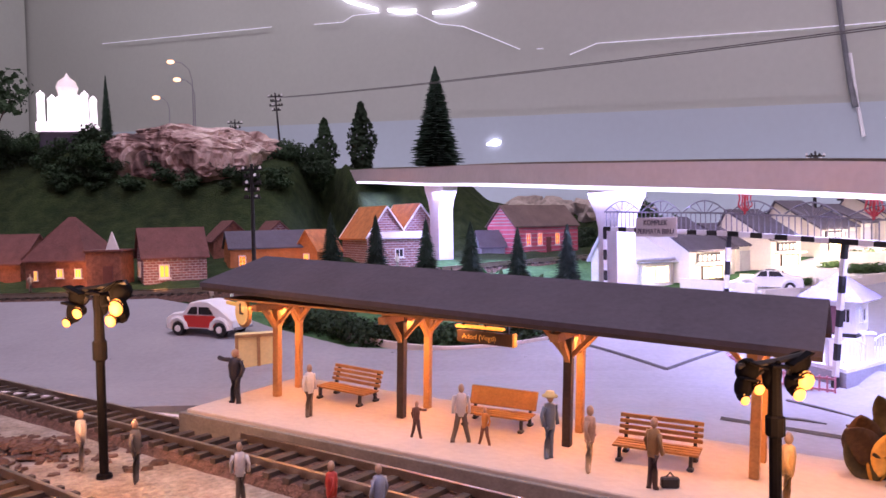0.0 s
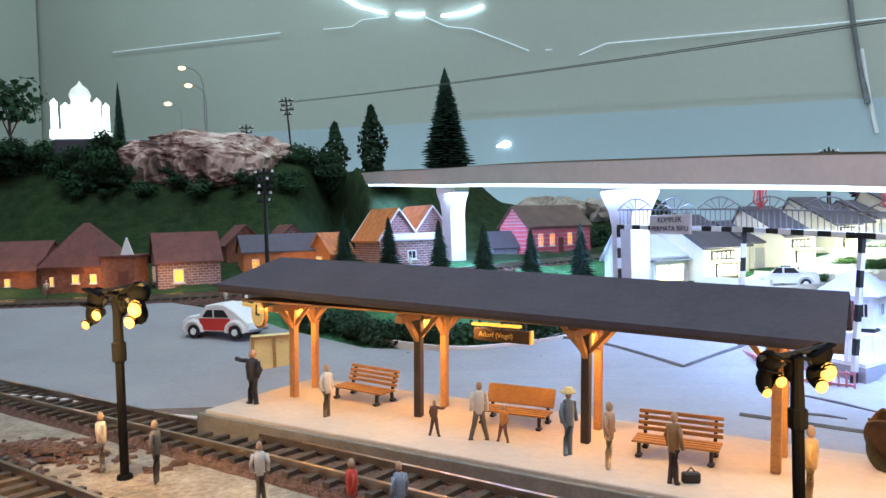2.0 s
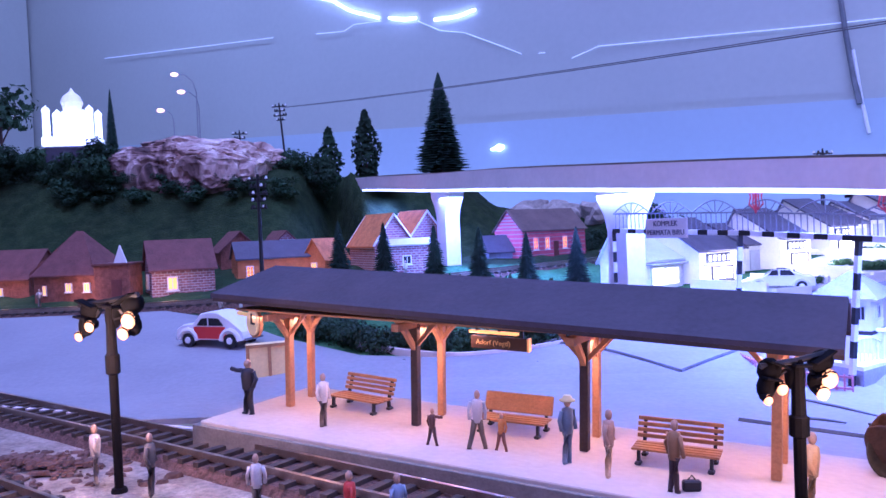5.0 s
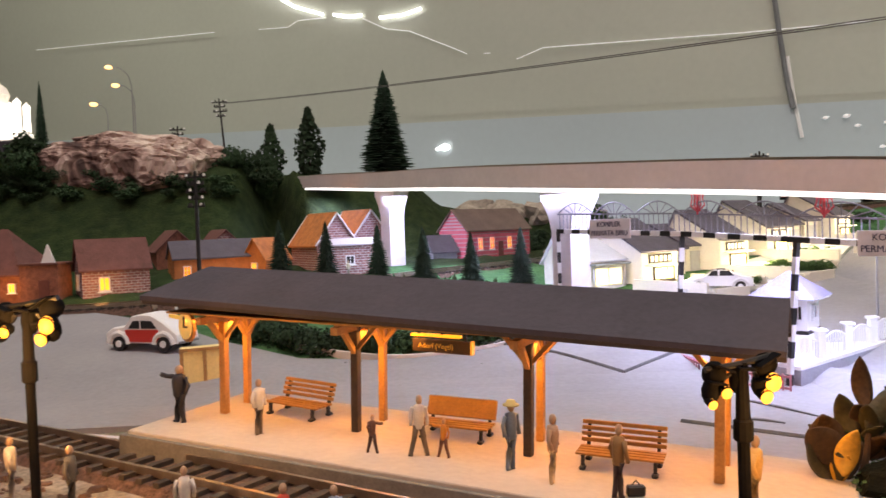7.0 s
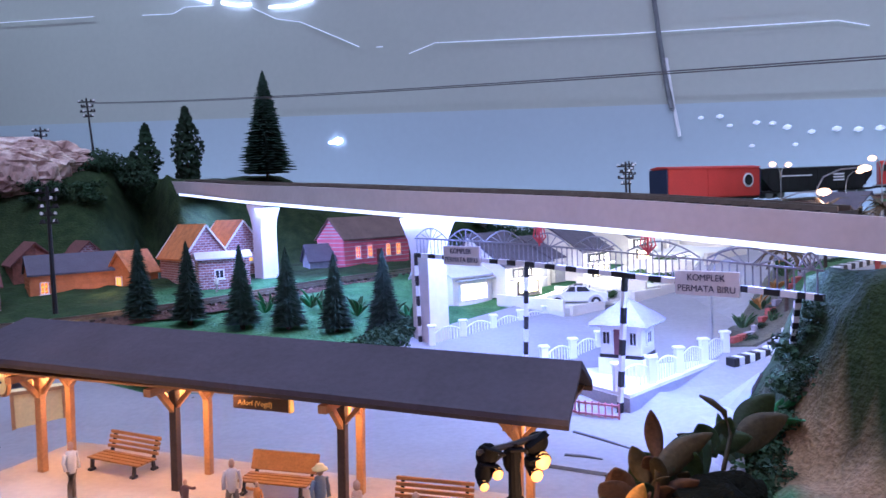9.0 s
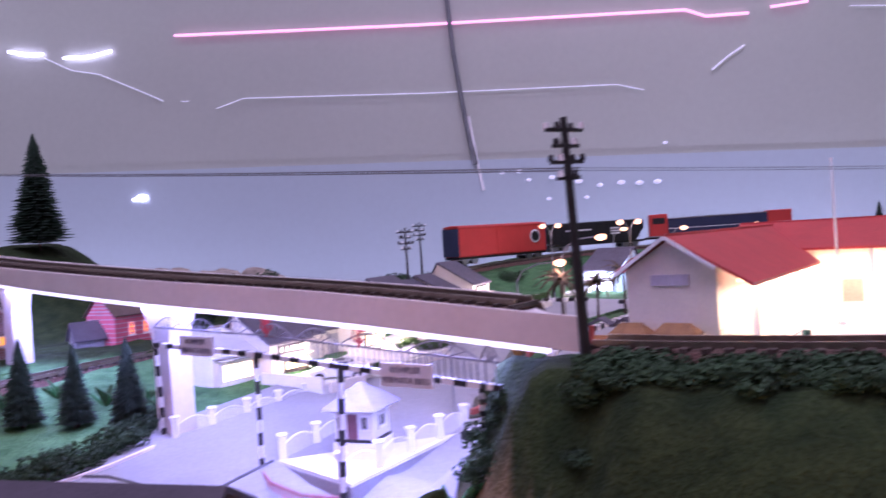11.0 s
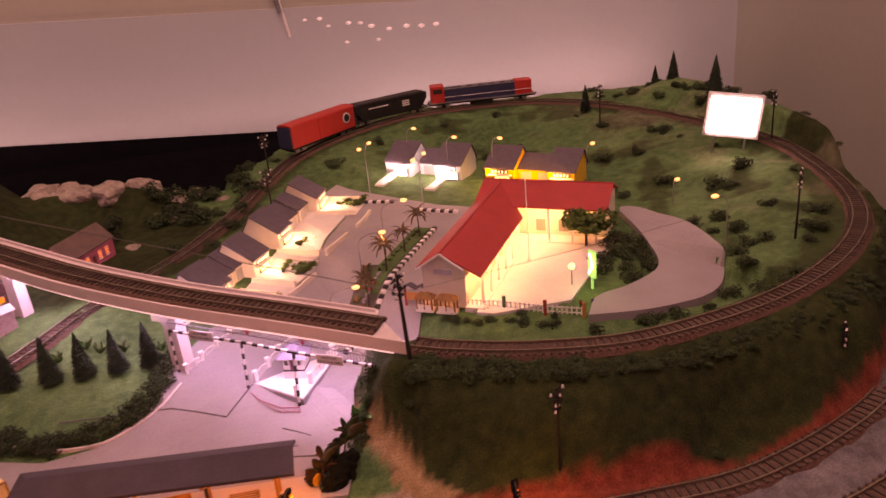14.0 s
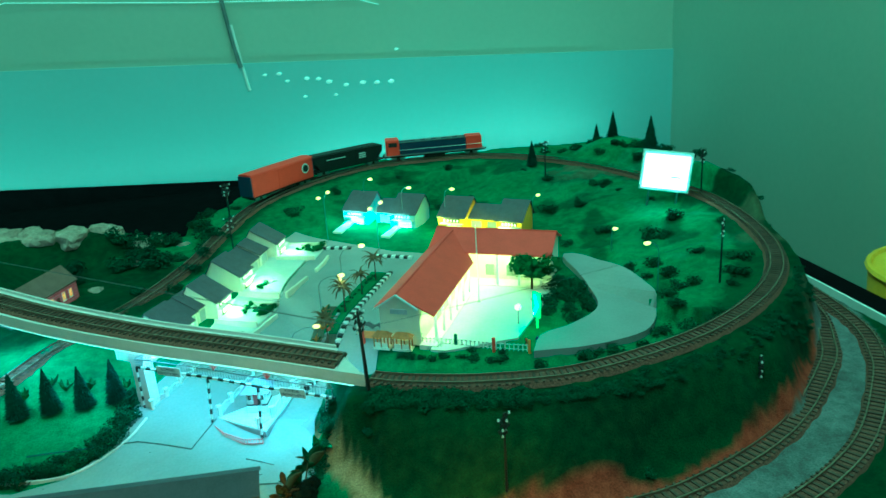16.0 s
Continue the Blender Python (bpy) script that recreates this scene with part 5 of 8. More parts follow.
def telegraph(x, y, h, label="dark telegraph pole with insulator cross-arms", deg=0, lean=0.0, arms=3, z=None, r=0.0011):
    """A pole with cross-arms that carry small insulators."""
    t = thing("telegraph_pole", Matrix.Translation((x, y, land1(x, y) if z is None else z)) @ Matrix.Rotation(lean, 4, "Y") @ Matrix.Rotation(radians(deg), 4, "Z"), label, "telegraph pole", "telegraph poles")
    part("pole", cyled(r * 1.2, r * 0.7, -0.004, h, 7), BLACK, t)
    for i in range(arms + 1):
        zz = h - 0.004 - i * 0.0050
        wd = (1.0, 0.72, 0.9, 0.6, 0.8, 0.7)[i]
        arm = part("cross_arm", boxed(-0.008 * wd, 0.008 * wd, -0.0006, 0.0006, zz - 0.0006, zz + 0.0006), BLACK, t)
        for j, xx in enumerate((-0.0070, -0.0040, 0.0040, 0.0070)):
            part("insulator", cyled(0.0011, 0.0007, zz + 0.0004, zz + 0.0024, 6, Matrix.Translation((xx * wd, 0.0008 * (-1) ** (i + j), 0))), WHITE if (i + j) % 3 == 0 else BLACK, arm)
    return t


telegraph(0.284, 0.281, 0.074, "black telegraph pole at the viaduct's end", 20, radians(-2), 3, z=0.064, r=0.0016)
telegraph(-0.152, 0.905, 0.060, deg=15, lean=radians(-4), z=0.150)
telegraph(-0.197, 0.89, 0.020, deg=15, z=0.160, arms=1)
telegraph(0.346, 0.720, 0.070, deg=10, z=0.046)
telegraph(0.402, 0.868, 0.058, deg=10, z=0.066)
telegraph(0.60, 0.985, 0.040, deg=5, z=0.075, arms=2)
telegraph(0.893, 0.690, 0.062, deg=0)
telegraph(0.700, 0.222, 0.072, deg=35)
telegraph(0.945, 0.420, 0.062, deg=60, z=0.075)
telegraph(0.3325, 0.1620, 0.073, deg=20, z=0.001)
telegraph(0.578, 0.100, 0.055, deg=40, z=0.0, lean=radians(6))
telegraph(-0.083, 0.603, 0.084, deg=-10, arms=4, z=0.024, r=0.0015)
wire = thing("overhead_wire", Matrix(), "thin black overhead wires between the poles", "wire")
for dz in (0.0, 0.0008):
    for A_, B_ in (((-0.152, 0.905, 0.205), (0.286, 0.281, 0.122)), ((0.286, 0.281, 0.122), (0.70, 0.222, 0.112))):
        pts = [Vector(A_).lerp(Vector(B_), u) - Vector((0, 0, dz + 0.003 * 4 * u * (1 - u))) for u in np.linspace(0, 1, 14)]
        part("cable", tube(bmesh.new(), pts, 0.00024 if A_[0] < 0 else 0.00010, 4), mat("thin_wire", (0.10, 0.10, 0.10), 0.5, var=0.1), wire)

# billboard
bb = thing("billboard", Matrix.Translation((0.895, 0.452, land1(0.895, 0.452))) @ Matrix.Rotation(radians(-50), 4, "Z") @ Matrix.Rotation(radians(6.5), 4, "Y"), "glowing white billboard on two posts", "billboard")
bz = 0.085 - bb.matrix_basis.translation.z
part("panel", boxed(-0.0355, 0.0355, -0.003, 0.004, bz - 0.0045, bz + 0.0545, 0.0008), mat("billboard_casing", (0.55, 0.6, 0.62), 0.5), bb)
part("screen", boxed(-0.0315, 0.0315, -0.0040, -0.0028, bz + 0.0, bz + 0.050), SCREEN, bb, "bright white lit face")
part("print_mark", boxed(0.007, 0.022, -0.0046, -0.0041, bz + 0.017, bz + 0.0190), mat("print_grey", (0.25, 0.27, 0.3)), bb, "thin grey printed line")
for x in (-0.02, 0.02):
    part("post", cyled(0.0016, 0.0016, -0.004, bz, 8, Matrix.Translation((x, 0, 0))), METAL, bb)
lamp("billboard_glow", "AREA", bb.matrix_basis @ Matrix.Translation((0, -0.006, bz + 0.025)) @ Matrix.Rotation(math.pi / 2, 4, "X"), 0.10, (0.85, 0.95, 1.0), 0.062, 0.05)

# ---- train standing on the far side of the loop ----
def bogie(parent, x, w=0.0125):
    b = part("bogie", boxed(x - 0.011, x + 0.011, -w * 0.72, w * 0.72, 0.0045, 0.0085, 0.0008), BLACK, parent)
    for xx in (x - 0.0075, x + 0.0075):
        for s in (-1, 1):
            part("wheel", cyled(0.0048, 0.0048, -0.0012, 0.0012, 14, Matrix.Translation((xx, s * 0.0085, 0.0082)) @ Matrix.Rotation(math.pi / 2, 4, "X")), METAL, b)


def coach(name, arc, L, label):
    p, a = arc
    t = thing(name, Matrix.Translation((p[0], p[1], p[2])) @ Matrix.Rotation(a + math.pi, 4, "Z"), label, "train car" if name != "locomotive" else "locomotive")
    bogie(t, -L * 0.36), bogie(t, L * 0.36)
    part("frame", boxed(-L / 2, L / 2, -0.013, 0.013, 0.010, 0.0125, 0.0004), BLACK, t)
    for s in (-1, 1):
        part("coupler", boxed(s * L / 2 - 0.002, s * L / 2 + 0.004, -0.001, 0.001, 0.0095, 0.0118), BLACK, t)
    return t


UPS = np.concatenate([[0], np.cumsum(np.linalg.norm(np.diff(UPPER[:, :2], axis=0), axis=1))])


def along(s):
    i = int(np.searchsorted(UPS, s))
    d = UPPER[i + 5] - UPPER[i - 5]
    return UPPER[i], math.atan2(d[1], d[0])


S0 = UPS[int(np.argmin(np.hypot(UPPER[:, 0] - 0.525, UPPER[:, 1] - 0.943)))]
BL = 0.147
bx = coach("boxcar", along(S0), BL, "red boxcar with a round black and white emblem")
part("body", boxed(-BL / 2 + 0.001, BL / 2 - 0.001, -0.0145, 0.0145, 0.0125, 0.047, 0.0012), BOXRED, bx)
part("roof", profile(bmesh.new(), [(-0.0152, 0.047), (0.0152, 0.047), (0.013, 0.0485), (0, 0.0500), (-0.013, 0.0485)], -BL / 2, BL / 2), BOXRED, bx, m=Matrix.Rotation(math.pi / 2, 4, "Z"))
for s in (-1, 1):
    part("end_panel", boxed(s * BL / 2 - 0.0012, s * BL / 2 + 0.0006, -0.0140, 0.0140, 0.0135, 0.046), NAVY, bx, "dark blue end panel")
    d_ = part("sliding_door", boxed(-0.013, 0.013, s * 0.0145 - 0.0007, s * 0.0145 + 0.0007, 0.0140, 0.045, 0.0002), BOXRED, bx)
    part("door_rail", boxed(-0.026, 0.026, s * 0.0150 - 0.0004, s * 0.0150 + 0.0004, 0.0448, 0.0458), BOXRED, d_)
    part("emblem", cyled(0.0085, 0.0085, -0.0004, 0.0004, 24, Matrix.Translation((0.052, s * 0.0149, 0.032)) @ Matrix.Rotation(math.pi / 2, 4, "X")), WHITE, bx, "white emblem ring")
    part("emblem_centre", cyled(0.0062, 0.0062, -0.0004, 0.0004, 24, Matrix.Translation((0.052, s * 0.0155, 0.032)) @ Matrix.Rotation(math.pi / 2, 4, "X")), BLACK, bx, "black emblem centre")
hp = coach("hopper_wagon", along(S0 - 0.153), 0.145, "black hopper wagon with white lettering bars")
part("body", profile(bmesh.new(), [(-0.071, 0.038), (0.071, 0.038), (0.071, 0.028), (0.058, 0.0125), (-0.058, 0.0125), (-0.071, 0.028)], -0.0140, 0.0140), BLACK, hp)
part("load", boxed(-0.066, 0.066, -0.012, 0.012, 0.0375, 0.040, 0.001), mat("coal", (0.02, 0.02, 0.02), 0.6, var=0.6, scale=400, bump=1.0), hp)
for s in (-1, 1):
    for x in np.arange(-0.0625, 0.063, 0.0125):
        part("rib", boxed(x - 0.0005, x + 0.0005, s * 0.0140 - 0.0006, s * 0.0140 + 0.0006, 0.016, 0.038), BLACK, hp)
    for k in range(3):
        part("lettering_bar", boxed(0.020, 0.034, s * 0.0148 - 0.0002, s * 0.0148 + 0.0002, 0.022 + k * 0.0035, 0.024 + k * 0.0035), WHITE, hp, "white lettering bars")
    part("lettering_bar", boxed(-0.046, -0.008, s * 0.0148 - 0.0002, s * 0.0148 + 0.0002, 0.029, 0.0305), WHITE, hp)
LL = 0.192
lc = coach("locomotive", along(S0 - 0.327), LL, "dark blue and red diesel locomotive")
part("hood", boxed(-LL / 2 + 0.030, LL / 2 - 0.014, -0.0105, 0.0105, 0.0125, 0.036, 0.0012), NAVY, lc)
part("cab", boxed(-LL / 2 + 0.006, -LL / 2 + 0.030, -0.0140, 0.0140, 0.0125, 0.043, 0.0014), BOXRED, lc, "red driver's cab")
part("cab_window", boxed(-LL / 2 + 0.010, -LL / 2 + 0.026, -0.0144, 0.0144, 0.030, 0.038), BLACK, lc)
part("rear_hood", boxed(LL / 2 - 0.036, LL / 2 - 0.006, -0.0118, 0.0118, 0.0125, 0.0385, 0.0012), BOXRED, lc, "red rear hood")
part("walkway", boxed(-LL / 2 + 0.002, LL / 2 - 0.002, -0.0145, 0.0145, 0.0125, 0.0142), METAL, lc)
part("fuel_tank", boxed(-0.02, 0.02, -0.010, 0.010, 0.0035, 0.010, 0.001), BLACK, lc)
for s in (-1, 1):
    part("handrail", tube(bmesh.new(), [(-LL / 2 + 0.03, s * 0.014, 0.023), (LL / 2 - 0.004, s * 0.014, 0.023)], 0.0004, 4), WHITE, lc)
    part("roof_line", boxed(-LL / 2 + 0.03, LL / 2 - 0.036, s * 0.0100 - 0.0008, s * 0.0100 + 0.0008, 0.0357, 0.0370), METAL, lc)
for x in np.arange(-0.03, 0.06, 0.02):
    part("roof_fan", cyled(0.0055, 0.0055, 0.036, 0.0375, 12, Matrix.Translation((x, 0, 0))), METAL, lc)

# ---- planting ----
conifer(0.018, 0.940, 0.122, 0.119, 1.55, SLIMCONES[0], "tall dark fir tree behind the viaduct")
for i, (x, y, z, h, w) in enumerate(((-0.076, 0.985, 0.120, 0.088, 1.05), (-0.121, 0.985, 0.120, 0.071, 1.1), (-0.135, 0.978, 0.120, 0.040, 1.3))):
    columnar(x, y, z, h, w, 40 + i, "slender dark green tree on the hill")
for i, (x, y) in enumerate(((-0.020, 0.572), (0.012, 0.560), (0.046, 0.544), (0.074, 0.534), (0.102, 0.524), (0.130, 0.514))):
    conifer(x, y, land1(x, y), (0.052, 0.051, 0.050, 0.049, 0.046, 0.049)[i], 1.22, None, "small dark fir tree behind the station hedge", group="firs behind the hedge")
for i in range(22):
    x, y = 1.04 + random.uniform(-0.05, 0.045), 0.64 + random.uniform(-0.13, 0.13)
    shrub(x, y, land1(x, y), random.uniform(0.007, 0.013), 0.8, "grey-green shrub on the far hill", "shrubs on the far hill")
for x, y, h in ((1.075, 0.740, 0.040), (1.058, 0.686, 0.046), (1.030, 0.580, 0.062), (0.987, 0.503, 0.042), (0.921, 0.752, 0.046)):
    conifer(x, y, land1(x, y), h, 1.2, None, "grey-green fir on the far hill", group="firs on the far hill")
conifer(-0.3165, 0.842, 0.140, 0.084, 0.60, SLIMCONES[1], "dark slim cypress beside the white palace")
broadleaf(0.572, 0.385, 0.038, 0.042, 0.026, "round green tree in the school courtyard", tall=0.7, leaves=1100, material=BUSH[0].materials[0])
broadleaf(-0.43, 0.83, 0.13, 0.10, 0.030, "dark spreading tree beside the white palace")
random.seed(5)
for i in range(26):
    k = random.randrange(int(len(LOOP) * 0.08), int(len(LOOP) * 0.97))
    nn = sideways(LOOP)[0][k]
    off = random.choice((1, -1)) * random.uniform(0.028, 0.085)
    x, y = LOOP[k, 0] + nn[0] * off, LOOP[k, 1] + nn[1] * off
    if y < 0.30 and off < 0:
        off = abs(off)
    shrub(x, y, land1(x, y), random.uniform(0.006, 0.014), random.uniform(0.5, 0.8))
for x, y, r in ((0.80, 0.40, 0.016), (0.78, 0.46, 0.012), (0.86, 0.40, 0.014), (0.74, 0.70, 0.013), (0.66, 0.80, 0.012), (0.70, 0.74, 0.010), (0.60, 0.90, 0.012), (0.81, 0.60, 0.013), (0.84, 0.56, 0.010), (0.50, 0.86, 0.012),
                (0.30, 0.76, 0.013), (0.26, 0.72, 0.011), (0.22, 0.74, 0.012), (0.33, 0.80, 0.015), (0.27, 0.83, 0.022), (0.23, 0.85, 0.02), (0.70, 0.29, 0.012), (0.69, 0.25, 0.010), (0.72, 0.33, 0.012), (0.45, 0.245, 0.008)):
    shrub(x, y, land1(x, y), r)
random.seed(9)
hedge = [Vector((-0.035, 0.505, 0)), Vector((0.01, 0.462, 0)), Vector((0.048, 0.447, 0)), Vector((0.085, 0.447, 0)), Vector((0.118, 0.470, 0)), Vector((0.146, 0.512, 0))]
for p, q in zip(hedge, hedge[1:]):
    n = int((q - p).length / 0.0055)
    for i in range(n):
        c = p.lerp(q, (i + 0.5) / n)
        shrub(c.x + random.uniform(-0.003, 0.003), c.y + (random.uniform(-0.013, -0.007) if i % 2 else random.uniform(-0.003, 0.012)), land1(c.x, c.y), random.uniform(0.008, 0.011), 0.9, "dark green hedge bush beside the station road", "station hedge")

for name_, label_, pts_ in (("kerb", "thin pale kerb along the station hedge", [(-0.040, 0.510), (-0.013, 0.486), (0.006, 0.464), (0.028, 0.443), (0.062, 0.428), (0.090, 0.432), (0.119, 0.446), (0.144, 0.468)]),
                            ("kerb", "thin pale kerb between the road and the track", [(-0.52, 0.505), (-0.34, 0.425), (-0.20, 0.394), (-0.111, 0.367), (-0.074, 0.354), (-0.041, 0.337), (-0.015, 0.327)])):
    line_ = smooth_line(pts_, 0.008)
    line_ = np.column_stack([line_, land(line_[:, 0], line_[:, 1]) + 0.0022])
    tagged(new(name_, mesh_of(name_, sweep(bmesh.new(), line_, [(-0.0009, -0.003), (-0.0008, 0.0012), (0.0008, 0.0014), (0.0010, -0.003)]), CONCRETE)), label_, "kerb", kind="structure")
random.seed(12)
for i in range(17):
    x, y = random.uniform(0.60, 0.93), random.uniform(0.28, 0.88)
    near = min(math.hypot(x - q[0], y - q[1]) for q in LOOP[::4])
    if not inside(LOOPPOLY, np.array([x]), np.array([y]))[0] or near < 0.022 or (x < 0.72 and y < 0.70) or math.hypot(x - 0.895, y - 0.452) < 0.03:
        continue
    c = random.randrange(1, 4)
    for k in range(c):
        xx, yy = x + random.uniform(-0.012, 0.012), y + random.uniform(-0.012, 0.012)
        shrub(xx, yy, land1(xx, yy), random.uniform(0.005, 0.012), random.uniform(0.5, 0.8))
for i, (x, y) in enumerate(((0.694, 0.338), (0.684, 0.306), (0.676, 0.258), (0.704, 0.296), (0.64, 0.245), (0.621, 0.216), (0.621, 0.224), (0.613, 0.176), (0.587, 0.176), (0.629, 0.174), (0.73, 0.232), (0.703, 0.207), (0.495, 0.225), (0.508, 0.222), (0.522, 0.216), (0.553, 0.206), (0.586, 0.211))):
    shrub(x, y, land1(x, y), (0.011, 0.008, 0.010, 0.007)[i % 4], 0.7, "dark green bush along the outer edge of the driveway", "bushes along the driveway")
for i, (x, y, r) in enumerate(((0.150, 0.975, 0.030), (0.195, 0.945, 0.026), (0.235, 0.935, 0.024), (0.275, 0.925, 0.022), (0.115, 0.99, 0.026), (0.31, 0.955, 0.018), (0.255, 0.86, 0.014), (0.185, 0.80, 0.012), (0.335, 0.90, 0.012))):
    stone(x, y, land1(x, y) - 0.004, r, i + 20, "pale plaster rock on the crest behind the track", "rocks on the crest", DARKROCK)
for i in range(26):
    u = random.random()
    x, y = 0.12 + 0.26 * u + random.uniform(-0.02, 0.02), 0.84 + 0.05 * u + random.uniform(-0.05, 0.06)
    shrub(x, y, land1(x, y), random.uniform(0.009, 0.020), 0.8, "dark scrub behind the railway track", "scrub behind the track")


# ---- station platform ----
PM = Matrix.Translation((0.1548, 0.2646, 0)) @ Matrix.Rotation(radians(-24.8), 4, "Z") @ Matrix.Rotation(math.atan(0.036), 4, "Y")


def on_platform(x, y, deg=0, z=0.0):
    return PM @ Matrix.Translation((x, y, z)) @ Matrix.Rotation(radians(deg), 4, "Z")


PAVE = mat("platform_paving", (0.49, 0.43, 0.37), 0.85, var=0.10, scale=50, bump=0.15)
pl = thing("platform", PM, "pale paved station platform with a grey edge", "platform")
part("paving", boxed(-0.168, 0.030, -0.0255, 0.030, -0.0085, 0.0, 0.0003), PAVE, pl)
part("edge_wall", boxed(-0.1686, 0.0306, -0.0272, -0.0256, -0.0100, -0.0010, 0.0002), mat("platform_edge_stone", (0.20, 0.19, 0.17), 0.85, var=0.25, scale=150), pl, "dark stone edging")
part("edge_wall", boxed(-0.1698, -0.1681, -0.0272, 0.030, -0.0100, -0.0010, 0.0002), mat("platform_edge_stone", (0.20, 0.19, 0.17)), pl)

cn = thing("platform_canopy", PM, "timber platform canopy with a dark felt roof", "canopy")
EX0, EX1 = -0.178, 0.0148
bm = bmesh.new()
ridge_a, ridge_b = Vector((-0.166, 0.009, 0.0462)), Vector((EX1, 0.009, 0.0432))
f0, f1, b0, b1 = Vector((EX0, -0.0105, 0.0376)), Vector((EX1, -0.0105, 0.0335)), Vector((EX0, 0.0285, 0.0376)), Vector((EX1, 0.0285, 0.0338))
thk = Vector((0, 0, 0.0017))
for poly in ((ridge_a, f0, f1, ridge_b), (ridge_b, b1, b0, ridge_a), (ridge_a, b0, f0)):
    top = [bm.verts.new(v + thk) for v in poly]
    low = [bm.verts.new(v) for v in poly]
    bm.faces.new(top), bm.faces.new(low[::-1])
    for i in range(len(poly)):
        j = (i + 1) % len(poly)
        bm.faces.new((low[i], low[j], top[j], top[i]))
bmesh.ops.recalc_face_normals(bm, faces=bm.faces[:])
cr = part("roof", bm, DARKROOF, cn, "dark grey felt roof")
for y in (-0.0100, 0.0280):
    part("fascia", beam(bmesh.new(), (EX0 + 0.001, y, 0.0372), (EX1, y, 0.0333), 0.0011), DARKSHADETIMBER, cr, "dark fascia board")
part("ceiling_board", boxed(EX0 + 0.010, EX1 - 0.002, -0.009, 0.027, 0.0338, 0.0344), TIMBER, cr)
for x, xb in ((-0.1545, -0.157), (-0.1035, -0.1025), (-0.0488, -0.0502), (0.0, 0.0)):
    for y in (0.0025, 0.0168):
        front = y < 0.01
        w = 0.0012 if front else 0.0011
        xx = x if front else xb
        # shade on the middle front posts is painted in as darker timber
        p = part("post", boxed(xx - w, xx + w, y - w, y + w, 0, 0.0336, 0.0002), DARKSHADETIMBER if front and -0.12 < x < -0.01 else TIMBER, cn, "front post with its shade painted in" if front and -0.12 < x < -0.01 else "")
        s = -1 if front else 1
        bm = bmesh.new()
        beam(bm, (xx, y, 0.0235), (xx, y + s * 0.0085, 0.0332), 0.0015)
        beam(bm, (xx, y, 0.0245), (xx + 0.008, y, 0.0332), 0.0012)
        beam(bm, (xx, y, 0.0245), (xx - 0.008, y, 0.0332), 0.0012)
        beam(bm, (xx, y, 0.0235), (xx, 0.0095, 0.0332), 0.0015)
        part("brace", bm, TIMBER, p)
    part("cross_beam", boxed(x - 0.0012, x + 0.0012, -0.009, 0.027, 0.0308, 0.0330), TIMBER, cn)
for x in (-0.160, -0.105, -0.050, 0.0):
    lamp("canopy_lamp", "AREA", PM @ Matrix.Translation((x + 0.004, 0.006, 0.0300)), 0.016, (1.0, 0.46, 0.11), 0.035, 0.008)
hs = thing("hanging_sign", on_platform(-0.0772, 0.0078, 0, 0.0010), "dark hanging station name sign under a lit yellow rail", "sign")
part("board", boxed(-0.0093, 0.0093, -0.0008, 0.0008, 0.0240, 0.0278, 0.0002), mat("sign_brown", (0.045, 0.020, 0.012), 0.6), hs)
# rail, end cap and lettering glow to carry the canopy's lamplight
part("lit_edge", boxed(-0.0098, 0.0060, -0.0010, 0.0010, 0.0286, 0.0293), WARM, hs, "yellow rail over the board with lamplight painted as glow")
part("end_cap", boxed(0.0093, 0.0099, -0.0010, 0.0010, 0.0240, 0.0280), mat("sign_yellow", (0.70, 0.42, 0.08), 0.5, var=0.05, glow=0.12), hs)
for x in (-0.0075, 0.0, 0.0075):
    part("hanger", boxed(x - 0.0003, x + 0.0003, -0.0004, 0.0004, 0.0276, 0.0345), BLACK, hs)


def lettering(text, size, m, material, parent, name="lettering", label=""):
    cu = bpy.data.curves.new(name, "FONT")
    cu.body, cu.size, cu.align_x, cu.align_y, cu.extrude = text, size, "CENTER", "CENTER", size * 0.02
    tmp = bpy.data.objects.new(name, cu)
    me = bpy.data.meshes.new_from_object(tmp)
    me.materials.clear()
    me.materials.append(material)
    bpy.data.objects.remove(tmp)
    ob = new(name, me)
    ob.matrix_basis, ob.parent = m, parent
    if label:
        ob["label"] = label
    return ob


FACE = Matrix.Rotation(math.pi / 2, 4, "X")
lettering("Adorf (Vogtl)", 0.0021, Matrix.Translation((-0.0016, -0.0012, 0.0260)) @ FACE, mat("sign_yellow", (0.70, 0.42, 0.08), 0.5, var=0.05, glow=0.12), hs, label="yellow lettering")

ck = thing("station_clock", on_platform(-0.1720, 0.004, -20), "round cream station clock on a bracket", "clock")
# clock face and bracket glow in place of lamplight falling on them
part("face", cyled(0.0046, 0.0046, -0.0008, 0.0008, 24, Matrix.Translation((0, 0, 0.0278)) @ FACE), mat("clock_cream", (0.85, 0.60, 0.22), 0.5, var=0.08, glow=0.25), ck)
part("rim", cyled(0.0052, 0.0052, -0.0006, 0.0006, 24, Matrix.Translation((0, 0.0003, 0.0275)) @ FACE), TIMBER, ck, "brown rim")
part("clock_hand", boxed(-0.0003, 0.0003, -0.0013, -0.0009, 0.0275, 0.0310), BLACK, ck)
part("clock_hand", boxed(-0.0003, 0.0022, -0.0013, -0.0009, 0.0272, 0.0278), BLACK, ck)
part("bracket", boxed(-0.016, 0.018, 0.0010, 0.0020, 0.0290, 0.0302), mat("lit_bracket", (0.9, 0.55, 0.10), 0.5, var=0.1, glow=0.25), ck, "yellow bracket bar with lamplight painted as glow")
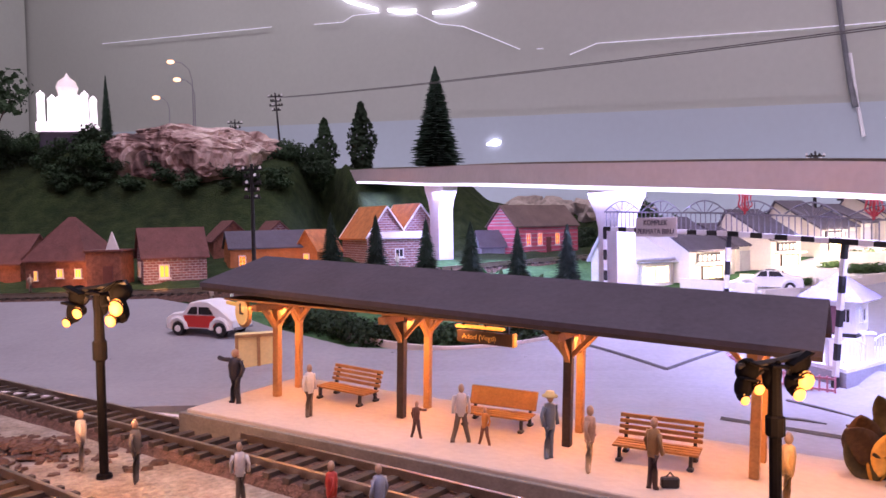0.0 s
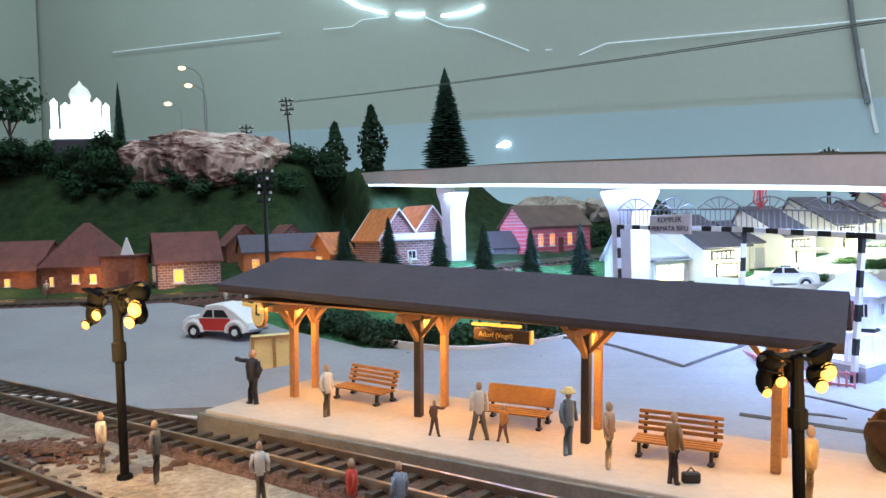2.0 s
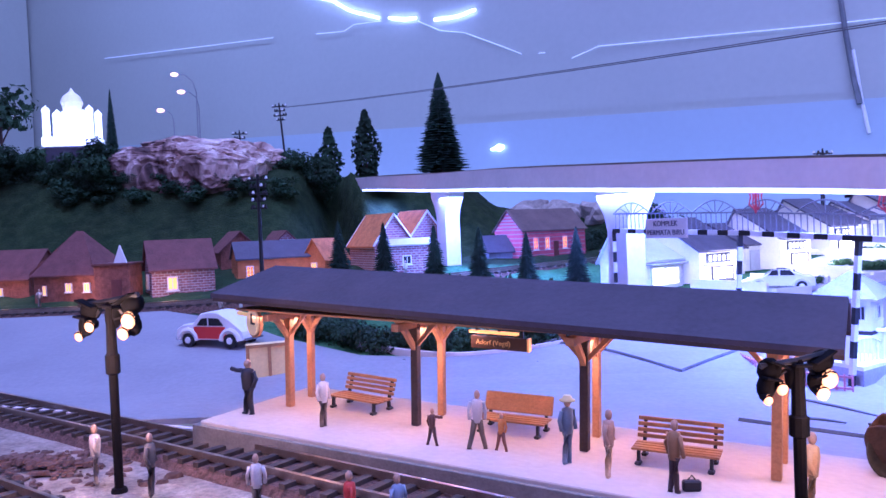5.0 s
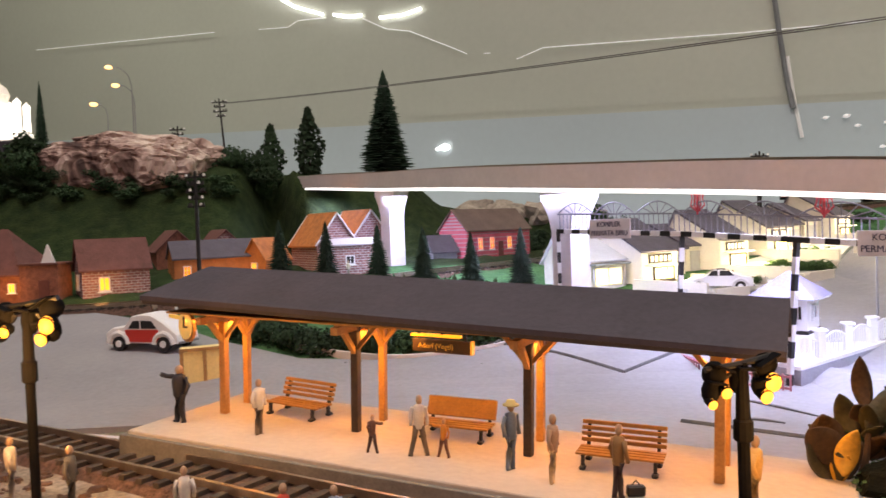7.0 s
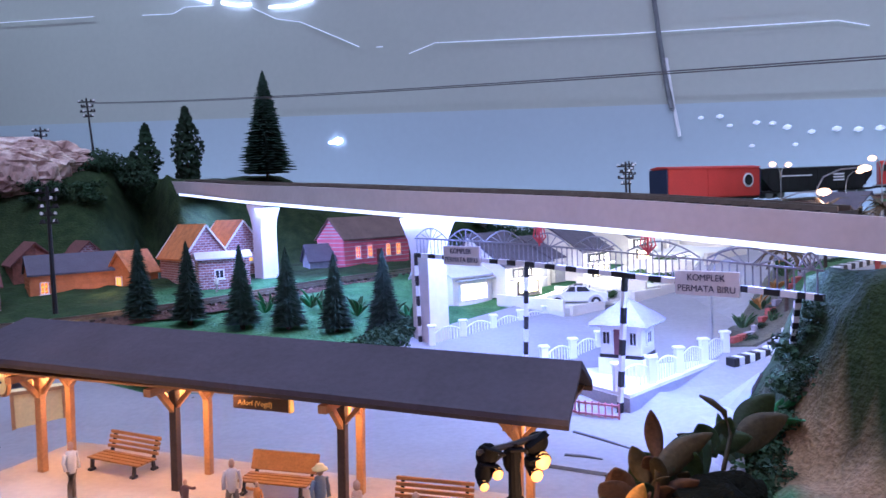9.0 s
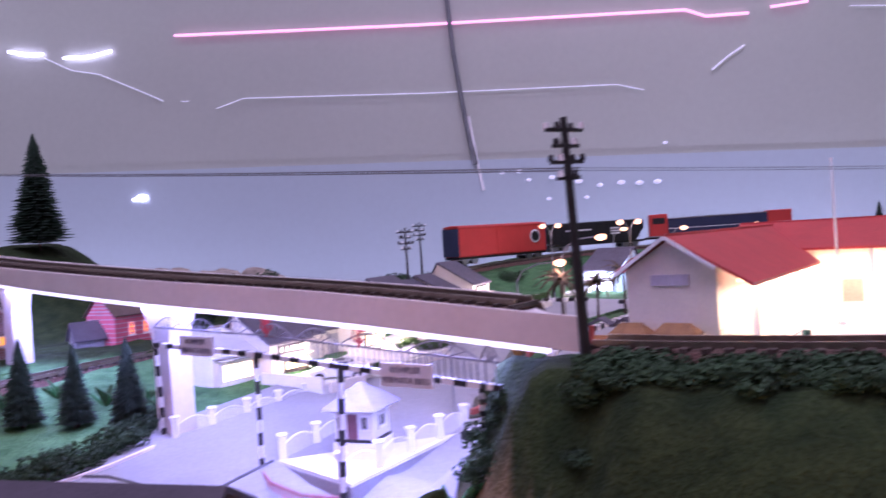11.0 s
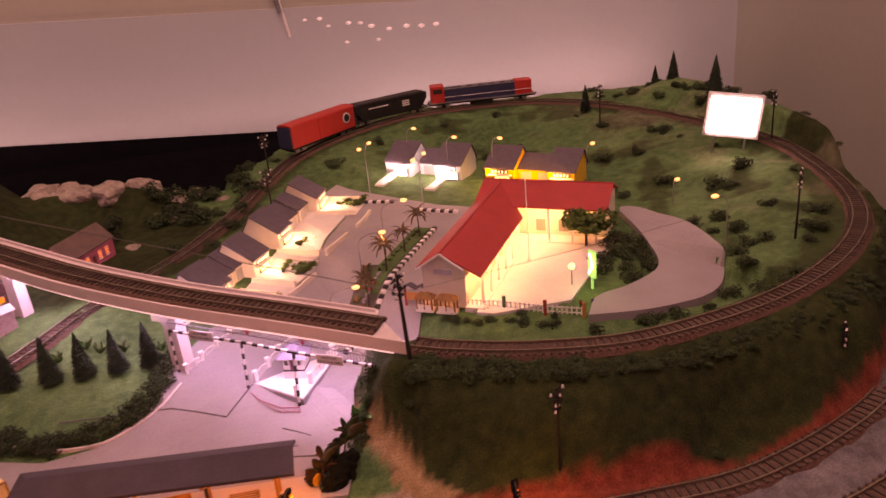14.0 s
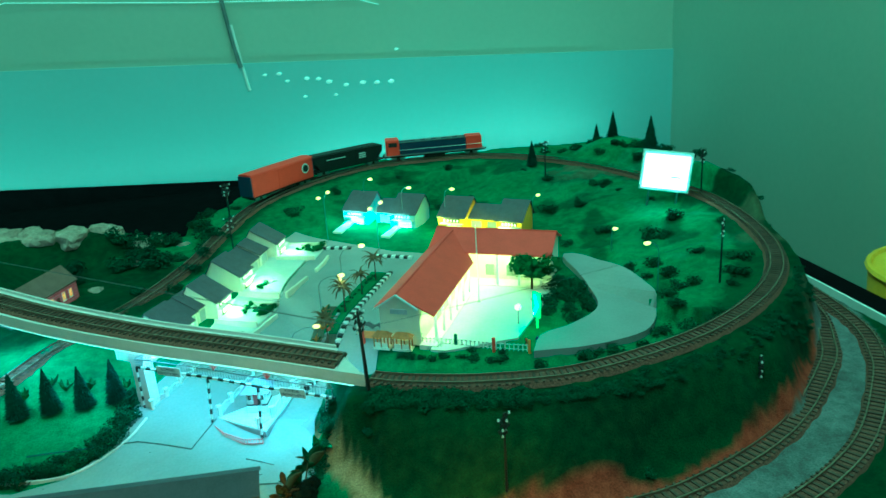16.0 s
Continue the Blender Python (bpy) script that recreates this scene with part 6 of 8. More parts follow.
kiosk = thing("luggage_crate", Matrix.Translation((-0.0175, 0.411, -0.001)) @ Matrix.Rotation(radians(24), 4, "Z") @ Matrix.Scale(1.15, 4), "tall pale wooden board crate beside the platform", "crate")
part("body", boxed(-0.0085, 0.0085, -0.003, 0.003, 0, 0.0150, 0.0003), mat("pale_plywood", (0.90, 0.70, 0.30), 0.6, var=0.12, scale=120), kiosk)
for x in (-0.0082, 0.0, 0.0082):
    part("batten", boxed(x - 0.0006, x + 0.0006, -0.0036, -0.0030, 0, 0.0150), TIMBER, kiosk)
for z in (0.0006, 0.0144):
    part("batten", boxed(-0.0085, 0.0085, -0.0036, -0.0030, z - 0.0006, z + 0.0006), TIMBER, kiosk)


def bench(m, label="slatted wooden platform bench on dark iron legs", solid=False):
    t = thing("bench", m @ Matrix.Diagonal((0.95, 1, 0.80, 1)), label, "bench", "platform benches")
    for i in range(4):
        part("seat_slat", boxed(-0.0115, 0.0115, -0.0045 + i * 0.0021, -0.0029 + i * 0.0021, 0.0046, 0.0053, 0.0001), BENCHWOOD, t)
    for i in range(0 if solid else 4):
        z = 0.0062 + i * 0.0018
        part("back_slat", boxed(-0.0115, 0.0115, 0.0037 + i * 0.0005, 0.0043 + i * 0.0005, z, z + 0.0013, 0.0001), BENCHWOOD, t)
    if solid:
        part("backrest", boxed(-0.0115, 0.0115, -0.0004, 0.0004, -0.0036, 0.0036, 0.0003), BENCHWOOD, t, m=Matrix.Translation((0, 0.0048, 0.0094)) @ Matrix.Rotation(-0.27, 4, "X"))
    for x in (-0.0095, 0.0095):
        bm = bmesh.new()
        box(bm, x - 0.0009, x + 0.0009, -0.0056, -0.0030, 0, 0.0012, 0.0004)
        box(bm, x - 0.0009, x + 0.0009, 0.0028, 0.0054, 0, 0.0012, 0.0004)
        beam(bm, (x, -0.0042, 0), (x, -0.0040, 0.0046), 0.0009)
        beam(bm, (x, 0.0040, 0), (x, 0.0034, 0.0046), 0.0009)
        beam(bm, (x, -0.0042, 0.0044), (x, 0.0040, 0.0044), 0.0009)
        beam(bm, (x, 0.0038, 0.0046), (x, 0.0060, 0.0128), 0.0009)
        part("leg", bm, BLACK, t)
    return t


bench(on_platform(-0.131, 0.0115, -6)), bench(on_platform(-0.0740, 0.0105, 4), "olive-brown wooden bench with a solid back", True), bench(on_platform(-0.024, 0.003, 4))


# ---- miniature figures: plain painted shapes ----
def figure(m, h, color, label, pose_=0, arm=0, low=None, cap=None):
    """A plain painted miniature, one mesh of joined rounded shapes."""
    bm = bmesh.new()
    s = h / 0.0175
    sp = 0.0011 if pose_ == 0 else 0.0030
    tube(bm, [(-sp, -0.0006, 0), (-sp, 0.0, 0.0006), (-sp * 0.6, 0, 0.0045), (-0.0009, 0, 0.0088)], [0.0010, 0.0008, 0.0010, 0.0013], 6)
    tube(bm, [(sp, 0.0004, 0), (sp, 0.0004, 0.0006), (sp * 0.6, 0, 0.0045), (0.0009, 0, 0.0088)], [0.0010, 0.0008, 0.0010, 0.0013], 6)
    tube(bm, [(0, 0, 0.0080), (0, 0, 0.0095), (0, 0, 0.0125), (0, 0, 0.0145), (0, 0, 0.0150)], [0.0016, 0.0018, 0.0021, 0.0018, 0.0007], 8)
    ball(bm, 0.00125, Matrix.Translation((0, 0, 0.0163)), 2, 0.9, 1.0, 1.15)
    for k in (-1, 1):
        if arm and k < 0:
            tube(bm, [(k * 0.0023, 0, 0.0140), (k * 0.0045, 0, 0.0138), (k * 0.0068, 0, 0.0142)], [0.0008, 0.0007, 0.0008], 5)
        else:
            tube(bm, [(k * 0.0023, 0, 0.0140), (k * 0.0031, 0.0003, 0.0115), (k * 0.0029, -0.0008, 0.0090)], [0.0008, 0.0007, 0.0007], 5)
    wide = 1.05 if arm and h > 0.017 else 0.80
    bmesh.ops.scale(bm, vec=(s * wide, s * wide, s), verts=bm.verts[:])
    for f in bm.faces:
        zc = f.calc_center_median().z / s
        f.material_index = 1 if zc > 0.0151 else 2 if zc < 0.0084 else 0
    low = low or [c * 0.45 for c in color]
    if cap:
        k = len(bm.faces)
        tube(bm, [(0, 0, 0.0166 * s), (0, 0, 0.0169 * s), (0, 0, 0.0172 * s), (0, 0, 0.0180 * s)], [0.0021 * s, 0.0021 * s, 0.0014 * s, 0.0010 * s], 10)
        bm.faces.ensure_lookup_table()
        for f in bm.faces[k:]:
            f.material_index = 3
    ob = new("figurine", mesh_of("figurine", bm, [mat("figurine_" + label.split()[0], color, 0.6, var=0.15, scale=300, bump=0.05), mat("figurine_tan", (0.46, 0.30, 0.20), 0.6, var=0.2, scale=300), mat("figurine_low_" + label.split()[0], low, 0.6, var=0.15, scale=300), mat("figurine_cap", cap or (0.6, 0.5, 0.2), 0.6, var=0.1)], smooth=True))
    ob.matrix_basis = m
    return tagged(ob, label, "figurine", "platform figurines")


for x, y, h, c, lb, ps, ar, dg, lo_, cp_ in ((-0.160, -0.012, 0.0180, (0.02, 0.02, 0.03), "black painted miniature figurine with one arm out", 0, 1, 0, None, None),
                                             (-0.1285, -0.012, 0.0165, (0.78, 0.72, 0.62), "cream painted miniature figurine on the platform", 0, 0, 80, (0.16, 0.12, 0.08), None),
                                             (-0.0885, -0.013, 0.0105, (0.15, 0.07, 0.05), "brown small miniature figurine striding", 1, 1, 180, None, None),
                                             (-0.0757, -0.010, 0.0165, (0.62, 0.58, 0.54), "pale painted miniature figurine by a bench", 1, 0, 30, (0.13, 0.10, 0.07), None),
                                             (-0.069, -0.0085, 0.0105, (0.62, 0.24, 0.04), "orange small miniature figurine by a bench", 1, 1, 0, (0.16, 0.07, 0.04), None),
                                             (-0.0492, -0.010, 0.0175, (0.16, 0.21, 0.26), "blue painted miniature figurine in overalls and a yellow hat", 0, 0, 60, (0.15, 0.20, 0.25), (0.85, 0.55, 0.08)),
                                             (-0.0366, -0.0148, 0.0168, (0.82, 0.62, 0.42), "tan painted miniature figurine on the platform", 0, 0, 90, (0.60, 0.44, 0.26), None),
                                             (-0.0199, -0.0178, 0.0170, (0.26, 0.15, 0.06), "dark-brown painted miniature figurine with a bag", 0, 0, 150, (0.05, 0.03, 0.03), None),
                                             (0.009, -0.016, 0.0175, (0.70, 0.42, 0.14), "amber painted miniature figurine by the signal", 0, 0, 90, None, None)):
    figure(on_platform(x, y, dg), h, c, lb, ps, ar, lo_, cp_)
for x, y, h, c, lb in ((-0.025, 0.279, 0.0165, (0.60, 0.50, 0.42), "white painted miniature figurine beside the track"), (-0.004, 0.269, 0.0165, (0.14, 0.12, 0.10), "dark painted miniature figurine beside the track"),
                       (0.030, 0.254, 0.0150, (0.62, 0.54, 0.45), "pale grey miniature figurine beside the track"), (0.056, 0.240, 0.0150, (0.50, 0.05, 0.03), "red painted miniature figurine beside the track"),
                       (0.067, 0.238, 0.0150, (0.25, 0.30, 0.40), "blue-grey miniature figurine beside the track"), (-0.085, 0.528, 0.012, (0.70, 0.66, 0.60), "white miniature figurine by the road"),
                       (-0.070, 0.522, 0.011, (0.65, 0.60, 0.52), "off-white miniature figurine by the road"), (0.470, 0.285, 0.010, (0.35, 0.05, 0.05), "red miniature figurine before the school"),
                       (0.480, 0.280, 0.010, (0.05, 0.06, 0.20), "navy miniature figurine before the school"), (0.014, 0.640, 0.012, (0.60, 0.55, 0.4), "beige miniature figurine by the cottages"),
                       (-0.232, 0.575, 0.012, (0.5, 0.42, 0.34), "weathered miniature figurine by the stone house")):
    figure(Matrix.Translation((x, y, land1(x, y) + 0.001)) @ Matrix.Rotation(random.uniform(0, 6), 4, "Z"), h, c, lb)
bag = thing("travel_bag", on_platform(-0.0165, -0.0150, 30), "small dark travel bag on the platform", "bag")
part("body", boxed(-0.0022, 0.0022, -0.0009, 0.0009, 0, 0.0026, 0.0004), BLACK, bag)
part("handle", tube(bmesh.new(), [(-0.001, 0, 0.0025), (0, 0, 0.0037), (0.001, 0, 0.0025)], 0.0002, 4), BLACK, bag)


# ---- signal lamps ----
HOOD = mat("matt_black_signal", (0.006, 0.006, 0.007), 0.9, var=0.3, scale=120, bump=0.1, spec=0.1)


def signal(x, y, h, deg, power=0.024, label="black signal post with hooded amber lamps", s=1.0):
    t = thing("signal_lamp", Matrix.Translation((x, y, land1(x, y))) @ Matrix.Rotation(radians(deg), 4, "Z"), label, "signal", "signal lamps")
    part("post", tube(bmesh.new(), [(0, 0, 0), (0, 0, 0.0012), (0, 0, 0.0014), (0, 0, h * 0.60), (0, 0, h * 0.61), (0, 0, h * 0.70), (0, 0, h * 0.71), (0, 0, h * 0.98)], [0.0022, 0.0020, 0.0012, 0.0012, 0.0019, 0.0019, 0.0014, 0.0011], 10), HOOD, t)
    part("cross_bar", tube(bmesh.new(), [(-0.0085 * s, 0, h * 0.955), (0.0, -0.0004, h * 0.975), (0.0080 * s, 0, h * 1.005)], 0.0007 * s, 6), BLACK, t)
    for cx, cy, cz, sx, sy, sz, tw in ((-0.0060, 0.0008, 0.930, 0.0027, 0.0022, 0.0028, 0.4), (-0.0070, 0.0004, 0.855, 0.0021, 0.0018, 0.0030, 0.2), (0.0058, 0.0008, 0.955, 0.0030, 0.0022, 0.0026, -0.5), (0.0052, 0.0010, 0.855, 0.0023, 0.0020, 0.0030, -0.2), (0.0, 0.0012, 0.900, 0.0022, 0.0020, 0.0036, 0.1)):
        bm = ball(bmesh.new(), 1.0, None, 2, sx * s, sy * s, sz * s)
        m = Matrix.Translation((cx * s, cy * s, h * cz)) @ Matrix.Rotation(tw, 4, "Y")
        hs_ = part("lamp_housing", bm, HOOD, t, m=m, smooth=True)
        part("visor", boxed(-sx * s * 0.9, sx * s * 0.9, -sy * s * 1.7, -sy * s * 0.4, sz * s * 0.55, sz * s * 0.72, 0.0001), HOOD, hs_)
    for cx, cz, r in ((-0.0078, 0.800, 0.0011), (-0.0046, 0.850, 0.0013), (0.0046, 0.815, 0.0015), (0.0062, 0.880, 0.0019)):
        q = Vector((cx * s, -0.0016 * s, h * cz))
        a = part("arm", tube(bmesh.new(), [(cx * s * 0.6, 0, h * 0.93), (cx * s, 0.0006 * s, h * cz + r * s * 1.6), q + Vector((0, 0.0020 * s, r * s * 0.6))], 0.0005 * s, 5), BLACK, t)
        hd = part("hood", tube(bmesh.new(), [q + Vector((0, 0.0026 * s, 0.0008 * s)), q + Vector((0, 0.0018 * s, 0.0006 * s)), q + Vector((0, -0.0002 * s, 0))], [r * s * 0.4, r * s * 0.95, r * s * 1.0], 12), HOOD, a, "black lamp hood")
        part("bulb", ball(bmesh.new(), r * s, Matrix.Translation(q), 2, 1.0, 0.55, 1.1), AMBER, hd, "glowing amber bulb", smooth=True)
    lamp("signal_glow", "POINT", t.matrix_basis @ Matrix.Translation((0.0030 * s, -0.0150 * s, h * 0.78)), power, (1.0, 0.52, 0.15), 0.004)
    return t


signal(-0.016, 0.2745, 0.0540, -10, 0.105, s=1.15)
signal(0.1487, 0.2306, 0.0410, 12, 0.030, s=0.92)
signal(0.279, 0.145, 0.0320, 60, 0.050, s=0.9)


# ---- cars ----
def car(m, body_col, side_col, label, L=0.042, beetle=True):
    t = thing("car", m, label, "car")
    W_ = 0.0165
    h0, h1 = 0.0030, 0.0182 if beetle else 0.0165
    if beetle:
        prof = [(-0.5, 0.26), (-0.49, 0.42), (-0.40, 0.56), (-0.24, 0.60), (-0.13, 0.93), (0.0, 1.0), (0.14, 0.98), (0.30, 0.76), (0.43, 0.50), (0.49, 0.34), (0.5, 0.22), (0.5, 0.06), (-0.5, 0.06)]
    else:
        prof = [(-0.5, 0.20), (-0.49, 0.36), (-0.42, 0.46), (-0.24, 0.54), (-0.16, 0.72), (-0.08, 0.88), (0.02, 0.93), (0.12, 0.90), (0.24, 0.74), (0.34, 0.60), (0.46, 0.56), (0.5, 0.40), (0.5, 0.06), (-0.5, 0.06)]
    bm = bmesh.new()
    pts = [(x * L, h0 + z * (h1 - h0)) for x, z in prof]
    rows = []
    for yy, sc in ((-0.5, 0.0), (-0.42, 1.0), (0.42, 1.0), (0.5, 0.0)):
        rows.append([bm.verts.new((x * (0.985 if sc == 0 else 1), yy * W_, z - (0.0006 if sc == 0 and z > 0.009 else 0))) for x, z in pts])
    for a, b in zip(rows, rows[1:]):
        for i in range(len(pts)):
            j = (i + 1) % len(pts)
            bm.faces.new((a[i], a[j], b[j], b[i]))
    bm.faces.new(rows[0]), bm.faces.new(rows[-1][::-1])
    bmesh.ops.recalc_face_normals(bm, faces=bm.faces[:])
    part("body", bm, body_col, t)
    for s in (-1, 1):
        if side_col:
            part("door", profile(bmesh.new(), [(-0.20 * L, 0.0045), (0.26 * L, 0.0045), (0.24 * L, 0.0105), (-0.22 * L, 0.0105)], s * W_ * 0.5 - 0.0004, s * W_ * 0.5 + 0.0004), side_col, t, "red lower door panel")
        part("side_window", profile(bmesh.new(), [(-0.17 * L, 0.0112), (-0.02 * L, 0.0112), (-0.02 * L, 0.0150), (-0.10 * L, 0.0148)], s * W_ * 0.5 - 0.0005, s * W_ * 0.5 + 0.0003), BLACK, t)
        part("side_window", profile(bmesh.new(), [(0.01 * L, 0.0112), (0.22 * L, 0.0112), (0.15 * L, 0.0148), (0.01 * L, 0.0150)], s * W_ * 0.5 - 0.0005, s * W_ * 0.5 + 0.0003), BLACK, t)
        for x in (-0.31, 0.31):
            fd = part("fender", tube(bmesh.new(), [(x * L + 0.0055 * math.cos(a), s * W_ * 0.5, 0.0035 + 0.0055 * math.sin(a)) for a in np.linspace(0, math.pi, 7)], 0.0013, 6), body_col, t)
            w = part("wheel", cyled(0.0036, 0.0036, -0.0013, 0.0013, 16, Matrix.Translation((x * L, s * W_ * 0.46, 0.0036)) @ FACE), BLACK, t)
            part("hubcap", cyled(0.0019, 0.0016, -0.0004, 0.0004, 12, Matrix.Translation((x * L, s * (W_ * 0.46 + 0.0014), 0.0036)) @ FACE), WHITE, w, "pale hubcap")
        part("headlight", ball(bmesh.new(), 0.0013, Matrix.Translation((-0.46 * L, s * W_ * 0.33, 0.0080)), 1), METAL, t)
    for x in (-0.51, 0.51):
        part("bumper", boxed(x * L - 0.0006, x * L + 0.0006, -W_ * 0.45, W_ * 0.45, 0.0035, 0.0048, 0.0002), METAL, t)
    if not beetle:
        part("windscreen", profile(bmesh.new(), [(-0.235 * L, 0.0106), (-0.10 * L, 0.0150), (-0.09 * L, 0.0153), (-0.225 * L, 0.0110)], -W_ * 0.38, W_ * 0.38), BLACK, t)
        part("sunroof", boxed(-0.04 * L, 0.10 * L, -W_ * 0.34, W_ * 0.34, 0.0153, 0.0158, 0.0001), BLACK, t)
    part("rear_window", boxed(0.20 * L, 0.20 * L + 0.0008, -W_ * 0.28, W_ * 0.28, 0.0122, 0.0148), BLACK, t)
    return t


car(at(-0.0590, 0.4590, -17, dz=0.0018), WHITE, mat("car_red", (0.55, 0.04, 0.03), 0.35, var=0.05), "white and red rounded vintage car on the road")
car(at(0.2500, 0.5420, -18, dz=0.0028) @ Matrix.Scale(0.82, 4), mat("car_white", (0.78, 0.79, 0.80), 0.25, var=0.03), None, "white saloon car parked before the terrace", 0.046, False)


# ---- housing estate gate ----
GP = [Vector((0.147, 0.481, 0.0595)), Vector((0.192, 0.416, 0.0573)), Vector((0.222, 0.372, 0.0545)), Vector((0.262, 0.318, 0.0505))]
GF = [Vector((0.148, 0.487, 0)), Vector((0.192, 0.426, 0)), Vector((0.220, 0.377, 0)), Vector((0.265, 0.328, 0))]
gt = thing("estate_gate", Matrix(), "black and white striped estate gate with white railings on top", "gate")
IRON = mat("grey_painted_iron", (0.22, 0.22, 0.27), 0.5, var=0.1, scale=200)


def striped(name, a, b, w, n, parent):
    for i in range(n):
        bm = bmesh.new()
        p, q = a.lerp(b, i / n), a.lerp(b, (i + 1) / n)
        beam(bm, p, q, w if i % 2 else w * 0.98)
        part(name, bm, (BLACK, WHITE)[i % 2], parent)


for g, f in zip(GP, GF):
    foot = Vector((f.x, f.y, land1(f.x, f.y)))
    pst = part("post", tube(bmesh.new(), [foot, g], 0.0009, 6), WHITE, gt)
    striped("stripe", foot, g, 0.0019, 9, pst)
GEND = GP[3] + (GP[3] - GP[2]) * 0.12
for a, b in zip(GP, GP[1:] + [GEND]):
    L_ = (b - a).length
    bm_ = part("beam", beam(bmesh.new(), a, b, 0.0015), WHITE, gt)
    striped("stripe", a, b, 0.0022, max(3, int(L_ / 0.0055)), bm_)
    n = int(L_ / 0.0028)
    me = mesh_of("baluster", boxed(-0.0002, 0.0002, -0.0002, 0.0002, 0, 0.0075), IRON)
    up1, up2 = Vector((0, 0, 0.0088)), Vector((0, 0, 0.0136))
    rail_ = part("railing", beam(bmesh.new(), a + up1, b + up1, 0.0007), IRON, gt)
    for i in range(n):
        part("baluster", me, None, rail_, m=Matrix.Translation(a.lerp(b, (i + 0.5) / n) + Vector((0, 0, 0.0012))))
    k = max(1, round(L_ / 0.030))
    for j in range(k):
        p, q = a.lerp(b, j / k), a.lerp(b, (j + 1) / k)
        pts = [p.lerp(q, u) + Vector((0, 0, 0.0088 + 0.0056 * math.sin(math.pi * u))) for u in np.linspace(0.04, 0.96, 11)]
        ar = part("arch", tube(bmesh.new(), pts, 0.00034, 4), IRON, rail_)
        for u0, u1 in ((0.5, 0.5), (0.46, 0.32), (0.54, 0.68), (0.42, 0.17), (0.58, 0.83)):
            part("fan_bar", tube(bmesh.new(), [p.lerp(q, u0) + up1, p.lerp(q, u1) + Vector((0, 0, 0.0088 + 0.0054 * math.sin(math.pi * u1)))], 0.00026, 4), IRON, ar)
for c, da_, sc_ in (((0.1690, 0.4490, 0.0602), GP[1] - GP[0], 0.95), ((0.2428, 0.3420, 0.0532), GP[3] - GP[2], 0.90)):
    d = da_.normalized()
    m = Matrix.Translation(c) @ Matrix.Rotation(math.atan2(d.y, d.x), 4, "Z") @ Matrix.Translation((0, -0.0024, 0)) @ Matrix.Scale(sc_, 4)
    sg = part("sign_board", boxed(-0.0137, 0.0137, -0.0005, 0.0005, -0.0049, 0.0049, 0.0001), mat("sign_white", (0.74, 0.70, 0.72), 0.5, var=0.05), gt, "white name board with dark lettering", m=m)
    for txt, z in (("KOMPLEK", 0.0022), ("PERMATA BIRU", -0.0022)):
        lettering(txt, 0.0037, Matrix.Translation((0, -0.0007, z)) @ FACE, mat("sign_navy", (0.03, 0.03, 0.08), 0.5), sg)
ORN = mat("red_ornament", (0.62, 0.07, 0.10), 0.5, var=0.1)
for c in (GP[1].lerp(GP[2], 0.16), GP[2].lerp(GP[3], 0.16)):
    orn = part("ornament", boxed(-0.0004, 0.0004, -0.0004, 0.0004, 0, 0.010), ORN, gt, "red lotus-shaped metal ornament", m=Matrix.Translation((c.x, c.y, c.z + 0.0085)) @ Matrix.Rotation(radians(-52), 4, "Z"))
    for s in (-1, 1):
        for w in (0.0016, 0.0034):
            part("petal", tube(bmesh.new(), [(0, 0, 0.001), (s * w, 0, 0.004), (s * w * 0.75, 0, 0.007), (s * w, 0, 0.0105)], 0.0004, 4), ORN, orn)

# traffic island with the guard house
ISL = [(0.2235, 0.3745), (0.304, 0.4420), (0.277, 0.4970), (0.1970, 0.4310)]
isl = thing("traffic_island", Matrix(), "raised white traffic island with a grey kerb", "traffic island")
part("kerb", prism(bmesh.new(), ISL, -0.006, 0.0042), mat("kerb_grey", (0.34, 0.34, 0.38), 0.8, var=0.15, scale=120), isl)
cx_, cy_ = np.mean([p[0] for p in ISL]), np.mean([p[1] for p in ISL])
part("paving", prism(bmesh.new(), [(cx_ + (x - cx_) * 0.985, cy_ + (y - cy_) * 0.985) for x, y in ISL], 0.0042, 0.0056), WHITE, isl)
IZ = 0.0056


def pier_fence(pts, z, label, h=0.0105, posts=True):
    f = thing("fence", Matrix(), label, "fence")
    for x, y in pts:
        p = part("pier", boxed(-0.0017, 0.0017, -0.0017, 0.0017, 0, h, 0.0002), WHITE, f, m=Matrix.Translation((x, y, z)))
        part("cap", boxed(-0.0024, 0.0024, -0.0024, 0.0024, h, h + 0.0014, 0.0004), WHITE, p)
    for (x0, y0), (x1, y1) in zip(pts, pts[1:]):
        a, b = Vector((x0, y0, z)), Vector((x1, y1, z))
        n = max(4, int((b - a).length / 0.0022))
        arc = [a.lerp(b, u) + Vector((0, 0, h * (0.55 + 0.35 * math.sin(math.pi * u)))) for u in np.linspace(0.03, 0.97, 9)]
        pn = part("panel", tube(bmesh.new(), arc, 0.0004, 4), WHITE, f)
        for i in range(1, n):
            u = i / n
            bm = bmesh.new()
            p = a.lerp(b, u)
            beam(bm, p, p + Vector((0, 0, h * (0.55 + 0.35 * math.sin(math.pi * u)))), 0.0005)
            part("bar", bm, WHITE, pn)
    return f


